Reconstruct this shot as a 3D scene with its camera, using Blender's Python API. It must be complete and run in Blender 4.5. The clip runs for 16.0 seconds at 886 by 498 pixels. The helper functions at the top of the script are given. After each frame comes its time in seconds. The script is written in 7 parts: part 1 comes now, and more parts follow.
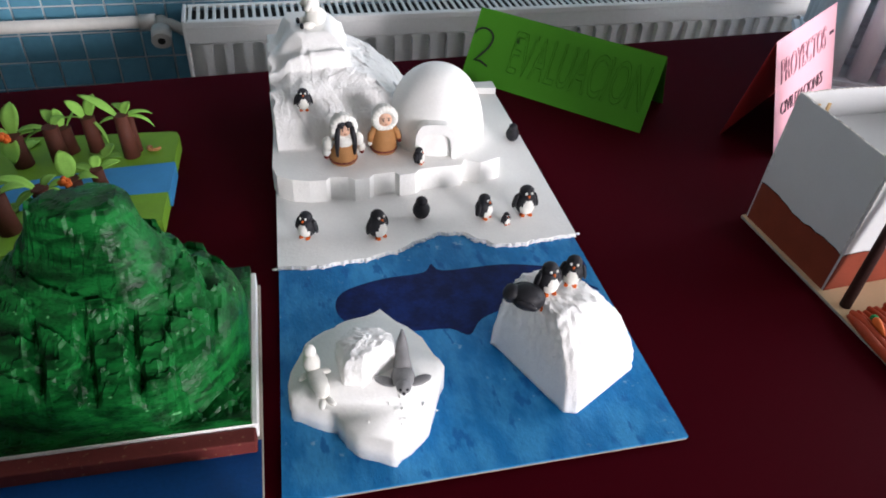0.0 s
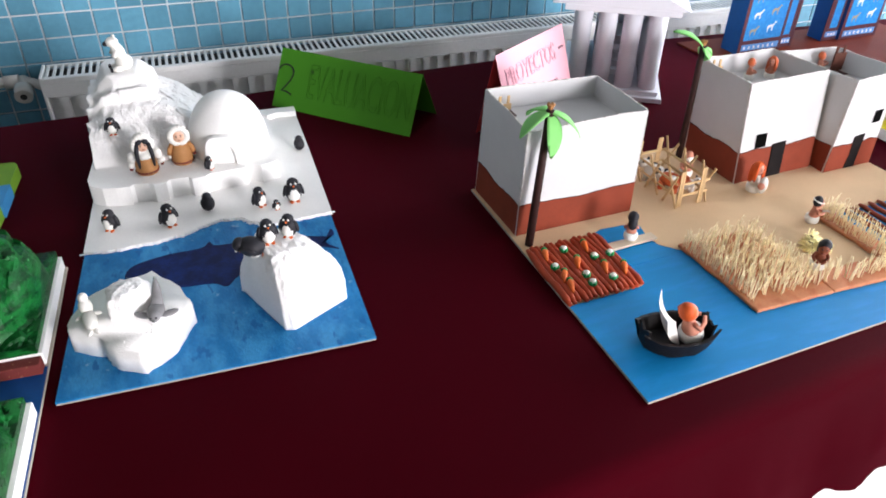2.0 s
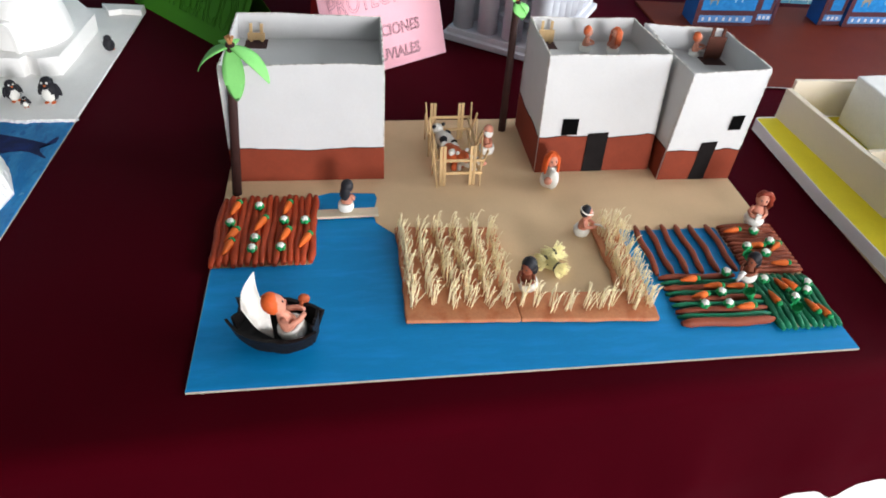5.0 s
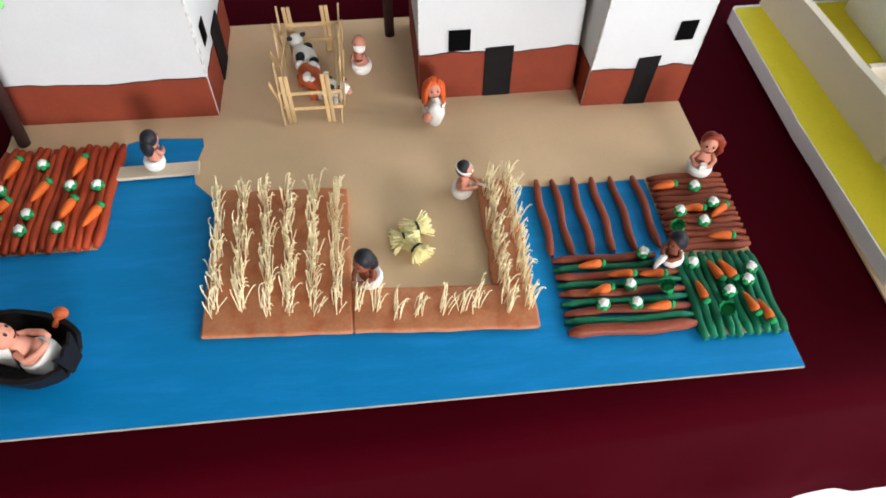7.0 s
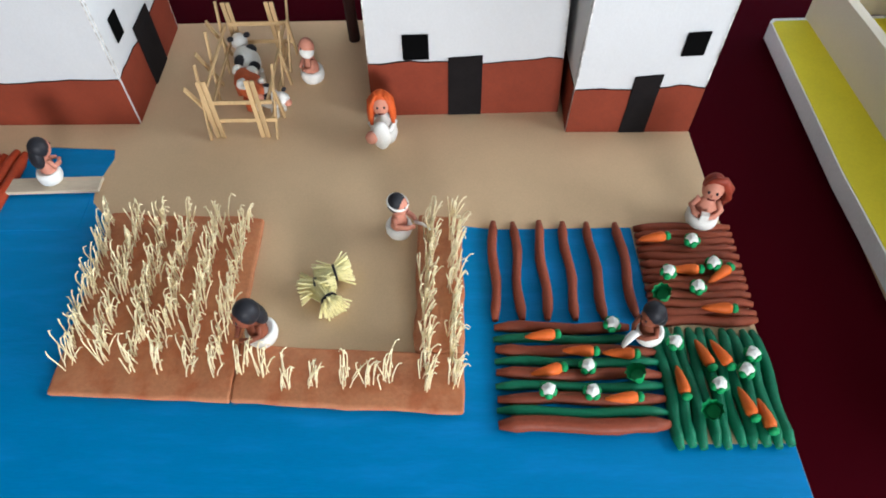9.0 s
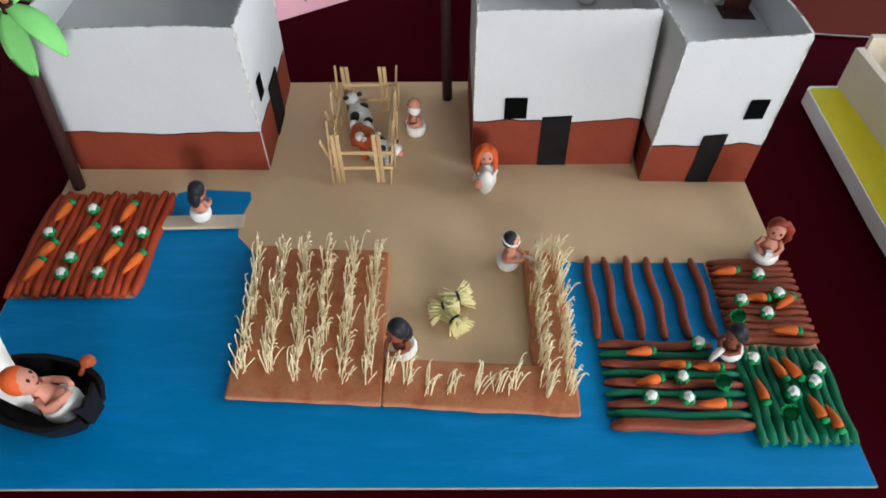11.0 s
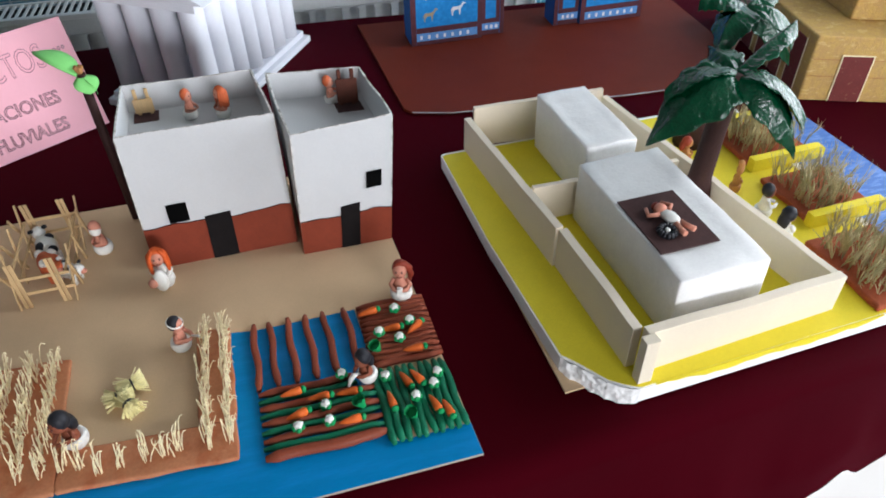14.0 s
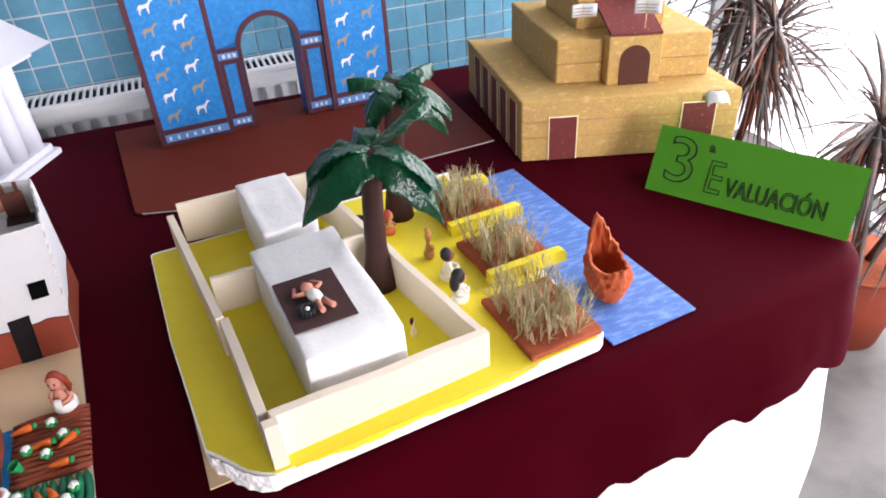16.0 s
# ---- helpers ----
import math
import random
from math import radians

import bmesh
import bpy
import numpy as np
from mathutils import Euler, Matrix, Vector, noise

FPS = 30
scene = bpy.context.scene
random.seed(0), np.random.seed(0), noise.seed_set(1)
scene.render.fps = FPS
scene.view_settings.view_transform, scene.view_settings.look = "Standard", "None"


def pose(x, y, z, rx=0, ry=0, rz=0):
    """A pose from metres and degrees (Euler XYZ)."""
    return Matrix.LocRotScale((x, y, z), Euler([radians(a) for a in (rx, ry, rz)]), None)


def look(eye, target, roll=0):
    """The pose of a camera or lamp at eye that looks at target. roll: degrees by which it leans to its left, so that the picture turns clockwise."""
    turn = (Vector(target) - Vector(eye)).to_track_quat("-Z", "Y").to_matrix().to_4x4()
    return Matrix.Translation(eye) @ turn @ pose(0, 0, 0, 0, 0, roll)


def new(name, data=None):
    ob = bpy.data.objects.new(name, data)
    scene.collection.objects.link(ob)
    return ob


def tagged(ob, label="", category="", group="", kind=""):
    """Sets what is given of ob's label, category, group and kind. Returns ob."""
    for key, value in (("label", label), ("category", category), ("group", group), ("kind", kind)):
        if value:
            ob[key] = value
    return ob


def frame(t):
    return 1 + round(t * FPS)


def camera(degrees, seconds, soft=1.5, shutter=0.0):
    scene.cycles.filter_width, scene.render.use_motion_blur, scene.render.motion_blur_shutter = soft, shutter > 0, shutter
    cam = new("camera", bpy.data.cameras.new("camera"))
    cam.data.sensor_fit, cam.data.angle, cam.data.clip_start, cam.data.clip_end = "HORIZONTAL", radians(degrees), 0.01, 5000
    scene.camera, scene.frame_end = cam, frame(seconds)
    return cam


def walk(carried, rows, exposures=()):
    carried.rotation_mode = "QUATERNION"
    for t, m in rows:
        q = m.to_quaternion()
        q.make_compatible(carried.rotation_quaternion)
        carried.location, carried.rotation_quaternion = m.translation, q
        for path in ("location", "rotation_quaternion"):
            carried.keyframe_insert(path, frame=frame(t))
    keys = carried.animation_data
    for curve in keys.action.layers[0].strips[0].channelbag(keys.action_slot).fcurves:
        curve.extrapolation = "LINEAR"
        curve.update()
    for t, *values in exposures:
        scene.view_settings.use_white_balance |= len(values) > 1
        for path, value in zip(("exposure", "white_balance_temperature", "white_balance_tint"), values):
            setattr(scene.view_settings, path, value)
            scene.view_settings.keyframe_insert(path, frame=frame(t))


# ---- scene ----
cam = camera(63.9, 16.0, soft=1.8)
PATH = [
    (0, (-0.826, -0.12, 0.728), (-0.298, 1.332, -0.543), 4.1),
    (0.5, (-0.801, -0.273, 0.781), (-0.241, 1.239, -0.402), 5.7),
    (1, (-0.772, -0.44, 0.805), (-0.168, 1.072, -0.357), 4.3),
    (1.5, (-0.712, -0.519, 0.812), (-0.041, 0.966, -0.348), 3.6),
    (2, (-0.599, -0.571, 0.82), (0.062, 0.922, -0.336), 1.3),
    (2.5, (-0.45, -0.62, 0.815), (0.175, 0.885, -0.344), 1.2),
    (3, (-0.315, -0.685, 0.805), (0.243, 0.852, -0.348), 0.7),
    (3.5, (-0.209, -0.704, 0.802), (0.337, 0.84, -0.346), 0.7),
    (4, (-0.056, -0.68, 0.796), (0.403, 0.893, -0.351), 1.4),
    (4.2, (0.004, -0.669, 0.804), (0.449, 0.895, -0.361), 3.2),
    (6.3, (0.451, -0.479, 0.797), (0.508, 0.777, -0.758), 0.7),
    (6.5, (0.469, -0.435, 0.789), (0.538, 0.794, -0.787), 0.7),
    (7, (0.535, -0.327, 0.744), (0.681, 0.824, -0.885), 1.5),
    (7.5, (0.626, -0.256, 0.677), (0.754, 0.85, -0.984), 1.5),
    (8, (0.705, -0.21, 0.632), (0.764, 0.917, -1.02), 0.4),
    (8.5, (0.718, -0.194, 0.616), (0.697, 0.964, -1.014), -2.1),
    (9, (0.7, -0.199, 0.624), (0.658, 0.994, -0.981), -2.4),
    (9.5, (0.669, -0.219, 0.65), (0.63, 1.008, -0.929), -1.9),
    (10, (0.632, -0.245, 0.667), (0.592, 1.001, -0.897), -1.7),
    (10.2, (0.616, -0.252, 0.68), (0.579, 0.998, -0.881), -1.6),
    (12.3, (0.51, -0.353, 0.788), (0.589, 1.069, -0.616), -0.2),
    (12.5, (0.526, -0.357, 0.797), (0.632, 1.091, -0.578), -0.7),
    (13, (0.579, -0.37, 0.797), (0.82, 1.101, -0.535), -0.9),
    (13.5, (0.697, -0.415, 0.786), (1.046, 1.032, -0.549), -1.2),
    (14, (0.822, -0.484, 0.788), (1.22, 0.97, -0.526), -1.2),
    (14.5, (0.946, -0.53, 0.794), (1.392, 0.95, -0.476), -1.5),
    (15, (1.052, -0.573, 0.801), (1.535, 0.939, -0.415), -2.1),
    (15.5, (1.152, -0.604, 0.791), (1.729, 0.894, -0.402), -2.5),
    (16, (1.213, -0.628, 0.784), (1.833, 0.888, -0.364), -3.8),
]
walk(cam, [(t, look(eye, target, roll)) for t, eye, target, roll in PATH],
     exposures=[(0.0, 0.54, 6500, 17), (1.0, 0.42, 6500, 17), (1.5, 0.62, 6500, 17), (2.0, 0.76, 6500, 17), (2.5, 0.48, 6500, 14), (3.0, 0.34, 6500, 13), (3.5, 0.27, 6500, 12), (6.5, 0.36, 6500, 11),
                (7.5, 0.28, 6450, 10), (8.5, 0.20, 6150, 9), (9.5, 0.07, 6130, 9), (12.5, -0.22, 6350, 9), (14.0, -0.18, 6150, 11), (15.0, -0.06, 6220, 14), (16.0, 0.06, 6480, 23)])

# ---- light: daylight from windows behind and to the right of the table ----
world = bpy.data.worlds.new("daylight")
scene.world = world
world.use_nodes = True
_nt = world.node_tree
_bg = _nt.nodes["Background"]
_sky = _nt.nodes.new("ShaderNodeTexSky")
_sky.sky_type, _sky.sun_disc = "NISHITA", False
_sky.sun_elevation, _sky.sun_rotation = radians(28), radians(150)
_nt.links.new(_sky.outputs[0], _bg.inputs[0])
_bg.inputs[1].default_value = 0.10

scene.view_settings.exposure = 0.0


def window_lamp(name, m, w, h, watts, colour):
    lamp = bpy.data.lights.new(name, "AREA")
    lamp.shape, lamp.size, lamp.size_y, lamp.energy, lamp.color = "RECTANGLE", w, h, watts, colour
    ob = new(name, lamp)
    ob.matrix_world = m
    return ob


# daylight in the openings: front wall (behind the camera) and right wall
window_lamp("front_window_daylight", look((2.20, -5.45, 1.05), (0.6, 0.6, 0.1)), 2.0, 1.6, 312, (0.985, 0.98, 0.995))
window_lamp("right_window_daylight", look((3.30, 0.2, 0.65), (1.2, 0.35, 0.0)), 2.4, 1.9, 96, (0.93, 0.97, 1.0))

# ---- materials ----
def mat(name, colour, rough=0.6, var=0.15, size=0.05, fine=0.004, bump=0.15, bump_size=None, metal=0.0, second=None, mix=0.0,
        sheen=0.0, spec=0.22, stretch=(1, 1, 1), coat=0.0, each=0.0):
    """A surface with uneven colour at two scales (size, fine: metres), a second colour in blotches (mix: 0 to 1) and relief."""
    m = bpy.data.materials.new(name)
    m.use_nodes = True
    nt = m.node_tree
    n, ln = nt.nodes, nt.links.new
    b = n["Principled BSDF"]
    b.inputs["Roughness"].default_value, b.inputs["Metallic"].default_value = rough, metal
    b.inputs["Specular IOR Level"].default_value = spec
    b.inputs["Sheen Weight"].default_value = sheen
    b.inputs["Coat Weight"].default_value = coat
    geo = n.new("ShaderNodeNewGeometry")
    mp = n.new("ShaderNodeMapping")
    mp.inputs["Scale"].default_value = stretch
    ln(geo.outputs["Position"], mp.inputs["Vector"])

    def tex(s, detail, rough_=0.6):
        t = n.new("ShaderNodeTexNoise")
        t.inputs["Scale"].default_value, t.inputs["Detail"].default_value = 1.0 / s, detail
        t.inputs["Roughness"].default_value = rough_
        ln(mp.outputs[0], t.inputs["Vector"])
        return t
    big, small = tex(size, 3), tex(fine, 2)
    c2 = second or tuple(min(1, c * 0.6) for c in colour)
    ramp = n.new("ShaderNodeMapRange")
    ramp.inputs["From Min"].default_value = 0.62 - 0.5 * mix
    ramp.inputs["From Max"].default_value = 0.78 - 0.38 * mix
    ln(big.outputs["Fac"], ramp.inputs["Value"])
    mx = n.new("ShaderNodeMix")
    mx.data_type = "RGBA"
    mx.inputs["A"].default_value, mx.inputs["B"].default_value = (*colour, 1), (*c2, 1)
    if mix > 0:
        ln(ramp.outputs[0], mx.inputs["Factor"])
    else:
        mx.inputs["Factor"].default_value = 0.0
    add = n.new("ShaderNodeMath")
    add.operation = "ADD"
    ln(big.outputs["Fac"], add.inputs[0])
    ln(small.outputs["Fac"], add.inputs[1])
    val = n.new("ShaderNodeMapRange")
    val.inputs["From Min"].default_value, val.inputs["From Max"].default_value = 0.6, 1.4
    val.inputs["To Min"].default_value, val.inputs["To Max"].default_value = 1 - var, 1 + var
    ln(add.outputs[0], val.inputs["Value"])
    last = val.outputs[0]
    if each:
        info = n.new("ShaderNodeObjectInfo")
        er = n.new("ShaderNodeMapRange")
        er.inputs["To Min"].default_value, er.inputs["To Max"].default_value = 1 - each, 1 + each
        ln(info.outputs["Random"], er.inputs["Value"])
        mul = n.new("ShaderNodeMath")
        mul.operation = "MULTIPLY"
        ln(last, mul.inputs[0])
        ln(er.outputs[0], mul.inputs[1])
        last = mul.outputs[0]
    hsv = n.new("ShaderNodeHueSaturation")
    ln(mx.outputs["Result"], hsv.inputs["Color"])
    ln(last, hsv.inputs["Value"])
    ln(hsv.outputs[0], b.inputs["Base Color"])
    rr = n.new("ShaderNodeMapRange")
    rr.inputs["To Min"].default_value, rr.inputs["To Max"].default_value = max(0.03, rough - 0.12), min(1, rough + 0.12)
    ln(small.outputs["Fac"], rr.inputs["Value"])
    ln(rr.outputs[0], b.inputs["Roughness"])
    if bump:
        bt = tex(bump_size or fine, 3, 0.65)
        bp = n.new("ShaderNodeBump")
        bp.inputs["Strength"].default_value, bp.inputs["Distance"].default_value = bump, (bump_size or fine) * 0.5
        ln(bt.outputs["Fac"], bp.inputs["Height"])
        ln(bp.outputs[0], b.inputs["Normal"])
    return m


def flecks(m, colour, size, cut, stretch=(1, 1, 1), amount=1.0):
    """Adds bare or lighter flecks with an outline of their own over a surface's colour."""
    nt = m.node_tree
    n, ln = nt.nodes, nt.links.new
    b = n["Principled BSDF"]
    old = b.inputs["Base Color"].links[0].from_socket
    geo, mp, tx = n.new("ShaderNodeNewGeometry"), n.new("ShaderNodeMapping"), n.new("ShaderNodeTexNoise")
    mp.inputs["Scale"].default_value = stretch
    tx.inputs["Scale"].default_value, tx.inputs["Detail"].default_value = 1.0 / size, 4
    ln(geo.outputs["Position"], mp.inputs["Vector"])
    ln(mp.outputs[0], tx.inputs["Vector"])
    edge = n.new("ShaderNodeMapRange")
    edge.inputs["From Min"].default_value, edge.inputs["From Max"].default_value, edge.inputs["To Max"].default_value = cut, cut + 0.05, amount
    ln(tx.outputs["Fac"], edge.inputs["Value"])
    mx = n.new("ShaderNodeMix")
    mx.data_type = "RGBA"
    mx.inputs["B"].default_value = (*colour, 1)
    ln(edge.outputs[0], mx.inputs["Factor"])
    ln(old, mx.inputs["A"])
    ln(mx.outputs["Result"], b.inputs["Base Color"])


CLOTH = mat("burgundy_cloth", (0.040, 0.0005, 0.0030), 0.7, 0.12, 0.25, 0.0015, 0.2, spec=0.03, sheen=0.06)
for _k in ("Specular Tint", "Sheen Tint"):
    CLOTH.node_tree.nodes["Principled BSDF"].inputs[_k].default_value = (1.0, 0.16, 0.34, 1)
CLOTH.node_tree.nodes["Principled BSDF"].inputs["Sheen Roughness"].default_value = 0.35
WHITE_CLOTH = mat("white_cloth", (0.80, 0.78, 0.74), 0.9, 0.05, 0.3, 0.002, 0.3, spec=0.2)
TILE = mat("blue_tile", (0.115, 0.32, 0.44), 0.14, 0.12, 0.12, 0.02, 0.04, spec=0.55, each=0.14)
GROUT = mat("tile_grout", (0.66, 0.71, 0.72), 0.85, 0.1, 0.1, 0.003, 0.3)
ENAMEL = mat("radiator_enamel", (0.86, 0.86, 0.84), 0.4, 0.05, 0.3, 0.01, 0.03)
DARK_GAP = mat("dark_inside", (0.03, 0.03, 0.03), 0.9, 0.2)
# Darkened grey for walls and ceiling, and a dark floor, to limit bounced light.
DIM_PLASTER = mat("dim_wall_paint", (0.20, 0.205, 0.205), 0.85, 0.05, 0.6, 0.01, 0.1)
FLOORING = mat("terrazzo_floor", (0.18, 0.17, 0.155), 0.45, 0.15, 0.3, 0.006, 0.05, mix=0.3)
FOAM = mat("white_foam", (0.93, 0.925, 0.90), 0.75, 0.04, 0.05, 0.004, 0.35, 0.005)
FOAM_ROUGH = mat("broken_white_foam", (0.91, 0.905, 0.89), 0.7, 0.05, 0.03, 0.003, 0.7, 0.004)
FOAM_EDGE = mat("torn_foam_edge", (0.82, 0.83, 0.86), 0.8, 0.08, 0.02, 0.003, 0.9, 0.006)
SEA = mat("brushed_blue_paint", (0.008, 0.180, 0.45), 0.45, 0.14, 0.05, 0.006, 0.3, spec=0.14, second=(0.035, 0.255, 0.53), mix=0.42, stretch=(1.5, 0.7, 1))
flecks(SEA, (0.004, 0.11, 0.34), 0.022, 0.60, (1.4, 0.5, 1), 0.75)
flecks(SEA, (0.30, 0.48, 0.64), 0.016, 0.69, (0.8, 0.8, 1), 0.55)
WHALE = mat("navy_paint", (0.006, 0.014, 0.078), 0.5, 0.3, 0.03, 0.005, 0.15, spec=0.10, second=(0.006, 0.022, 0.12), mix=0.4)
BOARD_EDGE = mat("raw_board_edge", (0.42, 0.37, 0.31), 0.85, 0.2, 0.02, 0.002, 0.3)
NILE = mat("flat_blue_paint", (0.001, 0.215, 0.50), 0.5, 0.08, 0.06, 0.005, 0.12, spec=0.15, second=(0.006, 0.23, 0.56), mix=0.3, stretch=(0.5, 2.5, 1))
SAND = mat("kraft_board", (0.66, 0.465, 0.28), 0.8, 0.07, 0.08, 0.002, 0.12)
CARD = mat("white_cardboard", (0.585, 0.588, 0.588), 0.75, 0.04, 0.06, 0.003, 0.15)
CARD_EDGE = mat("worn_card_edge", (0.34, 0.30, 0.25), 0.9, 0.4, 0.012, 0.002, 0.3, second=(0.7, 0.68, 0.64), mix=0.6)
BROWN_BAND = mat("brown_red_paint", (0.210, 0.038, 0.017), 0.75, 0.14, 0.03, 0.003, 0.15)
BLACK = mat("black_paint", (0.011, 0.009, 0.009), 0.8, 0.3, 0.02, 0.003, 0.1, spec=0.08)
# Near-black that stands for the shade inside the cut windows.
OPENING_SHADE = mat("opening_shade", (0.003, 0.003, 0.003), 0.9, 0.2, 0.02, 0.003, 0.0, spec=0.02)
TERRA = mat("terracotta_clay", (0.54, 0.22, 0.105), 0.6, 0.14, 0.03, 0.004, 0.25, 0.008, second=(0.44, 0.14, 0.06), mix=0.35)
ROLL = mat("brown_clay", (0.255, 0.058, 0.028), 0.5, 0.14, 0.02, 0.004, 0.25, 0.006, each=0.12)
ROLL_BRIGHT = mat("orange_brown_clay", (0.40, 0.052, 0.016), 0.5, 0.14, 0.02, 0.004, 0.25, 0.006, each=0.1)
ROLL_GREEN = mat("dark_green_clay", (0.008, 0.150, 0.074), 0.45, 0.15, 0.02, 0.004, 0.25, 0.006, each=0.15)
ORANGE = mat("orange_clay", (0.68, 0.13, 0.020), 0.5, 0.1, 0.01, 0.002, 0.15, each=0.08)
LEAF_CLAY = mat("green_clay", (0.010, 0.28, 0.085), 0.5, 0.15, 0.01, 0.002, 0.2)
CREAM_CLAY = mat("white_clay", (0.78, 0.77, 0.72), 0.6, 0.08, 0.008, 0.002, 0.3)
SKIN = mat("flesh_clay", (0.56, 0.235, 0.16), 0.55, 0.1, 0.01, 0.002, 0.12)
SKIN_DARK = mat("dark_flesh_clay", (0.25, 0.075, 0.04), 0.55, 0.1, 0.01, 0.002, 0.12)
HAIR_RED = mat("orange_hair_clay", (0.62, 0.10, 0.02), 0.55, 0.12, 0.008, 0.002, 0.3)
HAIR_BLACK = mat("black_clay", (0.018, 0.018, 0.022), 0.5, 0.25, 0.01, 0.002, 0.2)
FACE_CLAY = mat("pale_flesh_clay", (0.68, 0.42, 0.30), 0.55, 0.1, 0.01, 0.002, 0.12)
TAN_CLAY = mat("tan_clay", (0.42, 0.20, 0.075), 0.6, 0.12, 0.01, 0.002, 0.15)
GREY_CLAY = mat("grey_clay", (0.22, 0.22, 0.225), 0.55, 0.12, 0.01, 0.002, 0.15)
STRAW = mat("straw_string", (0.90, 0.79, 0.50), 0.7, 0.22, 0.01, 0.002, 0.2)
STRAW_YELLOW = mat("yellow_string", (0.95, 0.86, 0.45), 0.7, 0.15, 0.01, 0.002, 0.2)
STICK = mat("pale_sticks", (0.56, 0.38, 0.19), 0.65, 0.15, 0.02, 0.002, 0.15, stretch=(1, 1, 0.2), each=0.12)
PLANK = mat("pale_planed_wood", (0.60, 0.50, 0.37), 0.7, 0.12, 0.02, 0.002, 0.15, stretch=(0.2, 1, 1))
BARK = mat("dark_brown_tube", (0.034, 0.013, 0.011), 0.65, 0.3, 0.02, 0.004, 0.4)
BARK_RED = mat("brown_card_tube", (0.085, 0.026, 0.016), 0.7, 0.2, 0.02, 0.004, 0.3)
FOAM_LEAF = mat("light_green_foam_sheet", (0.21, 0.58, 0.165), 0.7, 0.06, 0.02, 0.002, 0.1)
PAPER_LEAF = mat("leaf_green_paper", (0.23, 0.47, 0.08), 0.7, 0.15, 0.02, 0.002, 0.1, each=0.25)
BOAT_BLACK = mat("black_brown_clay", (0.008, 0.006, 0.006), 0.5, 0.3, 0.015, 0.003, 0.5)
YELLOW = mat("yellow_paint", (0.79, 0.655, 0.030), 0.55, 0.07, 0.06, 0.003, 0.12)
FOAMBOARD = mat("cream_foamboard", (0.745, 0.655, 0.515), 0.75, 0.04, 0.08, 0.003, 0.1)
GYPSUM = mat("rough_white_paint", (0.81, 0.80, 0.78), 0.7, 0.06, 0.03, 0.004, 0.13, 0.025)
RUG = mat("dark_brown_felt", (0.065, 0.032, 0.030), 0.9, 0.25, 0.015, 0.002, 0.4)
PALM_LEAF = mat("lacquered_green_leaf", (0.0012, 0.044, 0.017), 0.20, 0.4, 0.02, 0.003, 0.5, 0.016, spec=0.42)
RIVER = mat("blue_streaked_paint", (0.085, 0.20, 0.53), 0.5, 0.14, 0.03, 0.004, 0.25, second=(0.17, 0.30, 0.62), mix=0.3, stretch=(1, 3, 1))
SOIL = mat("red_brown_earth", (0.36, 0.085, 0.035), 0.8, 0.3, 0.015, 0.003, 0.7)
DRY_GRASS = mat("dry_grass", (0.40, 0.37, 0.19), 0.7, 0.25, 0.02, 0.003, 0.1, second=(0.54, 0.47, 0.28), mix=0.5)
POT_CLAY = mat("burnt_orange_clay", (0.50, 0.105, 0.035), 0.6, 0.22, 0.012, 0.003, 0.6)
MAT_BOARD = mat("brown_painted_board", (0.140, 0.021, 0.009), 0.6, 0.12, 0.08, 0.003, 0.1, spec=0.12)
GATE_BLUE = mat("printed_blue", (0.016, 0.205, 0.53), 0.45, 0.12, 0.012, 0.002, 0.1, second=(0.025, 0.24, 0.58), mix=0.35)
GATE_SIDE = mat("dark_blue_side", (0.012, 0.11, 0.35), 0.5, 0.12, 0.03, 0.003, 0.1)
GATE_PURPLE = mat("purple_brown_border", (0.085, 0.028, 0.038), 0.55, 0.2, 0.015, 0.003, 0.15)
GATE_BAND = mat("pale_blue_print", (0.12, 0.30, 0.62), 0.5, 0.15, 0.01, 0.002, 0.1)
FIG_WHITE = mat("white_print", (0.72, 0.74, 0.75), 0.5, 0.1, 0.01, 0.002, 0.0)
FIG_OCHRE = mat("ochre_print", (0.33, 0.27, 0.18), 0.5, 0.15, 0.01, 0.002, 0.0)
OCHRE = mat("ochre_plaster_paint", (0.56, 0.36, 0.105), 0.75, 0.2, 0.012, 0.0025, 0.8, 0.005, second=(0.45, 0.28, 0.10), mix=0.45)
flecks(OCHRE, (0.66, 0.47, 0.20), 0.020, 0.60, (1, 1, 2.2), 0.55)
flecks(OCHRE, (0.24, 0.13, 0.045), 0.009, 0.70, (1, 1, 1.6), 0.8)
MAROON = mat("maroon_paint", (0.155, 0.030, 0.026), 0.65, 0.15, 0.02, 0.003, 0.2)
flecks(MAROON, (0.30, 0.17, 0.10), 0.007, 0.64, amount=0.6)
PAPER = mat("white_paper", (0.75, 0.76, 0.81), 0.65, 0.04, 0.05, 0.003, 0.1)
GREEN_CARD = mat("green_card", (0.060, 0.27, 0.013), 0.7, 0.06, 0.08, 0.002, 0.08)
PINK_CARD = mat("pink_card", (0.88, 0.46, 0.53), 0.75, 0.04, 0.08, 0.002, 0.08)
RED_CARD = mat("red_card", (0.50, 0.035, 0.035), 0.75, 0.06, 0.08, 0.002, 0.08)
PENCIL = mat("dark_pencil", (0.12, 0.07, 0.09), 0.6, 0.3, 0.01, 0.002, 0.0)
HAIR_BROWN = mat("red_brown_clay", (0.26, 0.042, 0.022), 0.5, 0.2, 0.01, 0.002, 0.25)
FAINT_PENCIL = mat("faint_pencil", (0.40, 0.19, 0.24), 0.6, 0.3, 0.01, 0.002, 0.0)
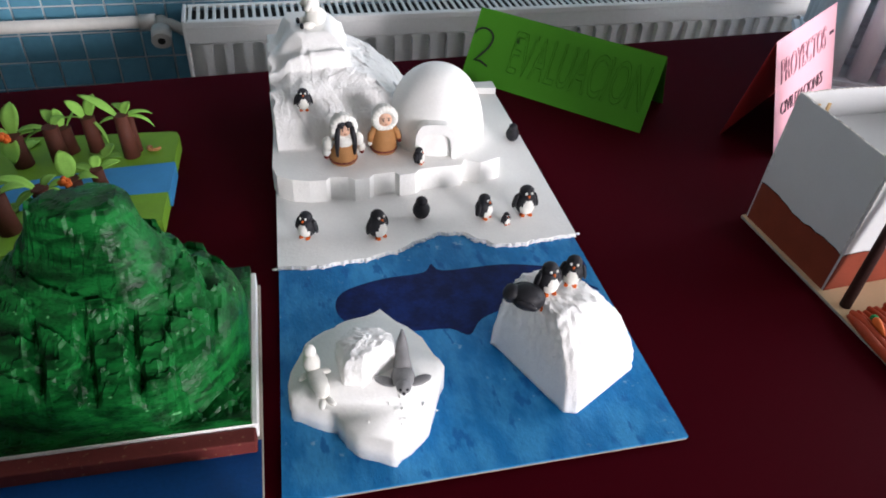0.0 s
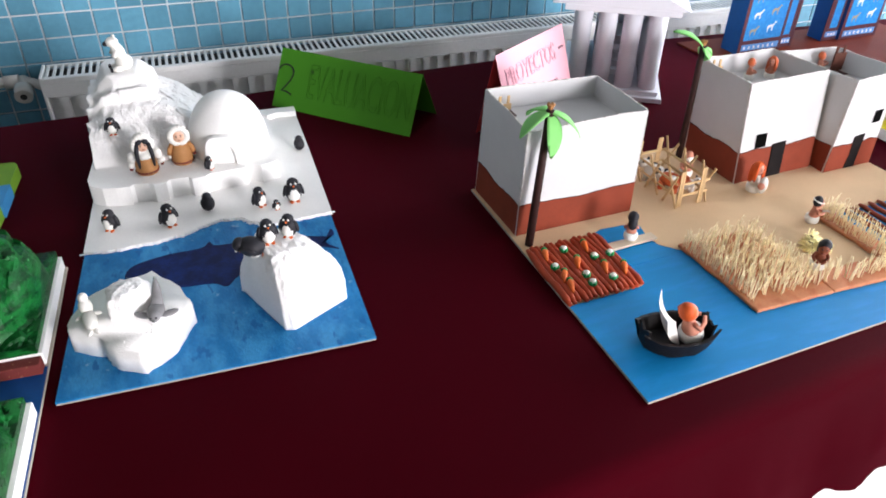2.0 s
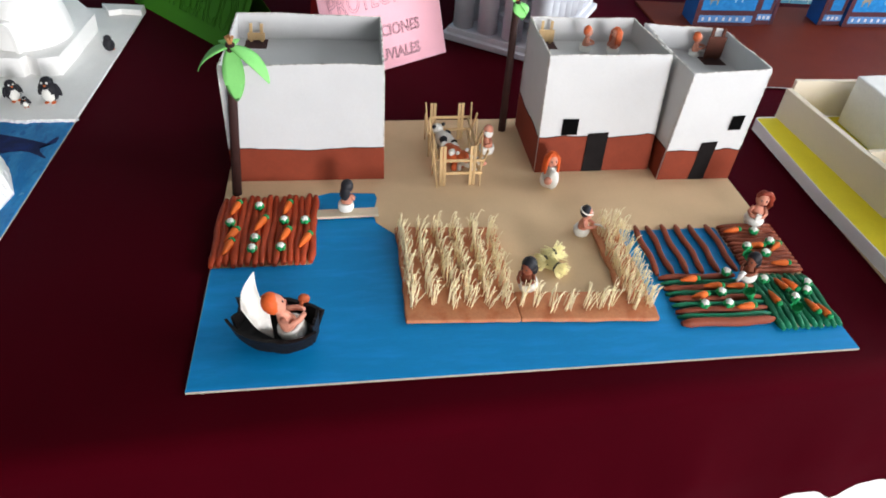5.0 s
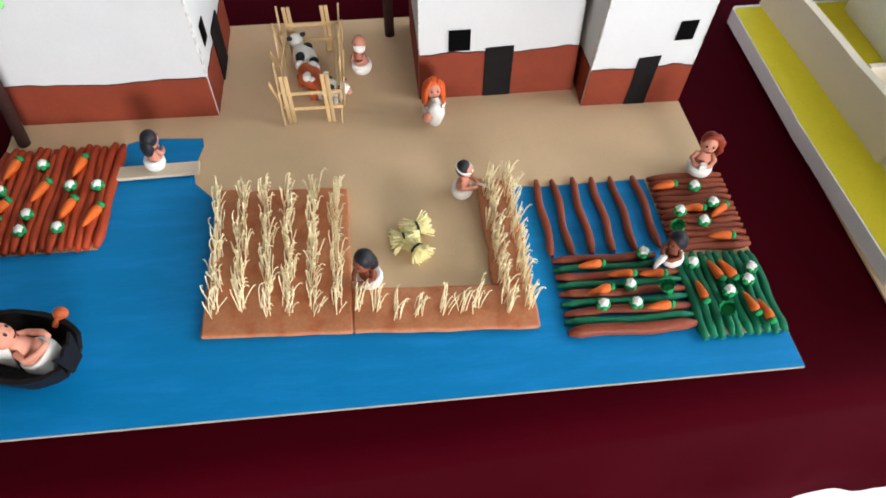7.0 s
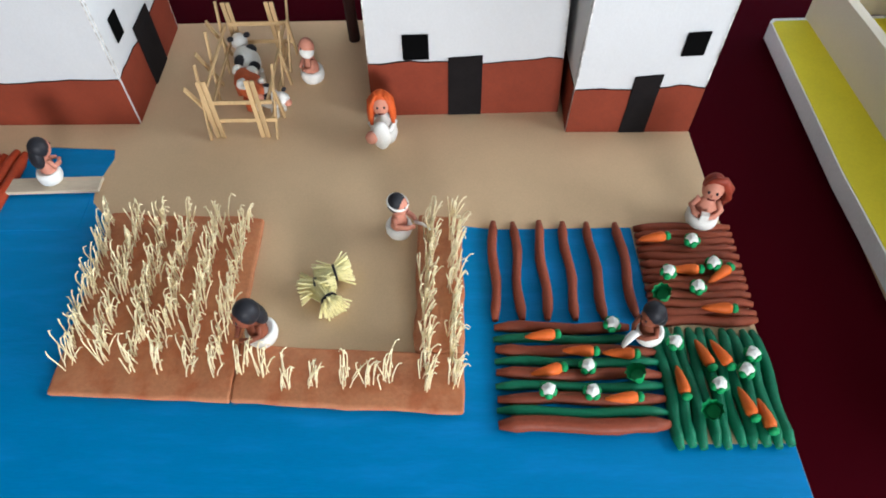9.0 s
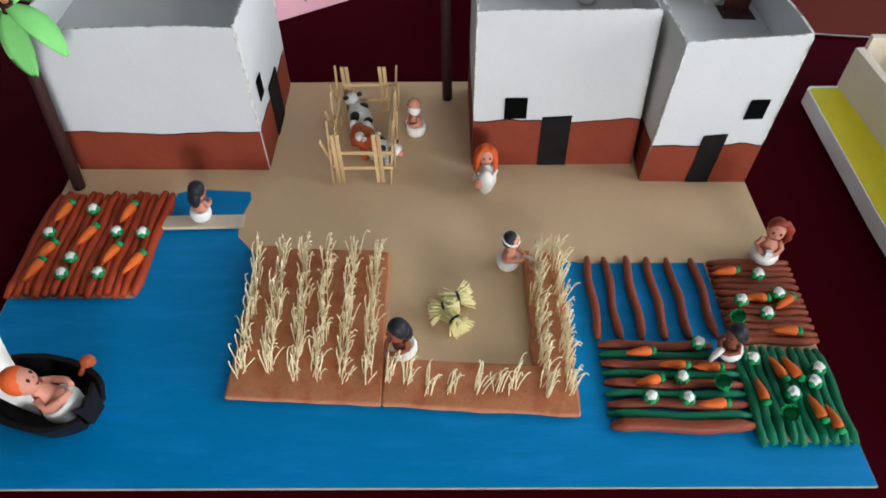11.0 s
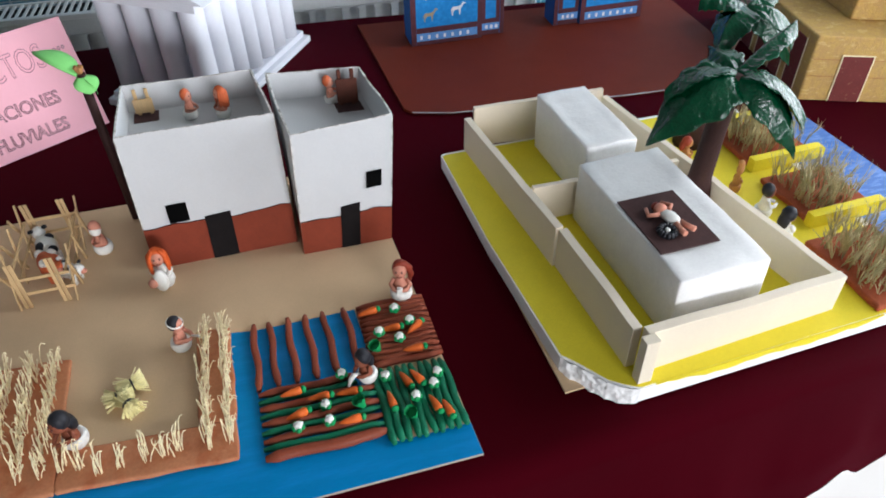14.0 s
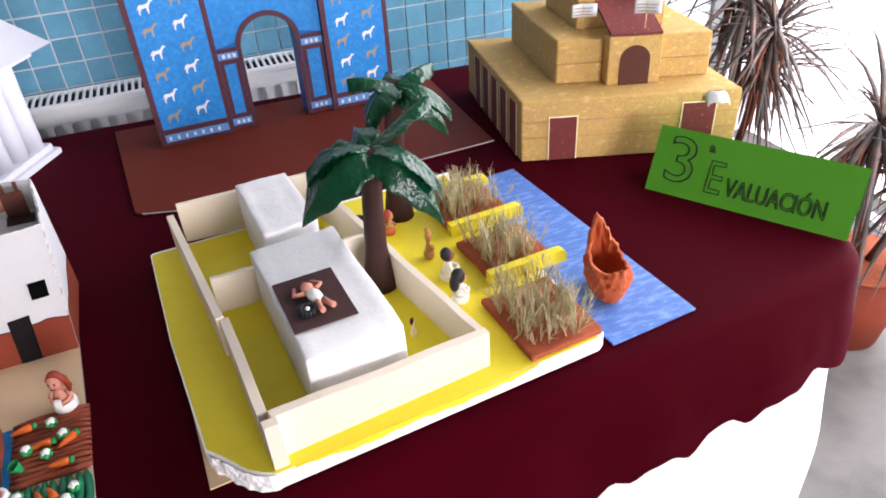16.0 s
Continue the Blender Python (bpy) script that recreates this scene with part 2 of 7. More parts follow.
GREEN_PEN = mat("dark_green_pen", (0.032, 0.165, 0.010), 0.6, 0.3, 0.01, 0.002, 0.0)
INK = mat("black_ink", (0.02, 0.02, 0.022), 0.6, 0.2, 0.01, 0.002, 0.0)
MOUNTAIN = mat("green_painted_foam", (0.0010, 0.030, 0.0060), 0.30, 0.35, 0.026, 0.004, 0.35, 0.007, spec=0.15, second=(0.003, 0.095, 0.018), mix=0.50, stretch=(0.7, 0.7, 1.8))
flecks(MOUNTAIN, (0.005, 0.14, 0.026), 0.020, 0.56, (0.6, 0.6, 1.5), 0.75)
flecks(MOUNTAIN, (0.11, 0.40, 0.15), 0.0095, 0.69, (0.7, 0.7, 1.9), 0.85)
LAND = mat("lime_painted_foam", (0.17, 0.35, 0.03), 0.6, 0.12, 0.04, 0.004, 0.2)
DEEP_BLUE = mat("deep_blue_paint", (0.002, 0.06, 0.22), 0.5, 0.15, 0.06, 0.005, 0.12)
STREAM = mat("sky_blue_paint", (0.045, 0.27, 0.56), 0.55, 0.1, 0.04, 0.004, 0.15)
PIPE = mat("painted_pipe", (0.62, 0.60, 0.56), 0.4, 0.06, 0.1, 0.01, 0.03)
GLOW = bpy.data.materials.new("bright_sky_backdrop")
GLOW.use_nodes = True
_e = GLOW.node_tree.nodes.new("ShaderNodeEmission")
_e.inputs[0].default_value, _e.inputs[1].default_value = (0.95, 0.98, 1.0, 1), 2.2
GLOW.node_tree.links.new(_e.outputs[0], GLOW.node_tree.nodes["Material Output"].inputs[0])
DEAD_LEAF = mat("dead_plant_leaf", (0.22, 0.07, 0.04), 0.7, 0.3, 0.05, 0.005, 0.2)
# Leaf colour raised to a washed grey to hold the window's glare.
GLARE_LEAF = mat("glare_greyed_leaf", (0.095, 0.080, 0.072), 0.6, 0.4, 0.05, 0.005, 0.2, second=(0.17, 0.10, 0.08), mix=0.35)


# ---- mesh helpers ----
class Build:
    """Collects simple solids in one bmesh, with a material slot for each."""

    def __init__(self):
        self.bm = bmesh.new()

    def _mark(self, faces, mi):
        for f in faces:
            f.material_index = mi
            f.smooth = True

    def ball(self, c, r, mi=0, rot=(0, 0, 0), u=12, v=8):
        r = (r, r, r) if isinstance(r, (int, float)) else r
        m = Matrix.LocRotScale(c, Euler([radians(a) for a in rot]), Vector(r))
        vs = bmesh.ops.create_uvsphere(self.bm, u_segments=u, v_segments=v, radius=1.0, matrix=m)["verts"]
        self._mark({f for w in vs for f in w.link_faces}, mi)
        return vs

    def cone(self, c, r1, r2, h, mi=0, rot=(0, 0, 0), n=12):
        m = Matrix.LocRotScale(c, Euler([radians(a) for a in rot]), None) @ Matrix.Translation((0, 0, h / 2))
        vs = bmesh.ops.create_cone(self.bm, cap_ends=True, segments=n, radius1=r1, radius2=max(r2, 1e-5), depth=h, matrix=m)["verts"]
        self._mark({f for w in vs for f in w.link_faces}, mi)
        for f in {f for w in vs for f in w.link_faces if len(f.verts) > 4}:
            f.smooth = False
        return vs

    def box(self, a, b, mi=0, bevel=0.0, m=None):
        c = [(p + q) / 2 for p, q in zip(a, b)]
        s = [abs(q - p) for p, q in zip(a, b)]
        mm = Matrix.LocRotScale(c, None, Vector(s))
        mm = (m @ mm) if m is not None else mm
        vs = bmesh.ops.create_cube(self.bm, size=1.0, matrix=mm)["verts"]
        fs = {f for w in vs for f in w.link_faces}
        for f in fs:
            f.material_index = mi
        if bevel:
            es = {e for f in fs for e in f.edges}
            out = bmesh.ops.bevel(self.bm, geom=list(es), offset=bevel, segments=2, profile=0.5, affect="EDGES")
            for f in out["faces"]:
                f.material_index = mi
        return vs

    def prism(self, pts, z0, z1, mi=0, m=None, top=None):
        """A plate with the outline pts (x, y)."""
        m = m or Matrix()
        lo = [self.bm.verts.new(m @ Vector((x, y, z0))) for x, y in pts]
        hi = [self.bm.verts.new(m @ Vector((x, y, z1))) for x, y in (top or pts)]
        k = len(pts)
        fs = [self.bm.faces.new(hi), self.bm.faces.new(lo[::-1])]
        fs += [self.bm.faces.new((lo[i], lo[(i + 1) % k], hi[(i + 1) % k], hi[i])) for i in range(k)]
        for f in fs:
            f.material_index = mi
        return fs

    def tube(self, pts, rad, mi=0, n=8, flat=1.0):
        """A round stick along pts; rad: one radius or one for each point."""
        pts = [Vector(p) for p in pts]
        rad = [rad] * len(pts) if isinstance(rad, (int, float)) else rad
        rings = []
        run = (pts[-1] - pts[0]).normalized()
        ref = Vector((0, 0, 1)) if abs(run.z) < 0.9 else Vector((0, -1, 0))
        for i, p in enumerate(pts):
            d = (pts[min(i + 1, len(pts) - 1)] - pts[max(i - 1, 0)]).normalized()
            side = d.cross(ref)
            side = side.normalized() if side.length > 1e-3 else Vector((1, 0, 0))
            up = side.cross(d).normalized()
            rings.append([self.bm.verts.new(p + rad[i] * (math.cos(6.28319 * k / n) * side + flat * math.sin(6.28319 * k / n) * up)) for k in range(n)])
        fs = []
        for a, b in zip(rings, rings[1:]):
            fs += [self.bm.faces.new((a[k], a[(k + 1) % n], b[(k + 1) % n], b[k])) for k in range(n)]
        fs += [self.bm.faces.new(rings[0][::-1]), self.bm.faces.new(rings[-1])]
        self._mark(fs, mi)
        fs[-1].smooth = fs[-2].smooth = n < 6
        return fs

    def grid(self, fn, nu, nv, mi=0, smooth=True):
        """A sheet of nu x nv cells; fn(u, v) gives the place for u, v in 0..1."""
        vs = [[self.bm.verts.new(fn(i / nu, j / nv)) for i in range(nu + 1)] for j in range(nv + 1)]
        fs = [self.bm.faces.new((vs[j][i], vs[j][i + 1], vs[j + 1][i + 1], vs[j + 1][i])) for j in range(nv) for i in range(nu)]
        for f in fs:
            f.material_index = mi
            f.smooth = smooth
        return fs

    def mesh(self, name, mats):
        me = bpy.data.meshes.new(name)
        bmesh.ops.recalc_face_normals(self.bm, faces=self.bm.faces[:])
        self.bm.to_mesh(me)
        self.bm.free()
        for x in mats if isinstance(mats, (list, tuple)) else [mats]:
            me.materials.append(x)
        return me


def part(name, b, mats, parent, label=""):
    """One mesh object under a thing or under a part."""
    ob = new(name, b.mesh(name, mats) if isinstance(b, Build) else b)
    ob.parent = parent
    if label:
        ob["label"] = label
    return ob


def single(name, b, mats, m, label, category, group="", kind=""):
    """A thing that is one mesh."""
    ob = new(name, b.mesh(name, mats) if isinstance(b, Build) else b)
    ob.matrix_world = m
    return tagged(ob, label, category, group, kind)


def thing(name, m, label, category, group="", kind=""):
    ob = new(name)
    ob.empty_display_size = 0.02
    ob.matrix_world = m
    return tagged(ob, label, category, group, kind)


def mound(b, outline, steps, centre, n=72, rough=0.0, grain=0.03, mi=0, seed=0.0, sharp=False, mask=None):
    """A lump over an outline: rings at (share of the outline, height), shaken by noise above the foot."""
    per = [Vector((*p, 0)) for p in outline]
    lens = [(per[(i + 1) % len(per)] - per[i]).length for i in range(len(per))]
    total, ring = sum(lens), []
    for k in range(n):
        s, i = total * k / n, 0
        while s > lens[i]:
            s -= lens[i]
            i += 1
        ring.append(per[i].lerp(per[(i + 1) % len(per)], s / lens[i]))
    levels = [tuple(p + (q - p) * j / 3 for p, q in zip(a, c)) for a, c in zip(steps, steps[1:]) for j in range(3)] + [steps[-1]]
    rows = []
    for lv in levels:
        share, z = lv[0], lv[1]
        cx, cy = lv[2:] if len(lv) > 2 else centre
        row = []
        for p in ring:
            q = Vector((cx + (p.x - cx) * share, cy + (p.y - cy) * share, z))
            if rough and z > levels[0][1]:
                d = noise.noise_vector(q / grain + Vector((seed, seed, 0))) + 0.5 * noise.noise_vector(q / (grain * 0.4))
                q += Vector((d.x, d.y, d.z)) * rough * (mask(q) if mask else 1.0)
            row.append(b.bm.verts.new(q))
        rows.append(row)
    fs = []
    for a, c in zip(rows, rows[1:]):
        fs += [b.bm.faces.new((a[k], a[(k + 1) % n], c[(k + 1) % n], c[k])) for k in range(n)]
    fs.append(b.bm.faces.new(rows[-1]))
    fs.append(b.bm.faces.new(rows[0][::-1]))
    for f in fs:
        f.material_index = mi
        f.smooth = not sharp
    return fs


def lettering(name, body, size, material, parent, m, outline=0.0, label="", squeeze=1.0, lean=0.0):
    """Written words as a mesh under a sign, flat or in pen outline."""
    cu = bpy.data.curves.new(name, "FONT")
    cu.body, cu.size, cu.shear, cu.space_character = body, size, lean, 1.0
    if outline:
        cu.fill_mode, cu.bevel_depth, cu.bevel_resolution = "NONE", outline, 0
    else:
        cu.extrude = 0.0004
    cu.resolution_u = 3
    tmp = bpy.data.objects.new(name, cu)
    scene.collection.objects.link(tmp)
    bpy.context.view_layer.update()
    me = bpy.data.meshes.new_from_object(tmp.evaluated_get(bpy.context.evaluated_depsgraph_get()))
    bpy.data.objects.remove(tmp)
    me.materials.clear()
    me.materials.append(material)
    me.transform(Matrix.Diagonal((squeeze, 1, 1, 1)))
    ob = part(name, me, None, parent, label)
    ob.matrix_basis = m
    return ob


def flat_frame(origin, along, up):
    """A pose whose x runs along, y runs up and z comes out of a leaning face."""
    x = Vector(along).normalized()
    y = Vector(up)
    y = (y - x * y.dot(x)).normalized()
    z = x.cross(y)
    m = Matrix((x, y, z)).transposed().to_4x4()
    m.translation = origin
    return m


# ---- the room ----
FLOOR_Z, CEIL_Z, WALL_X = -0.75, 2.25, 3.39
TILED = pose(0, 1.8156, 0, 0, 0, -3.148)      # face of the tiled wall, slightly askew to the table


def slab(name, a, b, material, label, category):
    o = Build()
    c = [(p + q) / 2 for p, q in zip(a, b)]
    o.box([p - k for p, k in zip(a, c)], [q - k for q, k in zip(b, c)], 0)
    return single(name, o, material, Matrix.Translation(c), label, category, kind="structure")


# Unseen floor, ceiling and west wall close the room; dim so they bounce little.
slab("floor", (-3.2, -5.8, FLOOR_Z - 0.1), (3.7, 2.2, FLOOR_Z), FLOORING, "grey speckled terrazzo floor of the room", "floor")
slab("ceiling", (-3.2, -5.8, CEIL_Z), (3.7, 2.2, CEIL_Z + 0.1), DIM_PLASTER, "unseen ceiling, dark grey to cut bounced light", "ceiling")
o = Build()
o.box((-3.2, 0, FLOOR_Z), (3.7, 0.2, CEIL_Z))
wall_north = single("wall_north", o, GROUT, TILED, "wall covered in glossy blue square tiles with pale grout", "wall", kind="structure")
slab("wall_west", (-3.2, -5.6, FLOOR_Z), (-3.0, 1.985, CEIL_Z), DIM_PLASTER, "unseen wall, dark grey to cut bounced light", "wall")


def wall_with_window(name, m, width, height, x0, x1, z0, z1, thick, label):
    """A wall in its own plane, with one opening cut through it."""
    o = Build()
    o.box((0, 0, 0), (x0, thick, height))
    o.box((x1, 0, 0), (width, thick, height))
    o.box((x0, 0, 0), (x1, thick, z0))
    o.box((x0, 0, z1), (x1, thick, height))
    return single(name, o, DIM_PLASTER, m, label, "wall", kind="structure")


# South wall is unseen; both walls are dimmed to hold back fill light.
wall_with_window("wall_south", pose(-3.0, -5.8, FLOOR_Z), 6.42, 3.0, 2.9, 6.2, 0.85, 2.6, 0.2, "unseen dark grey wall with a wide window")
wall_with_window("wall_east", pose(WALL_X + 0.2, -5.6, FLOOR_Z, 0, 0, 90), 7.225, 3.0, 4.5, 7.205, 0.02, 2.75, 0.2, "dark grey wall with a tall bright window")


def window_frame(name, m, w, h, bars, label, bar=0.05):
    t = thing(name, m, label, "window", kind="structure")
    for i in range(bars + 1):
        o = Build()
        x = (w - bar) * i / bars
        o.box((x, 0, 0), (x + bar, 0.06, h), 0, 0.004)
        part("mullion", o, ENAMEL, t)
    for z in (0, h - 0.05):
        o = Build()
        o.box((bar, 0.004, z), (w - bar, 0.056, z + bar), 0, 0.004)
        part("rail", o, ENAMEL, t)
    return t


window_frame("window_1", pose(WALL_X + 0.13, -1.1, FLOOR_Z + 0.02, 0, 0, 90), 2.700, 2.73, 2, "tall white-framed window full of bright daylight", 0.03)
window_frame("window_2", pose(-0.1, -5.75, FLOOR_Z + 0.85), 3.3, 1.75, 3, "wide white-framed window behind the table")
o = Build()
o.box((-0.01, -2.6, -2.6), (0.01, 2.6, 2.2))
single("backdrop", o, GLOW, pose(3.92, 0.4, 0.7), "plain overexposed white sky outside the window", "sky", kind="structure")

# ---- radiator under the tiles ----
rad = thing("radiator", TILED @ pose(-0.884, -0.150, -0.384), "long white enamelled panel radiator with a grille on top", "radiator")
RAD_W, RAD_H, RAD_D = 2.60, 0.385, 0.120
o = Build()
o.box((0, 0.0225, 0), (RAD_W, 0.033, RAD_H - 0.012), 0, 0.003)
part("front_panel", o, ENAMEL, rad, "white enamelled steel panel")
for nm, ya, yb, za, zb in (("back_panel", RAD_D - 0.02, RAD_D - 0.008, 0, RAD_H - 0.012), ("top_rim", 0.0, 0.022, RAD_H - 0.0605, RAD_H - 0.0115), ("top_lip", -0.003, -0.0002, RAD_H - 0.016, RAD_H - 0.001), ("bottom_rim", 0.0, 0.022, 0.0, 0.05)):
    o = Build()
    o.box((0, ya, za), (RAD_W, yb, zb), 0, 0.003)
    part(nm, o, ENAMEL, rad)
for x in (-0.006, RAD_W - 0.004):
    o = Build()
    o.box((x, 0.0, 0.0), (x + 0.01, RAD_D, RAD_H + 0.002), 0, 0.003)
    part("side_cover", o, ENAMEL, rad)
# raised ribs with round-topped hollows between them
flute = Build()
TOP_Z, BAR = RAD_H - 0.061, 0.0100
curve = [(0.0250 - (0.0250 - BAR) * math.cos(radians(9 * k)), TOP_Z - 0.016 * (1 - math.sin(radians(9 * k)))) for k in range(11)]
flute.prism([(-BAR, 0.0505), (BAR, 0.0505)] + curve + [(-x, z) for x, z in curve[::-1]], -0.022, 0.0, 0, m=pose(0, 0, 0, 90))
flute_mesh = flute.mesh("rib", ENAMEL)
PITCH = 0.0500
for i in range(int(RAD_W / PITCH) - 1):
    ob = part("rib", flute_mesh, None, rad)
    ob.location = (PITCH * (i + 0.98), 0, 0)
# Near-black sheet under the bars paints in the shade inside the radiator.
o = Build()
o.box((0.006, 0.011, RAD_H - 0.011), (RAD_W - 0.006, RAD_D - 0.021, RAD_H - 0.0095))
part("grille_shadow_pan", o, DARK_GAP, rad, "dark sheet for the shade below the grille")
for y in (0.0, RAD_D - 0.014):
    o = Build()
    o.box((0.006, y, RAD_H - 0.009), (RAD_W - 0.006, y + 0.014, RAD_H), 0, 0.002)
    part("grille_rail", o, ENAMEL, rad)
bar = Build()
bar.box((-0.0046, 0.0142, -0.004), (0.0042, RAD_D - 0.0142, 0), 0, 0.0012)
bar_mesh = bar.mesh("grille_bar", ENAMEL)
for i in range(129):
    ob = part("grille_bar", bar_mesh, None, rad)
    ob.location = (0.014 + 0.0200 * i, 0, RAD_H - 0.001)

o = Build()
o.tube([(-2.9, -0.045, -0.040), (-1.0, -0.045, -0.036)], 0.016, n=14)
o.tube([(-1.0, -0.045, -0.036), (-0.960, -0.045, -0.036)], 0.020, n=14)
o.tube([(-0.962, -0.045, -0.036), (-0.925, -0.055, -0.040), (-0.880, -0.090, -0.052)], 0.014, n=12)
pipe = single("heating_pipe", o, PIPE, TILED, "white painted heating pipe along the tiled wall", "pipe")
valve = thing("radiator_valve", TILED @ pose(-0.949, -0.048, -0.046), "white round radiator valve knob on the pipe", "valve")
o = Build()
o.tube([(0, 0.012, 0.012), (0, -0.028, -0.004)], [0.016, 0.015], n=14)
o.tube([(0, -0.026, -0.004), (0, -0.064, -0.016)], [0.026, 0.025], n=18)
part("knob", o, PIPE, valve)
o = Build()
o.tube([(0, -0.0635, -0.016), (0, -0.0665, -0.017)], [0.010, 0.009], n=12)
part("screw_cap", o, DARK_GAP, valve, "dark screw in the knob")

# ---- the table with its two cloths ----
RIGHT_X, LEFT_X = 2.34, -2.3


def front_y(x):
    """The table's front edge runs slightly askew to the boards."""
    return -0.10 + 0.047 * x


def rim(s, off=0.0):
    """The table's edge, from its front left round the rounded corner to its back right; s in metres."""
    run = 2.24 - LEFT_X
    if s < run:
        return Vector((LEFT_X + s, front_y(LEFT_X + s) - off, 0)), Vector((0, -1, 0))
    arc = 0.10 * math.pi / 2
    if s < run + arc:
        a = (s - run) / 0.10
        n = Vector((math.sin(a), -math.cos(a), 0))
        return Vector((2.24, front_y(2.24) + 0.10, 0)) + n * (0.10 + off), n
    return Vector((RIGHT_X + off, front_y(2.24) + 0.10 + s - run - arc, 0)), Vector((1, 0, 0))


RIM = (2.24 - LEFT_X) + 0.10 * math.pi / 2 + 1.19
table = thing("table", pose(0, 0, 0), "long exhibition table covered with cloths", "table")
o = Build()
o.box((LEFT_X + 0.02, 0.05, -0.04), (RIGHT_X - 0.06, 1.20, -0.012), 0, 0.006)
part("tabletop", o, SAND, table)
for x in (LEFT_X + 0.1, 0.0, RIGHT_X - 0.16):
    for y in (0.1, 1.12):
        o = Build()
        o.box((x - 0.025, y - 0.025, FLOOR_Z), (x + 0.025, y + 0.025, -0.04), 0, 0.004)
        part("leg", o, DARK_GAP, table)


def back_edge(x):
    return 1.405 - 0.02 * max(0, x + 0.9) / 1.8 - 0.10 * max(0, x - 0.95)


def drape(name, material, lift, hem, ripple, label):
    """A cloth: the flat top, a rounded fold over the edge and a hanging skirt down to hem(s)."""
    b = Build()
    ns = 420
    cols = []
    for i in range(ns + 1):
        s = RIM * i / ns
        col = []
        for k in range(22):
            p, n = rim(s)
            end = hem(s)
            fold = 0.036
            if k < 3:
                q = p - n * (fold + 0.06 * (2 - k) / 2) + Vector((0, 0, lift))
            elif k < 9:
                a = (k - 2) / 6 * math.pi / 2
                q = p - n * fold + n * (fold * math.sin(a)) + Vector((0, 0, lift - fold * (1 - math.cos(a))))
            else:
                t = (k - 8) / 13
                z = lift - fold + (end + fold) * t
                q = p + Vector((0, 0, z))
                depth = min(1.0, t * 1.4)
                q += n * (ripple(s, z) * depth)
            if k >= 3:
                q += n * (lift * 0.8)
            col.append(b.bm.verts.new(q))
        cols.append(col)
    for a, c in zip(cols, cols[1:]):
        for k in range(21):
            f = b.bm.faces.new((a[k], c[k], c[k + 1], a[k + 1]))
            f.smooth = True
    # the top, joined to the inner row
    inner = [c[0] for c in cols]
    back = []
    for i in range(24):
        x = RIGHT_X - 0.08 + (LEFT_X - RIGHT_X + 0.08) * i / 23
        back.append(b.bm.verts.new((x, back_edge(x), lift)))
    top = b.bm.faces.new(inner + back)
    bmesh.ops.triangulate(b.bm, faces=[top])
    return single(name, b, material, Matrix(), label, "tablecloth")


def burgundy_hem(s):
    x = min(LEFT_X + s, 2.25)
    wave = 0.010 * math.sin(s * 52) + 0.008 * math.sin(s * 31 + 1.0) + 0.004 * math.sin(s * 97)
    return -0.292 + 0.078 * min(1.0, max(0.0, (x - 1.25) / 0.9)) + wave


drape("burgundy_tablecloth", CLOTH, 0.0, burgundy_hem,
      lambda s, z: 0.006 * math.sin(s * 9) + 0.004 * math.sin(s * 23 + 1) + 0.008 - 0.10 * z, "dark burgundy cloth with a wavy hem over the long table")


def corner_fold(s, z):
    c = (2.24 - LEFT_X) + 0.10
    return 0.05 * math.exp(-((s - c) / 0.10) ** 2) * min(1, -z * 2.2) + 0.010 * math.sin(s * 17) - 0.004


drape("white_tablecloth", WHITE_CLOTH, -0.007, lambda s: FLOOR_Z + 0.02, corner_fold, "white cloth hanging to the floor under the burgundy one")

# ---- the polar board ----
ARC = pose(-0.838, 0.326, 0.001, 0, 0, -4.8)      # its front left corner

polar = thing("polar_board", ARC, "painted polar scene board with a blue sea and white ice sheet", "diorama")
o = Build()
o.prism([(0.008, 0), (0.50, 0), (0.50, 0.915), (0.038, 0.915), (0.0225, 0.40)], 0, 0.006)
part("base_board", o, BOARD_EDGE, polar, "raw board edge under the paint")
o = Build()
o.prism([(0.0076, -0.0004), (0.5004, -0.0004), (0.5004, 0.50), (0.0232, 0.50), (0.0221, 0.40)], 0.0034, 0.0070)
part("painted_sea", o, SEA, polar, "sea brushed in blue paint")


def smooth_loop(pts, per=6):
    """A rounded closed outline through a few corners."""
    k, out = len(pts), []
    for i in range(k):
        p0, p1, p2, p3 = (Vector(pts[(i + j - 1) % k]) for j in range(4))
        for s in range(per):
            t = s / per
            out.append(tuple(0.5 * ((2 * p1) + (p2 - p0) * t + (2 * p0 - 5 * p1 + 4 * p2 - p3) * t * t + (3 * p1 - p0 - 3 * p2 + p3) * t ** 3)))
    return out


# the whale painted on the sea
o = Build()
o.prism(smooth_loop([(0.098, 0.285), (0.11, 0.325), (0.17, 0.345), (0.235, 0.350), (0.252, 0.368), (0.268, 0.350), (0.36, 0.350), (0.43, 0.335),
                     (0.488, 0.318), (0.490, 0.345), (0.472, 0.300), (0.493, 0.270), (0.44, 0.292), (0.36, 0.262), (0.30, 0.240), (0.275, 0.212), (0.25, 0.228), (0.2, 0.232), (0.13, 0.245)], 4), 0.0071, 0.0076)
part("painted_whale", o, WHALE, polar, "navy blue whale silhouette painted on the sea")

# ice sheet with a torn wavy front edge
ice_front = [(0.0205, 0.393), (0.078, 0.387), (0.148, 0.392), (0.20, 0.404), (0.245, 0.425), (0.278, 0.438), (0.318, 0.434), (0.345, 0.410), (0.366, 0.394), (0.405, 0.392), (0.445, 0.398), (0.504, 0.402)]
o = Build()
rng = random.Random(3)
edge = []
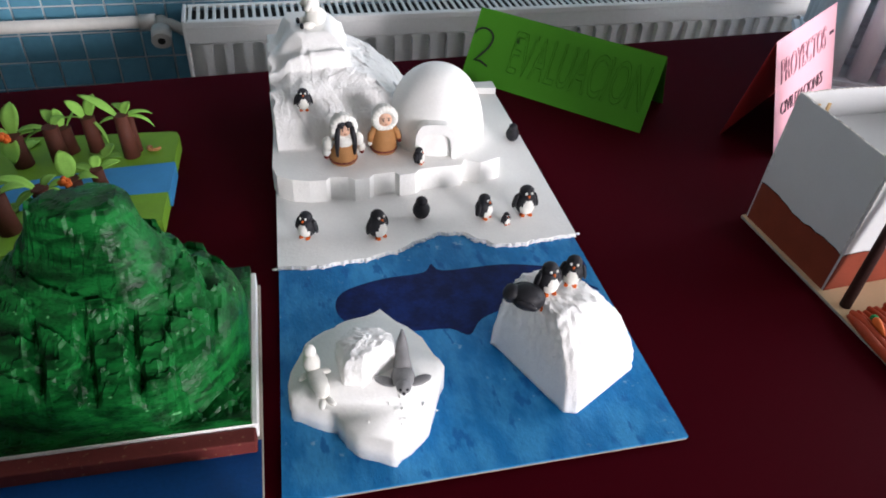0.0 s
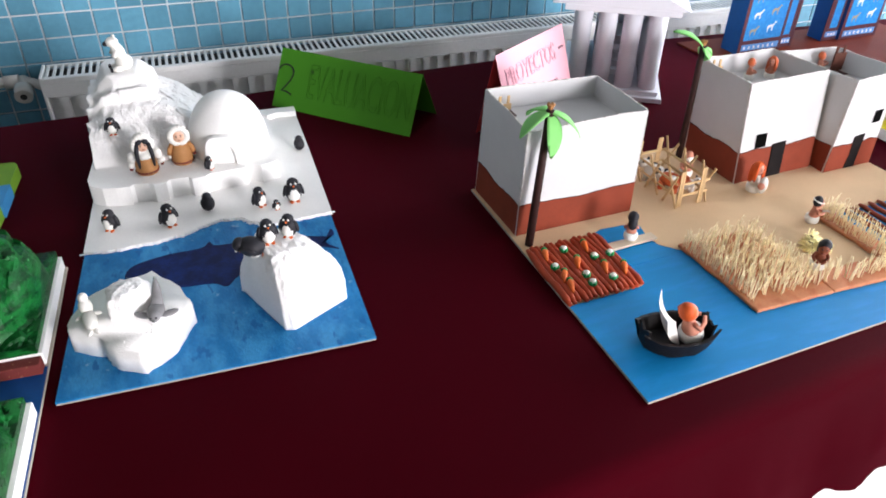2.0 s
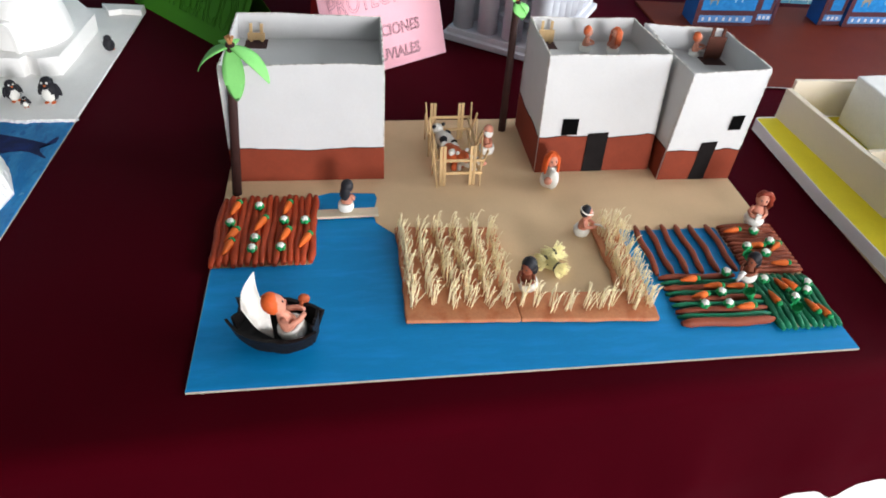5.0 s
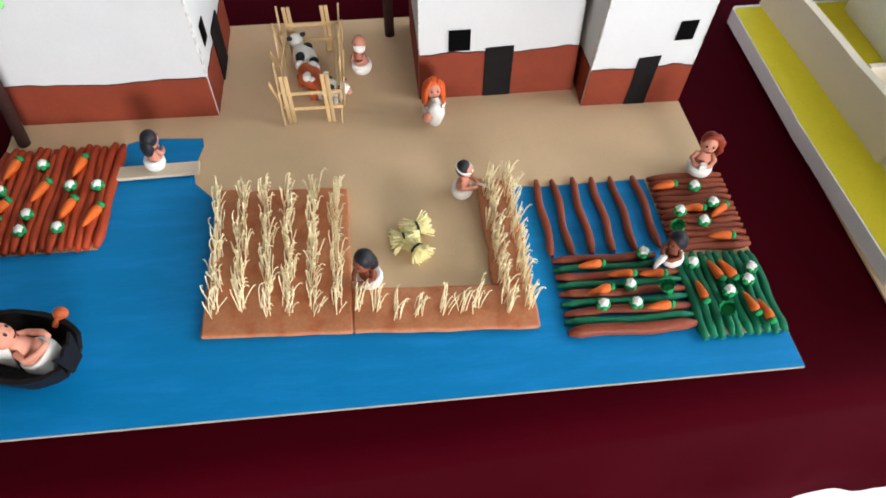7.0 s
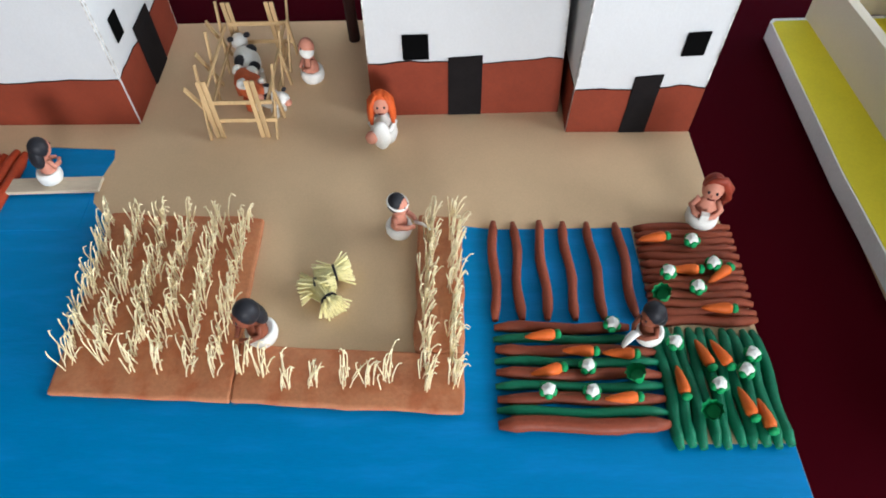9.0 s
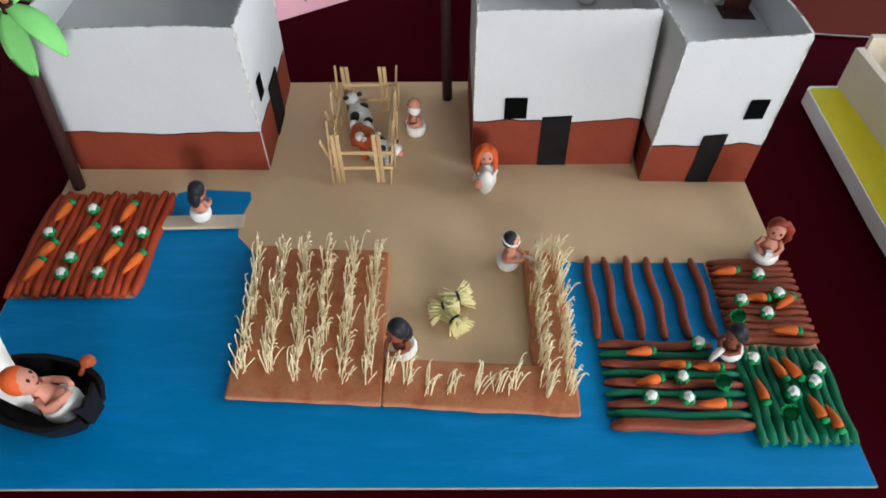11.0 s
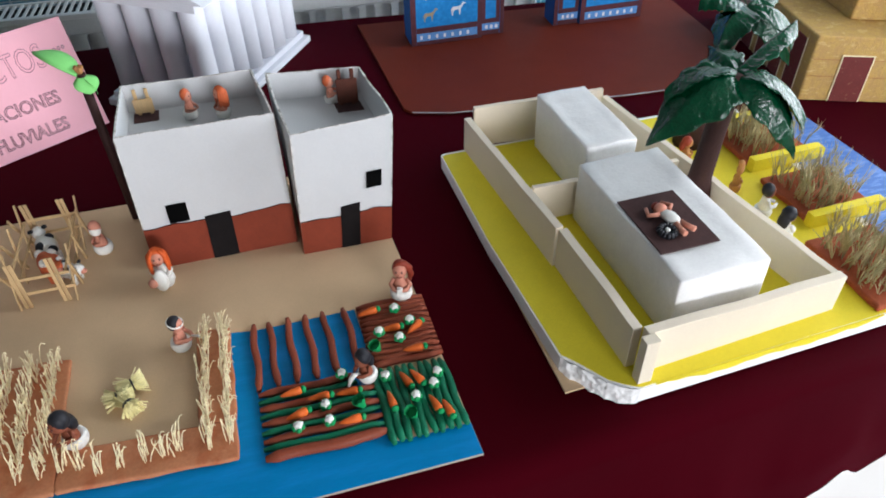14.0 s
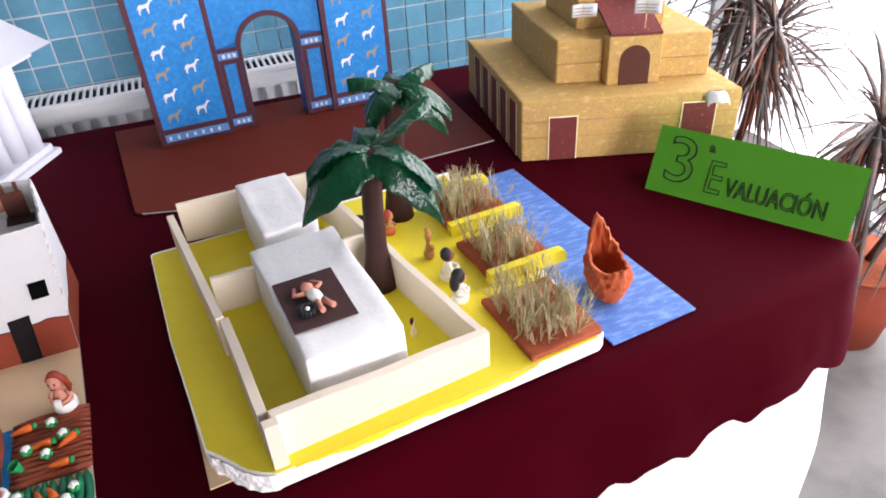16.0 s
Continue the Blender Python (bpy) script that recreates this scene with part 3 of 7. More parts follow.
for (x0, y0), (x1, y1) in zip(ice_front, ice_front[1:]):
    for k in range(7):
        t = k / 7
        edge.append((x0 + (x1 - x0) * t, y0 + (y1 - y0) * (t * t * (3 - 2 * t)) + rng.uniform(-0.0016, 0.0016)))
edge.append(ice_front[-1])
outline = edge + [(0.506, 0.70), (0.505, 0.93), (0.038, 0.93), (0.0295, 0.70)]
o.prism([(x, y - 0.0035) if i < len(edge) else (x, y) for i, (x, y) in enumerate(outline)], 0.0062, 0.0120, 0, top=outline)
part("ice_sheet", o, FOAM, polar, "flat white foam ice sheet with a torn front edge")
o = Build()
for k, (x, y) in enumerate(edge):
    for j in range(2):
        o.ball((x + rng.uniform(-0.005, 0.005), y - 0.001 + rng.uniform(-0.003, 0.002), 0.0075 + 0.002 * j + rng.uniform(-0.001, 0.001)), (rng.uniform(0.002, 0.005), rng.uniform(0.0015, 0.003), rng.uniform(0.0012, 0.0024)), 0, u=6, v=4)
part("torn_foam_edge", o, FOAM_EDGE, polar, "crumbly torn foam edge")

# raised ice shelf with cut faces
shelf = [(0.024, 0.600), (0.030, 0.574), (0.055, 0.556), (0.082, 0.549), (0.110, 0.548), (0.117, 0.556), (0.147, 0.552), (0.157, 0.543), (0.182, 0.545), (0.190, 0.554),
         (0.227, 0.557), (0.234, 0.547), (0.262, 0.550), (0.272, 0.560), (0.307, 0.563), (0.347, 0.564), (0.354, 0.580), (0.382, 0.566), (0.421, 0.580),
         (0.425, 0.66), (0.428, 0.80), (0.33, 0.915), (0.036, 0.915), (0.030, 0.70)]
SHELF = 0.0535
o = Build()
o.prism(shelf, 0.0121, SHELF, 0, top=[(x, y + 0.004) for x, y in shelf])
part("ice_shelf", o, FOAM, polar, "raised white foam shelf with knife-cut faces")
o = Build()
o.prism([(0.4285, 0.886), (0.455, 0.900), (0.505, 0.895), (0.505, 0.928), (0.40, 0.928)], 0.0121, 0.026)
part("back_slab", o, FOAM, polar, "low foam strip along the back edge")


def snow_height(x, y):
    d = max((0.775 - y) / 0.125, (x - 0.168) / 0.132)
    q = Vector((x, y, 0))
    n = 0.6 * noise.noise(q * 22) + 0.40 * noise.noise(q * 64) + 0.20 * noise.noise(q * 230)
    step = noise.cell(Vector((x * 38 + 2 * noise.noise(q * 20), y * 38, 0.5)))
    if d > 0:
        t = min(1.0, d)
        t = max(0.0, min(1.0, t + 0.05 * noise.noise(q * 16 + Vector((3, 0, 0)))))
        prof = ((0.0, 0.128), (0.05, 0.122), (0.10, 0.098), (0.28, 0.091), (0.46, 0.080), (0.62, 0.063), (0.80, 0.041), (0.93, 0.018), (1.0, 0.0))
        z = next(a[1] + (c[1] - a[1]) * (t - a[0]) / (c[0] - a[0]) for a, c in zip(prof, prof[1:]) if t <= c[0])
        z += (0.0060 * n + 0.0030 * (step - 0.5)) * min(1, 6 * (1 - t))
    else:
        cap = min(1.0, max(0.0, min((y - 0.772) / 0.045, (0.188 - x) / 0.045)))
        cap = cap * cap * (3 - 2 * cap)
        z = 0.120 + 0.0265 * cap + (0.004 * n + 0.0015 * (step - 0.5)) * (1 - 0.8 * cap)
    flank = min(1.0, max(0.0, (x - 0.038) / 0.05 + 0.5 * noise.noise(Vector((x * 30, y * 22, 7)))))
    flank = flank * flank * (3 - 2 * flank)
    if z > 0.05:
        z = 0.05 + (z - 0.05) * (0.55 + 0.45 * flank)
    return max(z, 0.0005)


o = Build()
MX0, MX1, MY0, MY1 = 0.036, 0.302, 0.648, 0.912
o.grid(lambda u, v: Vector((MX0 + (MX1 - MX0) * u + 0.010 * max(0, 1 - 6 * u) * noise.noise(Vector((2, v * 14, 5))), MY0 + (MY1 - MY0) * v, SHELF + snow_height(MX0 + (MX1 - MX0) * u, MY0 + (MY1 - MY0) * v))), 190, 184, 0, True)
geo = bmesh.ops.extrude_edge_only(o.bm, edges=[e for e in o.bm.edges if e.is_boundary])
for g in geo["geom"]:
    if isinstance(g, bmesh.types.BMVert):
        g.co.z = SHELF + 0.0001
part("snow_mountain", o, FOAM_ROUGH, polar, "rugged snow mountain carved from white foam")

# igloo
igloo = thing("igloo", ARC @ pose(0.3245, 0.690, SHELF + 0.0002), "white foam igloo with an arched doorway", "igloo")
o = Build()


def dome(u, v):
    a, e = 6.28319 * u, 1.5707 * v ** 0.9
    k = 1 + 0.012 * noise.noise(Vector((3 * math.cos(a), 3 * math.sin(a), 4 * v)))
    return Vector((0.090 * k * math.cos(a) * math.cos(e) ** 0.85, 0.092 * k * math.sin(a) * math.cos(e) ** 0.85, 0.128 * math.sin(e)))


o.grid(dome, 44, 18)
part("dome", o, FOAM, igloo, "smooth white foam dome")
DOOR = pose(-0.014, -0.064, 0.0, 90, 0, -10)
arch_out = [(0.036 * math.copysign(abs(math.cos(a)) ** 0.5, math.cos(a)), 0.066 * math.sin(a) ** 0.5) for a in [math.pi * k / 16 for k in range(17)]]
arch_in = [(0.0275 * math.copysign(abs(math.cos(a)) ** 0.5, math.cos(a)), 0.047 * math.sin(a) ** 0.6) for a in [math.pi * k / 16 for k in range(17)]]
o = Build()
o.prism(arch_out + arch_in[::-1], -0.02, 0.032, 0, m=DOOR)
part("door_arch", o, FOAM, igloo, "projecting white arch round the doorway")
o = Build()
o.prism(arch_in, -0.006, -0.0035, 0, m=DOOR)
part("doorway_back", o, GYPSUM, igloo, "pale back of the doorway")

# ice floe and iceberg on the sea
FLOE = (-0.70, 0.44)
floe_top = [(-0.665, 0.551), (-0.625, 0.488), (-0.611, 0.435), (-0.650, 0.368), (-0.698, 0.336), (-0.741, 0.364), (-0.754, 0.399), (-0.802, 0.432), (-0.802, 0.460), (-0.771, 0.516), (-0.724, 0.540)]
o = Build()
rng = random.Random(8)
ring = []
for (x0, y0), (x1, y1) in zip(floe_top, floe_top[1:] + floe_top[:1]):
    for k in range(5):
        t = k / 5
        ring.append((x0 + (x1 - x0) * t - FLOE[0] + rng.uniform(-0.002, 0.002), y0 + (y1 - y0) * t - FLOE[1] + rng.uniform(-0.002, 0.002)))
o.prism([(x * 1.012, y * 1.012) for x, y in ring], 0.0, 0.0415, 0, top=ring)
floe = thing("ice_floe", pose(*FLOE, 0.0085), "flat white foam ice floe with cut edges", "ice floe")
for f in o.bm.faces:
    f.smooth = True
for e in o.bm.edges:
    e.smooth = e.calc_face_angle(0.0) < 0.62
part("slab", o, FOAM, floe)
o = Build()
for k in range(14):
    a, r = rng.uniform(0, 6.28), rng.uniform(0, 0.045)
    o.ball((r * math.cos(a) + 0.02, r * math.sin(a) * 0.7 - 0.055, 0.0412), (rng.uniform(0.001, 0.003), rng.uniform(0.001, 0.003), 0.0014), 0, u=6, v=4)
tagged(part("foam_crumbs", o, FOAM, floe, "loose white foam crumbs"), kind="stuff")
FLOE_Z = 0.0502
o = Build()
mound(o, [(-0.036, -0.026), (-0.014, -0.036), (0.016, -0.018), (0.034, -0.012), (0.038, 0.012), (0.02, 0.032), (-0.016, 0.034), (-0.038, 0.018)],
      [(1.0, 0.0), (0.98, 0.012), (0.96, 0.022), (0.92, 0.031), (0.84, 0.037), (0.74, 0.040), (0.6, 0.042), (0.4, 0.043), (0.2, 0.044), (0.05, 0.044)], (0, 0), 110, 0.0026, 0.010, 0, 7.0)
single("ice_block", o, FOAM_ROUGH, pose(-0.703, 0.462, FLOE_Z), "rough white foam ice block on the floe", "ice block")

o = Build()
berg = [(-0.073, 0.066), (-0.068, 0.060), (-0.024, -0.068), (-0.008, -0.074), (0.096, -0.026), (0.106, 0.02), (0.080, 0.085), (0.03, 0.118), (-0.04, 0.112)]


def berg_rough(p):
    """Knife-cut on the long side, torn elsewhere."""
    side = (p.x + 0.024) * 0.92 + (p.y + 0.068) * 0.34
    return min(1.0, max(0.30, 0.30 + side / 0.034))


mound(o, berg, [(1.0, 0.0), (0.99, 0.018), (0.965, 0.036), (0.92, 0.051), (0.85, 0.064), (0.76, 0.077), (0.67, 0.088), (0.59, 0.097), (0.52, 0.104), (0.44, 0.108), (0.30, 0.109), (0.15, 0.109), (0.04, 0.109)],
      (-0.020, 0.052), 200, 0.0030, 0.0075, 0, 11.0, sharp=False, mask=berg_rough)
single("iceberg", o, FOAM_ROUGH, pose(-0.452, 0.425, 0.0085), "rugged white foam iceberg standing in the painted sea", "iceberg")


def penguin(m, size=1.0, wings=True, turned=False, label="small black and white clay penguin with an orange beak", lie=False):
    b = Build()
    h = 0.0465 * size
    b.ball((0, 0, 0.40 * h), (0.345 * h, 0.32 * h, 0.41 * h), 0)
    b.ball((0, 0, 0.78 * h), (0.235 * h, 0.235 * h, 0.20 * h), 0)
    b.ball((0, -0.10 * h, 0.36 * h), (0.27 * h, 0.25 * h, 0.335 * h), 1)
    for s in (-1, 1):
        if wings:
            b.ball((s * 0.33 * h, 0.02 * h, 0.46 * h), (0.07 * h, 0.12 * h, 0.27 * h), 0, (0, s * -14, 0), 8, 6)
        b.ball((s * 0.09 * h, -0.195 * h, 0.83 * h), 0.043 * h, 1, u=8, v=6)
        b.ball((s * 0.12 * h, -0.18 * h, 0.03 * h), (0.085 * h, 0.12 * h, 0.03 * h), 2, u=8, v=5)
    b.cone((0, -0.18 * h, 0.75 * h), 0.065 * h, 0.01 * h, 0.12 * h, 2, (100, 0, 0), 8)
    return single("penguin", b, [HAIR_BLACK, CREAM_CLAY, ORANGE], m @ (pose(0, 0, 0.012 * size, 78, 0, 0) if lie else Matrix()), label, "penguin figure", "penguins on the polar board")


ICE = 0.0123
penguin(pose(-0.730, 0.782, ICE, 0, 0, -35))
penguin(pose(-0.621, 0.756, ICE, 0, 0, 25), 1.08)
penguin(pose(-0.540, 0.785, ICE, 0, 0, 170), 0.92, False, label="small black clay penguin seen from its plain back")
penguin(pose(-0.437, 0.765, ICE, 0, 0, 35), 0.98)
penguin(pose(-0.407, 0.737, ICE, 0, 0, 15), 0.5, label="tiny black and white clay penguin chick")
penguin(pose(-0.364, 0.760, ICE, 0, 0, -5), 1.18)
penguin(pose(-0.517, 0.886, SHELF + 0.0003, 0, 0, 50), 0.68)
penguin(pose(-0.297, 0.986, ICE, 0, 0, 160), 0.82, False, label="small black clay penguin at the board's edge")
penguin(pose(-0.694, 1.000, 0.1175, 0, 0, -5), 0.85, label="small clay penguin on the snow mountain")
penguin(pose(-0.468, 0.468, 0.1170, 0, 0, 5), 1.0, label="clay penguin on top of the iceberg")
penguin(pose(-0.430, 0.476, 0.1160, 0, 0, -30), 0.95, label="clay penguin on top of the iceberg")
penguin(pose(-0.478, 0.450, 0.1030, 0, 0, -110), 1.2, lie=True, label="clay penguin lying on its belly on the iceberg")


def lathe(b, prof, mi, n=18, c=(0, 0), flat=1.0):
    """A turned solid from (radius, height) pairs."""
    rows = [[b.bm.verts.new((c[0] + r * math.cos(6.28319 * k / n), c[1] + flat * r * math.sin(6.28319 * k / n), z)) for k in range(n)] for r, z in prof]
    fs = [b.bm.faces.new((p[k], p[(k + 1) % n], q[(k + 1) % n], q[k])) for p, q in zip(rows, rows[1:]) for k in range(n)]
    fs += [b.bm.faces.new(rows[0][::-1]), b.bm.faces.new(rows[-1])]
    b._mark(fs, mi)


def fur(b, c, r, mi, seed=0.0):
    """A knobbly lump of fleece."""
    for v in b.ball(c, r, mi, u=22, v=16):
        d = v.co - Vector(c)
        v.co += d * 0.16 * noise.noise(d.normalized() * 4.5 + Vector((seed, 0, 0)))


def fur_doll(m, h, label, plaits):
    """A clay figure in a fur hood: skirted coat with a belt, sleeves, pale face; black plaits or none."""
    mats = [FACE_CLAY, HAIR_BLACK, TAN_CLAY, CREAM_CLAY, MAROON]
    b = Build()
    lathe(b, [(0.0, 0.0), (0.235 * h, 0.0), (0.262 * h, 0.03 * h), (0.268 * h, 0.10 * h), (0.262 * h, 0.24 * h), (0.235 * h, 0.40 * h), (0.185 * h, 0.54 * h), (0.10 * h, 0.62 * h), (0.0, 0.64 * h)], 2, 22)
    b.tube([(0.262 * h * math.cos(a), 0.262 * h * math.sin(a), 0.085 * h) for a in [6.2832 * k / 24 for k in range(25)]], 0.024 * h, 4, 7)
    head = Vector((0, -0.03 * h, 0.78 * h))
    fur(b, head + Vector((0, 0.05 * h, 0.01 * h)), (0.235 * h, 0.19 * h, 0.24 * h), 3, h * 90)
    for k in range(18):
        a = 6.2832 * k / 18
        fur(b, head + Vector((0.195 * h * math.cos(a), -0.07 * h, 0.20 * h * math.sin(a))), (0.082 * h, 0.085 * h, 0.082 * h), 3, k * 1.3)
    b.ball(head + Vector((0, -0.085 * h, -0.01 * h)), (0.150 * h, 0.105 * h, 0.160 * h), 0)
    face = head.y - 0.185 * h
    for s in (-1, 1):
        b.ball((s * 0.055 * h, face, head.z + 0.015 * h), (0.018 * h, 0.014 * h, 0.020 * h), 1, u=7, v=5)
        b.tube([(s * 0.03 * h, face - 0.002 * h, head.z + 0.055 * h), (s * 0.085 * h, face + 0.014 * h, head.z + 0.050 * h)], 0.008 * h, 1, 5)
    b.ball((0, face - 0.006 * h, head.z - 0.028 * h), (0.018 * h, 0.016 * h, 0.018 * h), 0, u=7, v=5)
    b.ball((0, face + 0.010 * h, head.z - 0.080 * h), (0.030 * h, 0.012 * h, 0.010 * h), 4, u=8, v=5)
    if plaits:
        fur(b, (0, -0.10 * h, 0.50 * h), (0.205 * h, 0.15 * h, 0.12 * h), 3, 7.0)
        for s in (-1, 1):
            b.ball((s * 0.075 * h, head.y - 0.135 * h, head.z + 0.105 * h), (0.085 * h, 0.065 * h, 0.070 * h), 1, (0, s * 25, 0))
            b.tube([(s * 0.125 * h, head.y - 0.13 * h, head.z + 0.06 * h), (s * 0.165 * h, head.y - 0.17 * h, 0.64 * h), (s * 0.175 * h, head.y - 0.19 * h, 0.46 * h), (s * 0.170 * h, head.y - 0.19 * h, 0.24 * h)], [0.052 * h, 0.055 * h, 0.048 * h, 0.024 * h], 1, 9)
            fur(b, (s * 0.30 * h, -0.02 * h, 0.45 * h), (0.105 * h, 0.11 * h, 0.14 * h), 3, s * 3.0)
            fur(b, (s * 0.345 * h, -0.06 * h, 0.29 * h), (0.085 * h, 0.09 * h, 0.085 * h), 3, s * 5.0)
            b.ball((s * 0.355 * h, -0.075 * h, 0.195 * h), (0.050 * h, 0.052 * h, 0.050 * h), 4, u=10, v=8)
    else:
        for s in (-1, 1):
            b.tube([(s * 0.18 * h, 0, 0.54 * h), (s * 0.275 * h, -0.05 * h, 0.40 * h), (s * 0.30 * h, -0.08 * h, 0.28 * h)], [0.065 * h, 0.066 * h, 0.055 * h], 2, 10)
            b.ball((s * 0.305 * h, -0.09 * h, 0.235 * h), (0.045 * h, 0.045 * h, 0.045 * h), 4 if s > 0 else 3, u=9, v=7)
    return single("clay_doll", b, mats, m, label, "clay doll", "dolls by the igloo")


fur_doll(pose(-0.642, 0.922, SHELF + 0.0003, 0, 0, 5), 0.088, "clay doll in a white fur hood with black plaits", True)
fur_doll(pose(-0.566, 0.942, SHELF + 0.0003, 0, 0, 0), 0.086, "clay doll in a tan coat and white fur hood", False)

# polar bear, seals
b = Build()
b.ball((0, 0.004, 0.018), (0.019, 0.021, 0.019), 0)
b.ball((0, -0.003, 0.042), (0.0135, 0.0155, 0.026), 0, (14, 0, 0))
b.ball((0.002, -0.012, 0.068), (0.012, 0.015, 0.012), 0)
b.ball((0.002, -0.026, 0.066), (0.006, 0.007, 0.006), 1, u=8, v=6)
for s in (-1, 1):
    b.ball((s * 0.009 + 0.002, -0.006, 0.079), 0.0042, 0, u=8, v=6)
    b.ball((s * 0.014, -0.014, 0.007), (0.007, 0.014, 0.007), 0, u=8, v=6)
    b.ball((s * 0.014, -0.027, 0.007), (0.006, 0.004, 0.006), 1, u=8, v=6)
    b.tube([(s * 0.011, -0.006, 0.05), (s * 0.016, -0.018, 0.036)], [0.006, 0.005], 0, 7)
single("polar_bear", b, [CREAM_CLAY, HAIR_BLACK], ARC @ pose(0.122, 0.843, SHELF + 0.1465, 0, 0, -78) @ Matrix.Scale(0.96, 4), "white clay polar bear sitting on the mountain top", "bear figure")

b = Build()
b.ball((0, 0, 0.012), (0.016, 0.038, 0.012), 0)
b.ball((0, -0.034, 0.024), (0.0150, 0.0165, 0.022), 0, (15, 0, 0))
b.ball((0, -0.041, 0.045), (0.011, 0.012, 0.011), 0)
for s in (-1, 1):
    b.ball((s * 0.006, -0.050, 0.048), 0.002, 1, u=6, v=4)
    b.ball((s * 0.018, -0.024, 0.006), (0.012, 0.006, 0.004), 0, (0, 0, s * 30), 8, 6)
    b.ball((s * 0.007, 0.043, 0.007), (0.006, 0.013, 0.004), 0, (0, 0, s * -20), 8, 6)
single("seal", b, [CREAM_CLAY, HAIR_BLACK], pose(-0.768, 0.442, FLOE_Z, 0, 0, 188) @ Matrix.Scale(0.72, 4), "white clay seal pup on the ice floe", "seal figure")
b = Build()
b.ball((0, 0.0, 0.012), (0.018, 0.026, 0.012), 0)
b.tube([(0, 0.012, 0.012), (0, 0.034, 0.022), (0, 0.046, 0.040), (0, 0.050, 0.060)], [0.015, 0.011, 0.008, 0.002], 0, 10)
b.ball((0, -0.022, 0.014), (0.012, 0.012, 0.011), 0)
for s in (-1, 1):
    b.ball((s * 0.026, -0.004, 0.006), (0.020, 0.009, 0.0045), 0, (0, 0, s * 25), 8, 6)
    b.ball((s * 0.005, -0.031, 0.017), 0.0028, 1, u=6, v=4)
b.ball((0, -0.034, 0.012), 0.003, 1, u=6, v=4)
single("seal", b, [GREY_CLAY, HAIR_BLACK], pose(-0.668, 0.424, FLOE_Z, 0, 0, -12) @ Matrix.Scale(0.80, 4), "grey clay seal with a raised tail on the ice floe", "seal figure")

# ---- the river-valley board: sand, river, houses, fields ----
TOPZ = 0.0052
valley = thing("river_valley_board", pose(0, 0, 0.0005), "painted board with a blue river and sandy ground", "diorama")
o = Build()
o.prism([(0.0, -0.009), (1.0, -0.009), (0.9755, 0.672), (0.018, 0.672)], 0, 0.004)
part("base_board", o, BOARD_EDGE, valley, "layered grey board edge")
o = Build()
o.prism([(0.0005, -0.0085), (0.9995, -0.0085), (0.9865, 0.36), (0.0115, 0.36)], 0.0040, 0.0044)
part("painted_river", o, NILE, valley, "river in flat blue paint")
o = Build()
shore = [(0.0068, 0.235), (0.166, 0.235), (0.168, 0.36), (0.178, 0.418), (0.20, 0.426), (0.28, 0.420), (0.284, 0.405), (0.274, 0.36), (0.278, 0.335), (0.31, 0.30),
         (0.48, 0.30), (0.48, 0.10), (0.66, 0.10), (0.66, 0.30), (0.74, 0.287), (0.86, 0.287), (0.89, 0.287), (0.90, 0.040), (0.9978, 0.040), (0.9752, 0.6715), (0.0182, 0.6715)]
o.prism(shore, 0.0045, 0.0049)
part("sandy_ground", o, SAND, valley, "bare brown board as sandy ground")
o = Build()
o.prism([(0.169, 0.295), (0.171, 0.352), (0.177, 0.417), (0.2, 0.425), (0.28, 0.419), (0.283, 0.405), (0.273, 0.36), (0.272, 0.295)], 0.0042, 0.00505)
part("painted_inlet", o, NILE, valley, "small blue inlet")


def card_wall(w, h, d):
    """A thin upright card from (0,0) along x, thickness d to +y, with softly bent top edge."""
    o = Build()
    o.box((0, 0, 0), (w, d, h), 0, 0.0006)
    return o


def wavy_top(o, w, h, seed):
    """Cuts along x, and a hand-cut upper edge."""
    bmesh.ops.subdivide_edges(o.bm, edges=[e for e in o.bm.edges if abs(e.verts[0].co.x - e.verts[1].co.x) > 0.8 * w], cuts=12)
    for v in o.bm.verts:
        if v.co.z > 0.6 * h:
            v.co.z += 0.0030 * noise.noise(Vector((v.co.x * 13, seed, 2.0))) + 0.0008 * noise.noise(Vector((v.co.x * 70, seed, 5.0)))
            v.co.y += 0.0024 * noise.noise(Vector((v.co.x * 8, seed, 9.0)))


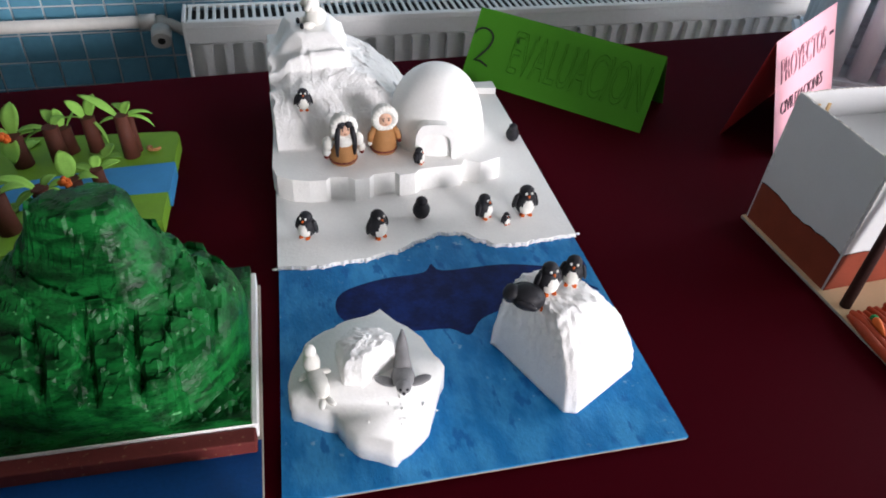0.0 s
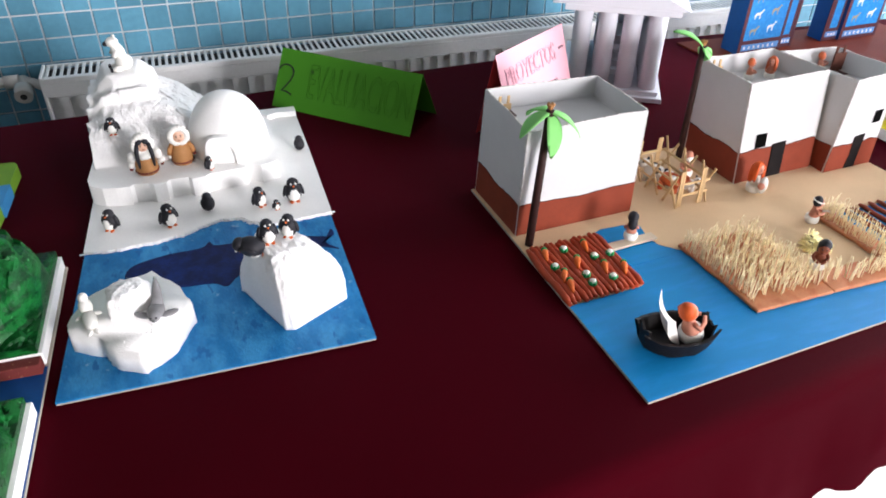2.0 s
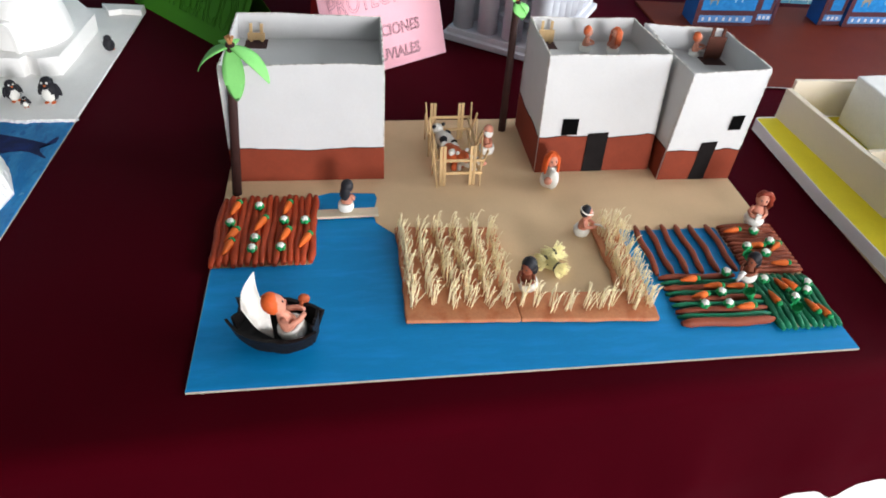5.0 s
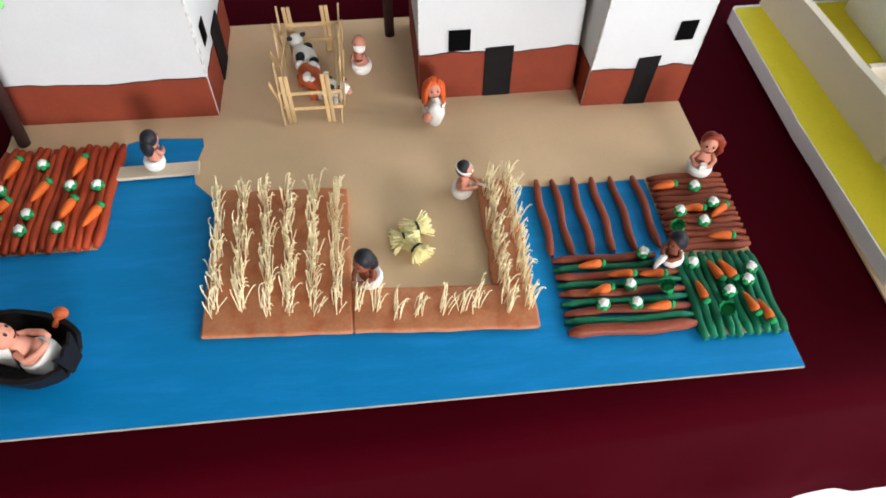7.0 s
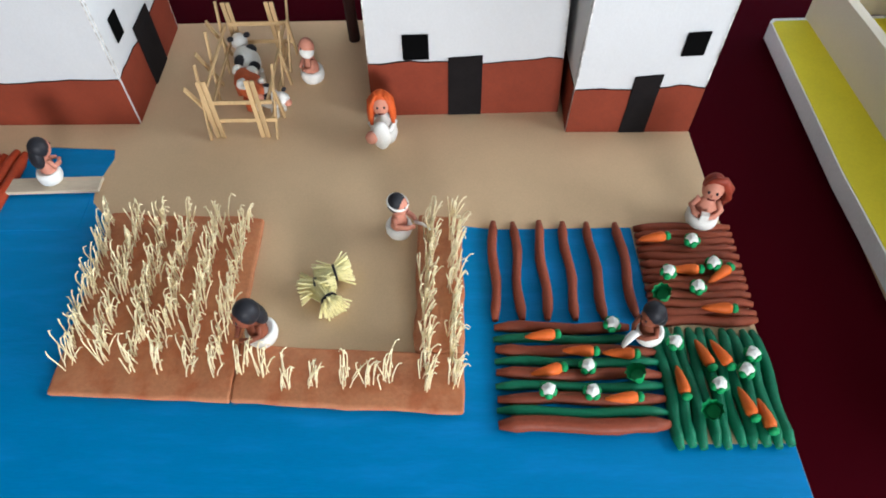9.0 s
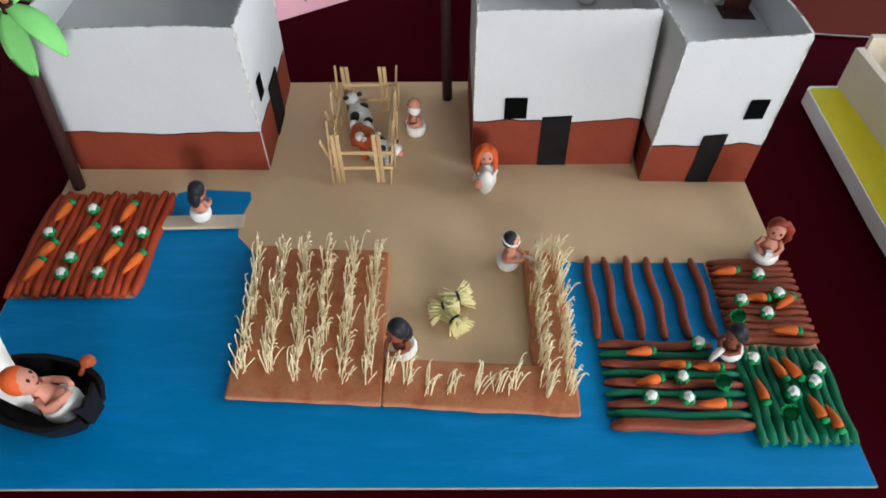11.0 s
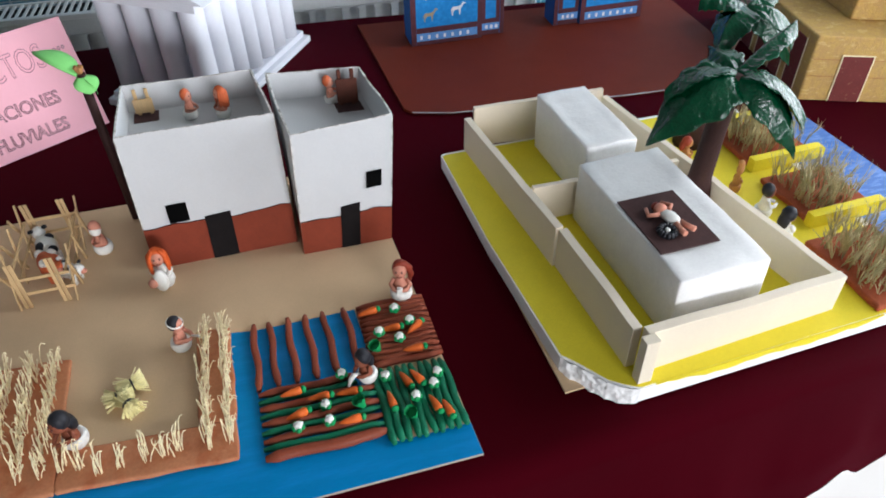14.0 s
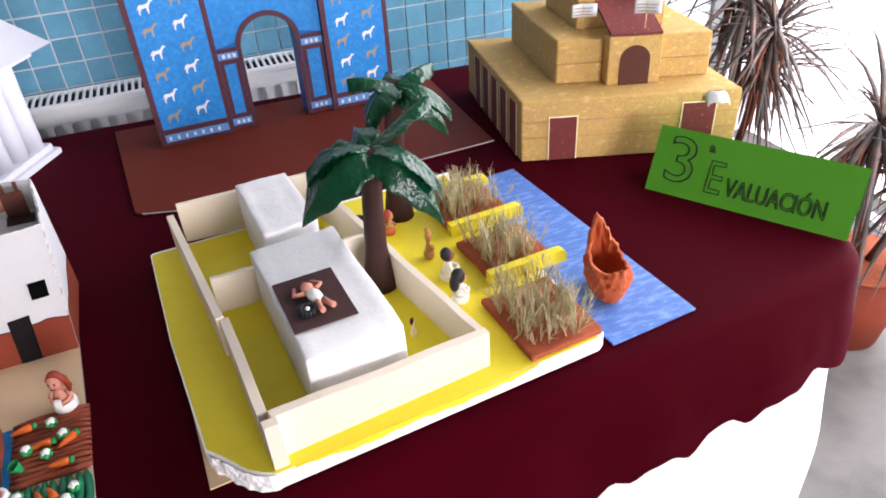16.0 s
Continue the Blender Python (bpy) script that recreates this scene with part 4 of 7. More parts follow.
def house(x, y, w, dp, h, roof, windows, doors, label, turn=0.0, side_door=False, band=0.078, hatch=None, ladder=0.046, wood=STICK, lean=None):
    t = thing("model_house", pose(x, y, TOPZ, 0, 0, turn), label, "model house", "model houses on the valley board")
    th = 0.0035
    rnd = random.Random(int(x * 1000))
    sides = (("front_wall", pose(0, 0, 0), w), ("back_wall", pose(0, dp - th, 0), w),
             ("side_wall", pose(th, th, 0, 0, 0, 90), dp - 2 * th), ("side_wall", pose(w, th, 0, 0, 0, 90), dp - 2 * th))
    for name, m, length in sides:
        o = card_wall(length, h, th)
        seed = 40 * x + m.translation.x * 31 + m.translation.y * 17
        wavy_top(o, length, h, seed)
        ob = part(name, o, CARD, t)
        ob.matrix_basis = m
        if name == "front_wall":
            front = ob
        # painted foot and worn upper edge, on the outer face
        out = 1 if name == "back_wall" or (name == "side_wall" and m.translation.x < 0.1 * w) else -1
        b = Build()
        n = 14
        tops = [band + 0.0022 * math.sin(9 * k / n + x * 9) + rnd.uniform(-0.0016, 0.0016) for k in range(n + 1)]
        pts = [(0, 0.0)] + [(length, 0.0)] + [(length * k / n, tops[k]) for k in range(n, -1, -1)]
        y0 = th + 0.0002 if out > 0 else -0.0007
        b.prism(pts, 0, 0.0005, 0, m=Matrix.Translation((0, y0 + 0.0005, 0)) @ pose(0, 0, 0, 90))
        part("painted_foot", b, BROWN_BAND, ob, "brown-red painted lower band")
        b = Build()
        line = [(length * k / n, tops[k] - 0.0004) for k in range(n + 1)]
        line += [(px, pz + 0.0008 + 0.0006 * rnd.random()) for px, pz in line[::-1]]
        b.prism(line, 0, 0.0005, 0, m=Matrix.Translation((0, y0 + (0.0009 if out > 0 else 0.0001), 0)) @ pose(0, 0, 0, 90))
        part("pen_line", b, BLACK, ob, "dark pen line over the painted band")
        for ex in (0.0, length - 0.0012):
            b = Build()
            b.box((ex, y0 - 0.0001 if out < 0 else y0 + 0.0001, band), (ex + 0.0012, y0 + 0.0004, h - 0.004))
            part("corner_line", b, CARD_EDGE, ob, "worn brown corner edge")
        b = Build()
        b.box((0.001, 0.0004, h - 0.0001), (length - 0.001, th - 0.0004, h + 0.0005))
        wavy_top(b, length, h, seed)
        part("raw_edge", b, CARD_EDGE, ob, "worn raw card edge")
    o = Build()
    o.box((th + 0.0002, th + 0.0002, roof - 0.003), (w - th - 0.0002, dp - th - 0.0002, roof))
    part("flat_roof", o, CARD, t, "flat white roof below the parapet")
    # Windows are flat black plates: the shade of the hole is in the colour.
    for wx, wz, ww, wh in windows:
        o = Build()
        o.box((wx, -0.0024, wz), (wx + ww, -0.0012, wz + wh))
        part("window", o, OPENING_SHADE, front, "black plate for the shade inside a small window opening")
    for dx, dw, dh in doors:
        o = Build()
        o.prism([(dx, 0.001), (dx + dw, 0.001), (dx + dw + 0.001, dh), (dx + 0.001, dh - 0.002)], 0, 0.002, 0, m=Matrix.Translation((0, -0.0008, 0)) @ pose(0, 0, 0, 90))
        part("door", o, BLACK, front, "dark painted door")
    if side_door:
        o = Build()
        o.box((w + 0.0012, 0.075, 0.001), (w + 0.003, 0.128, 0.088))
        part("door", o, BLACK, t, "dark painted door")
        o = Build()
        o.box((w + 0.0012, 0.030, 0.10), (w + 0.0025, 0.052, 0.132))
        part("window", o, OPENING_SHADE, t, "black plate for the shade inside a small window opening")
    if hatch:
        hx, hy = hatch
        o = Build()
        o.box((hx - 0.021, hy - 0.018, roof + 0.0002), (hx + 0.021, hy + 0.018, roof + 0.001))
        part("hatch", o, RUG, t, "dark hatch in the roof")
        for s in (-1, 1):
            o = Build()
            o.box((hx + s * 0.010 - 0.003, hy + 0.006, roof + 0.001), (hx + s * 0.010 + 0.003, hy + 0.0095, roof + ladder), 0, 0.001)
            part("ladder_post", o, wood, t)
        o = Build()
        o.box((hx - 0.0165, hy + 0.0025, roof + 0.006), (hx + 0.0165, hy + 0.0058, roof + ladder - 0.016), 0, 0.001)
        part("ladder_board", o, wood, t)
    # the card walls stand a little out of square: each upper corner is shifted
    done = set()
    for ob in t.children_recursive:
        if ob.data.name in done:
            continue
        done.add(ob.data.name)
        m = ob.matrix_basis if ob.parent == t else ob.parent.matrix_basis @ ob.matrix_basis
        back = m.inverted()
        for v in ob.data.vertices:
            p = m @ v.co
            u, d, k = p.x / w, p.y / dp, p.z / h
            (ax, ay), (bx, by), (cx, cy), (ex, ey) = lean
            p.x += k * ((1 - d) * ((1 - u) * ax + u * bx) + d * ((1 - u) * cx + u * ex))
            p.y += k * ((1 - d) * ((1 - u) * ay + u * by) + d * ((1 - u) * cy + u * ey))
            v.co = back @ p
        me = ob.data
        crisp = bmesh.new()
        crisp.from_mesh(me)
        for f in crisp.faces:
            f.smooth = True
        for e in crisp.edges:
            e.smooth = len(e.link_faces) == 2 and e.calc_face_angle(0.0) < 0.3
        crisp.to_mesh(me)
        crisp.free()
    return t


house(0.023, 0.469, 0.277, 0.200, 0.234, 0.186, [], [], "white card model house with a brown-red foot and flat roof", -0.8, True, 0.070, (0.038, 0.173), 0.036,
      lean=((0.004, -0.004), (0.0, 0.003), (0.016, 0.008), (0.004, -0.004)))
house(0.595, 0.473, 0.233, 0.178, 0.232, 0.186, [(0.0425, 0.079, 0.031, 0.032)], [(0.095, 0.041, 0.082)],
      "wide white card model house with dark door and window", 0.3, False, 0.074, (0.034, 0.151),
      lean=((0.002, 0.029), (0.001, 0.031), (0.003, 0.015), (-0.018, 0.007)))
house(0.834, 0.438, 0.149, 0.200, 0.226, 0.178, [(0.107, 0.108, 0.0245, 0.029)], [(0.064, 0.031, 0.084)],
      "narrow white card model house with dark door and window", -1.0, False, 0.065, (0.116, 0.146), 0.066, BARK_RED,
      lean=((0.011, 0.001), (0.021, 0.023), (-0.009, 0.015), (-0.001, -0.010)))


def foam_palm(m, h, leaves, label, lean=0.0, wide=0.017, thick=0.008, group="foam palm trees"):
    t = thing("model_palm", m, label, "model palm", group)
    o = Build()
    o.tube([(0, 0, 0), (lean * 0.5, 0, h * 0.5), (lean, 0, h)], [thick * 1.06, thick, thick * 0.94], n=12)
    part("trunk", o, BARK, t, "dark brown tube trunk")
    for az, tilt, length in leaves:
        o = Build()

        def leaf(u, v, length=length, tilt=tilt):
            s = u * length
            wd = wide * math.sin(math.pi * min(1, u * 0.92 + 0.06)) ** 0.8
            a = radians(tilt) - u * 0.6
            return Vector((s * math.cos(a), (v - 0.5) * 2 * wd, s * math.sin(a) - 0.003 * abs(v - 0.5)))
        top = o.grid(leaf, 12, 4)
        geo = bmesh.ops.extrude_face_region(o.bm, geom=top)
        bmesh.ops.translate(o.bm, verts=[g for g in geo["geom"] if isinstance(g, bmesh.types.BMVert)], vec=(0, 0, -0.0022))
        ob = part("leaf", o, FOAM_LEAF, t)
        ob.matrix_basis = pose(lean, 0, h - 0.002, 0, 0, az)
    o = Build()
    for k in range(5):
        a = k * 1.256
        o.tube([(lean, 0, h - 0.002), (lean + 0.006 * math.cos(a), 0.006 * math.sin(a), h + 0.012)], 0.0025, n=6)
    part("crown_stub", o, TAN_CLAY, t)
    return t


foam_palm(pose(0.033, 0.431, TOPZ, 0, 0, 30), 0.283, [(-114, -44, 0.088), (-52, -6, 0.080), (146, -4, 0.072), (70, 8, 0.07)], "model palm with dark tube trunk and light green foam leaves", 0.027)
foam_palm(pose(0.560, 0.628, TOPZ), 0.280, [(150, 58, 0.078), (-60, -12, 0.030), (15, -34, 0.036)], "tall dark model palm with one upright foam leaf", -0.003, 0.019, 0.0075)

# ---- animal pen of sticks ----
pen = thing("animal_pen", pose(0.427, 0.520, TOPZ), "small pen of pale wooden sticks", "pen")


def stick(a, b, w=0.0054, name="stick", across=(1, 0, 0)):
    """A flat wooden stick from a to b, w wide along across."""
    a, b = Vector(a), Vector(b)
    d = (b - a).normalized()
    side = (Vector(across) - d * d.dot(Vector(across))).normalized()
    m = Matrix((side, d, side.cross(d))).transposed().to_4x4()
    m.translation = a
    o = Build()
    o.box((-w / 2, 0, -0.0013), (w / 2, (b - a).length, 0.0013), 0, 0.0005, m)
    return part(name, o, STICK, pen)


X0, X1, Y0, Y1 = -0.028, 0.050, -0.078, 0.072
for y, s in ((Y0, -1), (Y1, 1)):
    for x in (-0.022, 0.034):
        for dx in (0, 0.0066):
            stick((x + dx, y + s * 0.004, 0.0), (x + dx - 0.002, y + s * 0.001, 0.086), name="post")
    for z in (0.026, 0.054):
        stick((X0 + 0.004, y + s * 0.0012, z), (X1 + 0.006, y + s * 0.0012, z), name="rail", across=(0, 0, 1))
for x, flip in ((X0, -1), (X1, 1)):
    for k, y in enumerate((Y0 + 0.012, Y0 + 0.075, Y1 - 0.012)):
        stick((x + flip * 0.002, y - 0.020, 0.0), (x + flip * 0.007, y + 0.020, 0.084), name="post", across=(0, 1, 0))
        stick((x + flip * 0.006, y + 0.020, 0.0), (x + flip * 0.012, y - 0.018, 0.080), name="post", across=(0, 1, 0))
    for z in (0.026, 0.054):
        stick((x, Y0 + 0.002, z), (x, Y1 - 0.002, z), name="rail", across=(0, 0, 1))


def cow(m, body, spot, label):
    b = Build()
    b.ball((0, 0, 0.026), (0.017, 0.028, 0.016), 0)
    b.ball((0, -0.030, 0.036), (0.011, 0.013, 0.011), 0)
    b.ball((0, -0.041, 0.033), (0.007, 0.006, 0.006), 2, u=8, v=6)
    for s in (-1, 1):
        b.ball((s * 0.011, -0.027, 0.045), (0.005, 0.003, 0.004), 1, u=6, v=4)
        for y in (-0.017, 0.018):
            b.cone((s * 0.009, y, 0), 0.0055, 0.006, 0.02, 0, n=8)
    b.ball((0.009, 0.008, 0.034), (0.009, 0.010, 0.008), 1, u=8, v=6)
    b.ball((-0.009, -0.008, 0.035), (0.008, 0.008, 0.007), 1, u=8, v=6)
    b.ball((-0.004, 0.024, 0.032), (0.008, 0.006, 0.008), 1, u=8, v=6)
    return single("cow", b, [body, spot, SKIN], m, label, "cow figure", "animals in the pen")


cow(pose(0.428, 0.553, TOPZ, 0, 0, 205), CREAM_CLAY, HAIR_BLACK, "white clay cow with black patches in the pen")
cow(pose(0.437, 0.508, TOPZ, 0, 0, 30), POT_CLAY, CREAM_CLAY, "brown and white clay cow in the pen")
cow(pose(0.464, 0.487, TOPZ, 0, 0, 60) @ Matrix.Scale(0.8, 4), CREAM_CLAY, HAIR_BLACK, "small white clay calf with black patches in the pen")

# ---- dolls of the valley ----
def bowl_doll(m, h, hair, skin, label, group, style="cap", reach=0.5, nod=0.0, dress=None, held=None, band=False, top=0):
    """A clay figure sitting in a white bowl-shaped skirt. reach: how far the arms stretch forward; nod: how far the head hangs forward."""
    b = Build()
    dress = dress or CREAM_CLAY
    lathe(b, [(0.16 * h, 0.0), (0.245 * h, 0.03 * h), (0.285 * h, 0.12 * h), (0.285 * h, 0.20 * h), (0.26 * h, 0.265 * h), (0.22 * h, 0.275 * h), (0.17 * h, 0.25 * h)], 2)
    fy = -nod * h
    lathe(b, [(0.20 * h, 0.22 * h), (0.215 * h, 0.30 * h), (0.185 * h, 0.42 * h), (0.13 * h, 0.53 * h), (0.085 * h, 0.60 * h), (0.07 * h, 0.66 * h)], top, flat=0.82, c=(0, 0.35 * fy))
    hz = 0.77 * h - 0.35 * nod * h
    b.ball((0, fy - 0.02 * h, hz), (0.185 * h, 0.185 * h, 0.195 * h), 0, u=14, v=10)
    b.ball((0, fy - 0.205 * h, hz - 0.01 * h), (0.025 * h, 0.03 * h, 0.028 * h), 0, u=6, v=4)
    for s in (-1, 1):
        b.ball((s * 0.07 * h, fy - 0.185 * h, hz + 0.04 * h), (0.026 * h, 0.018 * h, 0.03 * h), 3, u=6, v=4)
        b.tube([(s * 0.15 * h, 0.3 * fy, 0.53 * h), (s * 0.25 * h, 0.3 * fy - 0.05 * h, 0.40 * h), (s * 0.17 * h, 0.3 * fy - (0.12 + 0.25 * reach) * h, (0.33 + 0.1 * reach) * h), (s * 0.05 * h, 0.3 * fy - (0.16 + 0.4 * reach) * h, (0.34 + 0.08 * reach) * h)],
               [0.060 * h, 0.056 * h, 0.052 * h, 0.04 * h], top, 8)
    b.tube([(-0.06 * h, fy - 0.195 * h, hz - 0.075 * h), (0, fy - 0.205 * h, hz - 0.085 * h), (0.06 * h, fy - 0.195 * h, hz - 0.075 * h)], 0.012 * h, 4, 5)
    if style == "rope":
        b.ball((0, fy + 0.04 * h, hz + 0.03 * h), (0.19 * h, 0.17 * h, 0.19 * h), 1, u=16, v=10)
    if style in ("cap", "long"):
        b.ball((0, fy + 0.035 * h, hz + 0.045 * h), (0.208 * h, 0.195 * h, 0.195 * h), 1, u=16, v=10)
    if style == "long":
        # strands hanging behind and on both sides of the face
        for k in range(13):
            a = radians(-28 + 236 * k / 12)
            r = 0.215 * h
            x, y = r * math.cos(a), fy + 0.01 * h + r * math.sin(a)
            b.tube([(0.35 * x, fy + 0.35 * (y - fy), hz + 0.20 * h), (x, y, hz + 0.05 * h), (1.12 * x, fy + 1.1 * (y - fy), hz - 0.18 * h), (1.18 * x, fy + 1.15 * (y - fy), hz - 0.40 * h)], [0.05 * h, 0.062 * h, 0.058 * h, 0.03 * h], 1, 6)
    if style == "rope":
        b.tube([(-0.16 * h, fy - 0.06 * h, hz + 0.06 * h), (-0.05 * h, fy - 0.07 * h, hz + 0.19 * h), (0.14 * h, fy - 0.04 * h, hz + 0.19 * h), (0.25 * h, fy - 0.02 * h, hz + 0.05 * h), (0.27 * h, fy, hz - 0.12 * h), (0.23 * h, fy + 0.01 * h, hz - 0.27 * h)],
               [0.03 * h, 0.05 * h, 0.07 * h, 0.085 * h, 0.085 * h, 0.05 * h], 1, 9)
    if style == "mop":
        b.ball((0, fy + 0.06 * h, hz + 0.05 * h), (0.225 * h, 0.23 * h, 0.20 * h), 1, (-12, 0, 0), 16, 10)
        b.ball((0, fy + 0.20 * h, hz - 0.12 * h), (0.20 * h, 0.14 * h, 0.24 * h), 1, (10, 0, 0), 12, 8)
    if style == "scarf":
        b.ball((0.05 * h, fy - 0.05 * h, hz - 0.05 * h), (0.18 * h, 0.175 * h, 0.13 * h), 2, (0, 18, 0), 14, 9)
    if band:
        b.tube([(0.215 * h * math.cos(a), fy + 0.01 * h + 0.205 * h * math.sin(a), hz + 0.07 * h + 0.05 * h * math.sin(a)) for a in [6.2832 * k / 20 for k in range(21)]], 0.024 * h, 2, 6)
    if held == "basket":
        b.box((-0.07 * h, -0.33 * h, 0.30 * h), (0.07 * h, -0.22 * h, 0.46 * h), 2, 0.01 * h)
    if held == "leaf":
        b.tube([(0.0, -0.26 * h, 0.36 * h), (0.02 * h, -0.42 * h, 0.46 * h), (0.03 * h, -0.56 * h, 0.42 * h), (0.02 * h, -0.66 * h, 0.24 * h)], [0.05 * h, 0.085 * h, 0.08 * h, 0.05 * h], 2, 8, 0.5)
    if held == "bundle":
        b.ball((0, fy, hz + 0.21 * h), (0.19 * h, 0.15 * h, 0.11 * h), 5, u=12, v=8)
    if held == "tool":
        b.tube([(0.04 * h, -0.36 * h, 0.40 * h), (0.02 * h, -0.58 * h, 0.42 * h), (0.0, -0.78 * h, 0.34 * h)], [0.03 * h, 0.035 * h, 0.015 * h], 2, 6)
    return single("clay_doll", b, [skin, hair, dress, HAIR_BLACK, MAROON, TAN_CLAY], m @ Matrix.Diagonal((0.80, 0.80, 1.0, 1.0)), label, "clay doll", group)


V = "dolls on the valley board"
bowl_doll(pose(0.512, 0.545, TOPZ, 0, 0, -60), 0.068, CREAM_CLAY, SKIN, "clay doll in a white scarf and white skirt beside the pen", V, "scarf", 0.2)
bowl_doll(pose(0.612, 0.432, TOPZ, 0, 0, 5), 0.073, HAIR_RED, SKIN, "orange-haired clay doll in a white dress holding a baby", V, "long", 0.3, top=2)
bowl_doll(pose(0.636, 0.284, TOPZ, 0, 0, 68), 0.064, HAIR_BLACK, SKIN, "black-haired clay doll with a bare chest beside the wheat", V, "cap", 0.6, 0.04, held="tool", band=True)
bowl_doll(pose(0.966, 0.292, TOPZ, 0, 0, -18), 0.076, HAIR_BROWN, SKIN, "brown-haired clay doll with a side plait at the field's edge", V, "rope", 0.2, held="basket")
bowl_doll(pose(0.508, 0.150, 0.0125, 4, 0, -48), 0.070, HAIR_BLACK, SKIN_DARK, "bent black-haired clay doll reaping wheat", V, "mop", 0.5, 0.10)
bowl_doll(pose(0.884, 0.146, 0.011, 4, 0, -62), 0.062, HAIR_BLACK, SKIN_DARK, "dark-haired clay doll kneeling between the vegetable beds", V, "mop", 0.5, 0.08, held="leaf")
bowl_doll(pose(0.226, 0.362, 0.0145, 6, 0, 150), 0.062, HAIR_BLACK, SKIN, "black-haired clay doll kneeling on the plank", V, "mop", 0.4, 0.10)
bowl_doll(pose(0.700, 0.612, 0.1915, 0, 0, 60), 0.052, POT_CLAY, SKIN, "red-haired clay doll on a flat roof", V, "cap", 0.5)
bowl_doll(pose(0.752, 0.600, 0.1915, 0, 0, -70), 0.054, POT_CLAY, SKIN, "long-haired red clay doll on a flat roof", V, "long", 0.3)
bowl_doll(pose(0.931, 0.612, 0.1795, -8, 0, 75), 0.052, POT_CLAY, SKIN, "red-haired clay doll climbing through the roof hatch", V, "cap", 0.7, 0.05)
b = Build()
b.ball((0, 0, 0.014), (0.011, 0.009, 0.021), 0)
b.ball((-0.011, -0.005, 0.016), (0.008, 0.008, 0.008), 1, u=8, v=6)
single("clay_baby", b, [CREAM_CLAY, SKIN], pose(0.612, 0.408, TOPZ + 0.014), "tiny white swaddled clay doll in another doll's arms", "clay doll")

# plank over the inlet
o = Build()
o.box((-0.055, -0.011, 0), (0.055, 0.011, 0.005), 0, 0.0008)
single("plank", o, PLANK, pose(0.228, 0.357, TOPZ + 0.0035, 0, 0, 1), "pale wooden plank bridge over the inlet", "plank")

# ---- boat ----
boat = thing("model_boat", pose(0.119, 0.085, TOPZ, 0, 0, -15), "black clay rowing boat with a white sail on the river", "model boat")
o = Build()


def hull(u, v):
    """Flat-bottomed hull with straight flared sides and blunt raised ends."""
    e = abs(u - 0.5) * 2
    wd = 0.045 * (1 - 0.5 * e ** 2.4)
    rise = 0.010 * e ** 3
    k = min(3, int(v * 4)) if v < 1 else 3
    t = v * 4 - k
    sec = [(-1.0, 0.034), (-0.80, 0.003), (0.0, 0.0), (0.80, 0.003), (1.0, 0.034)]
    y, z = (p + (q - p) * t for p, q in zip(sec[k], sec[k + 1]))
    x = (u - 0.5) * 0.134 * (0.86 + 0.14 * min(1.0, z / 0.034))
    return Vector((x, y * wd, z + rise + 0.0030 * noise.noise(Vector((x * 60, v * 7, 3)))))


faces = o.grid(hull, 22, 12, 0, False)
geo = bmesh.ops.extrude_face_region(o.bm, geom=faces)
bmesh.ops.scale(o.bm, vec=(0.95, 0.86, 0.92), verts=[g for g in geo["geom"] if isinstance(g, bmesh.types.BMVert)], space=Matrix.Translation((0, 0, -0.038)))
part("hull", o, BOAT_BLACK, boat)
o = Build()
o.prism([(-0.011, 0.008), (0.011, 0.008), (0.018, 0.050), (0.007, 0.042), (0.0, 0.045), (-0.008, 0.041), (-0.018, 0.051)], -0.002, 0.002, 0, m=pose(0.0575, 0, 0, 90, 0, 90))
part("stern_board", o, BOAT_BLACK, boat, "notched black end board")
o = Build()
o.prism([(-0.013, 0.008), (0.013, 0.008), (0.020, 0.046), (0.008, 0.040), (0.002, 0.034), (-0.006, 0.041), (-0.020, 0.048)], -0.002, 0.002, 0, m=pose(-0.0555, 0, 0, 90, 0, 90))
part("bow_board", o, BOAT_BLACK, boat, "notched black end board")
o = Build()


def sail(u, v):
    left = Vector((-0.036, -0.028, 0.076)).lerp(Vector((-0.0326, 0.0204, 0.104)), v) + Vector((-0.008, 0, -0.004)) * math.sin(math.pi * v)
    right = Vector((0.000, -0.018, 0.012)).lerp(Vector((-0.008, -0.004, 0.052)), v)
    return left.lerp(right, u) + Vector((-0.006, 0.002, -0.007)) * math.sin(math.pi * u) + Vector((0, 0, 0.0015)) * math.sin(7 * u + 5 * v)


o.grid(sail, 14, 14)
geo = bmesh.ops.extrude_face_region(o.bm, geom=o.bm.faces[:])
bmesh.ops.translate(o.bm, verts=[g for g in geo["geom"] if isinstance(g, bmesh.types.BMVert)], vec=(0.0012, 0.0012, 0))
part("sail", o, CREAM_CLAY, boat, "small white sail")
o = Build()
o.tube([(0.026, 0.030, 0.030), (0.029, 0.042, 0.037)], [0.003, 0.004], 0, 7)
o.ball((0.029, 0.045, 0.037), (0.009, 0.008, 0.007), 0)
part("steering_oar", o, POT_CLAY, boat, "brown clay oar with a round end")
o = Build()
bowl_doll(pose(0.147, 0.076, 0.0165, -21, 0, 98), 0.092, HAIR_RED, SKIN, "orange-haired clay doll sitting in the boat", V, "cap", 0.6)

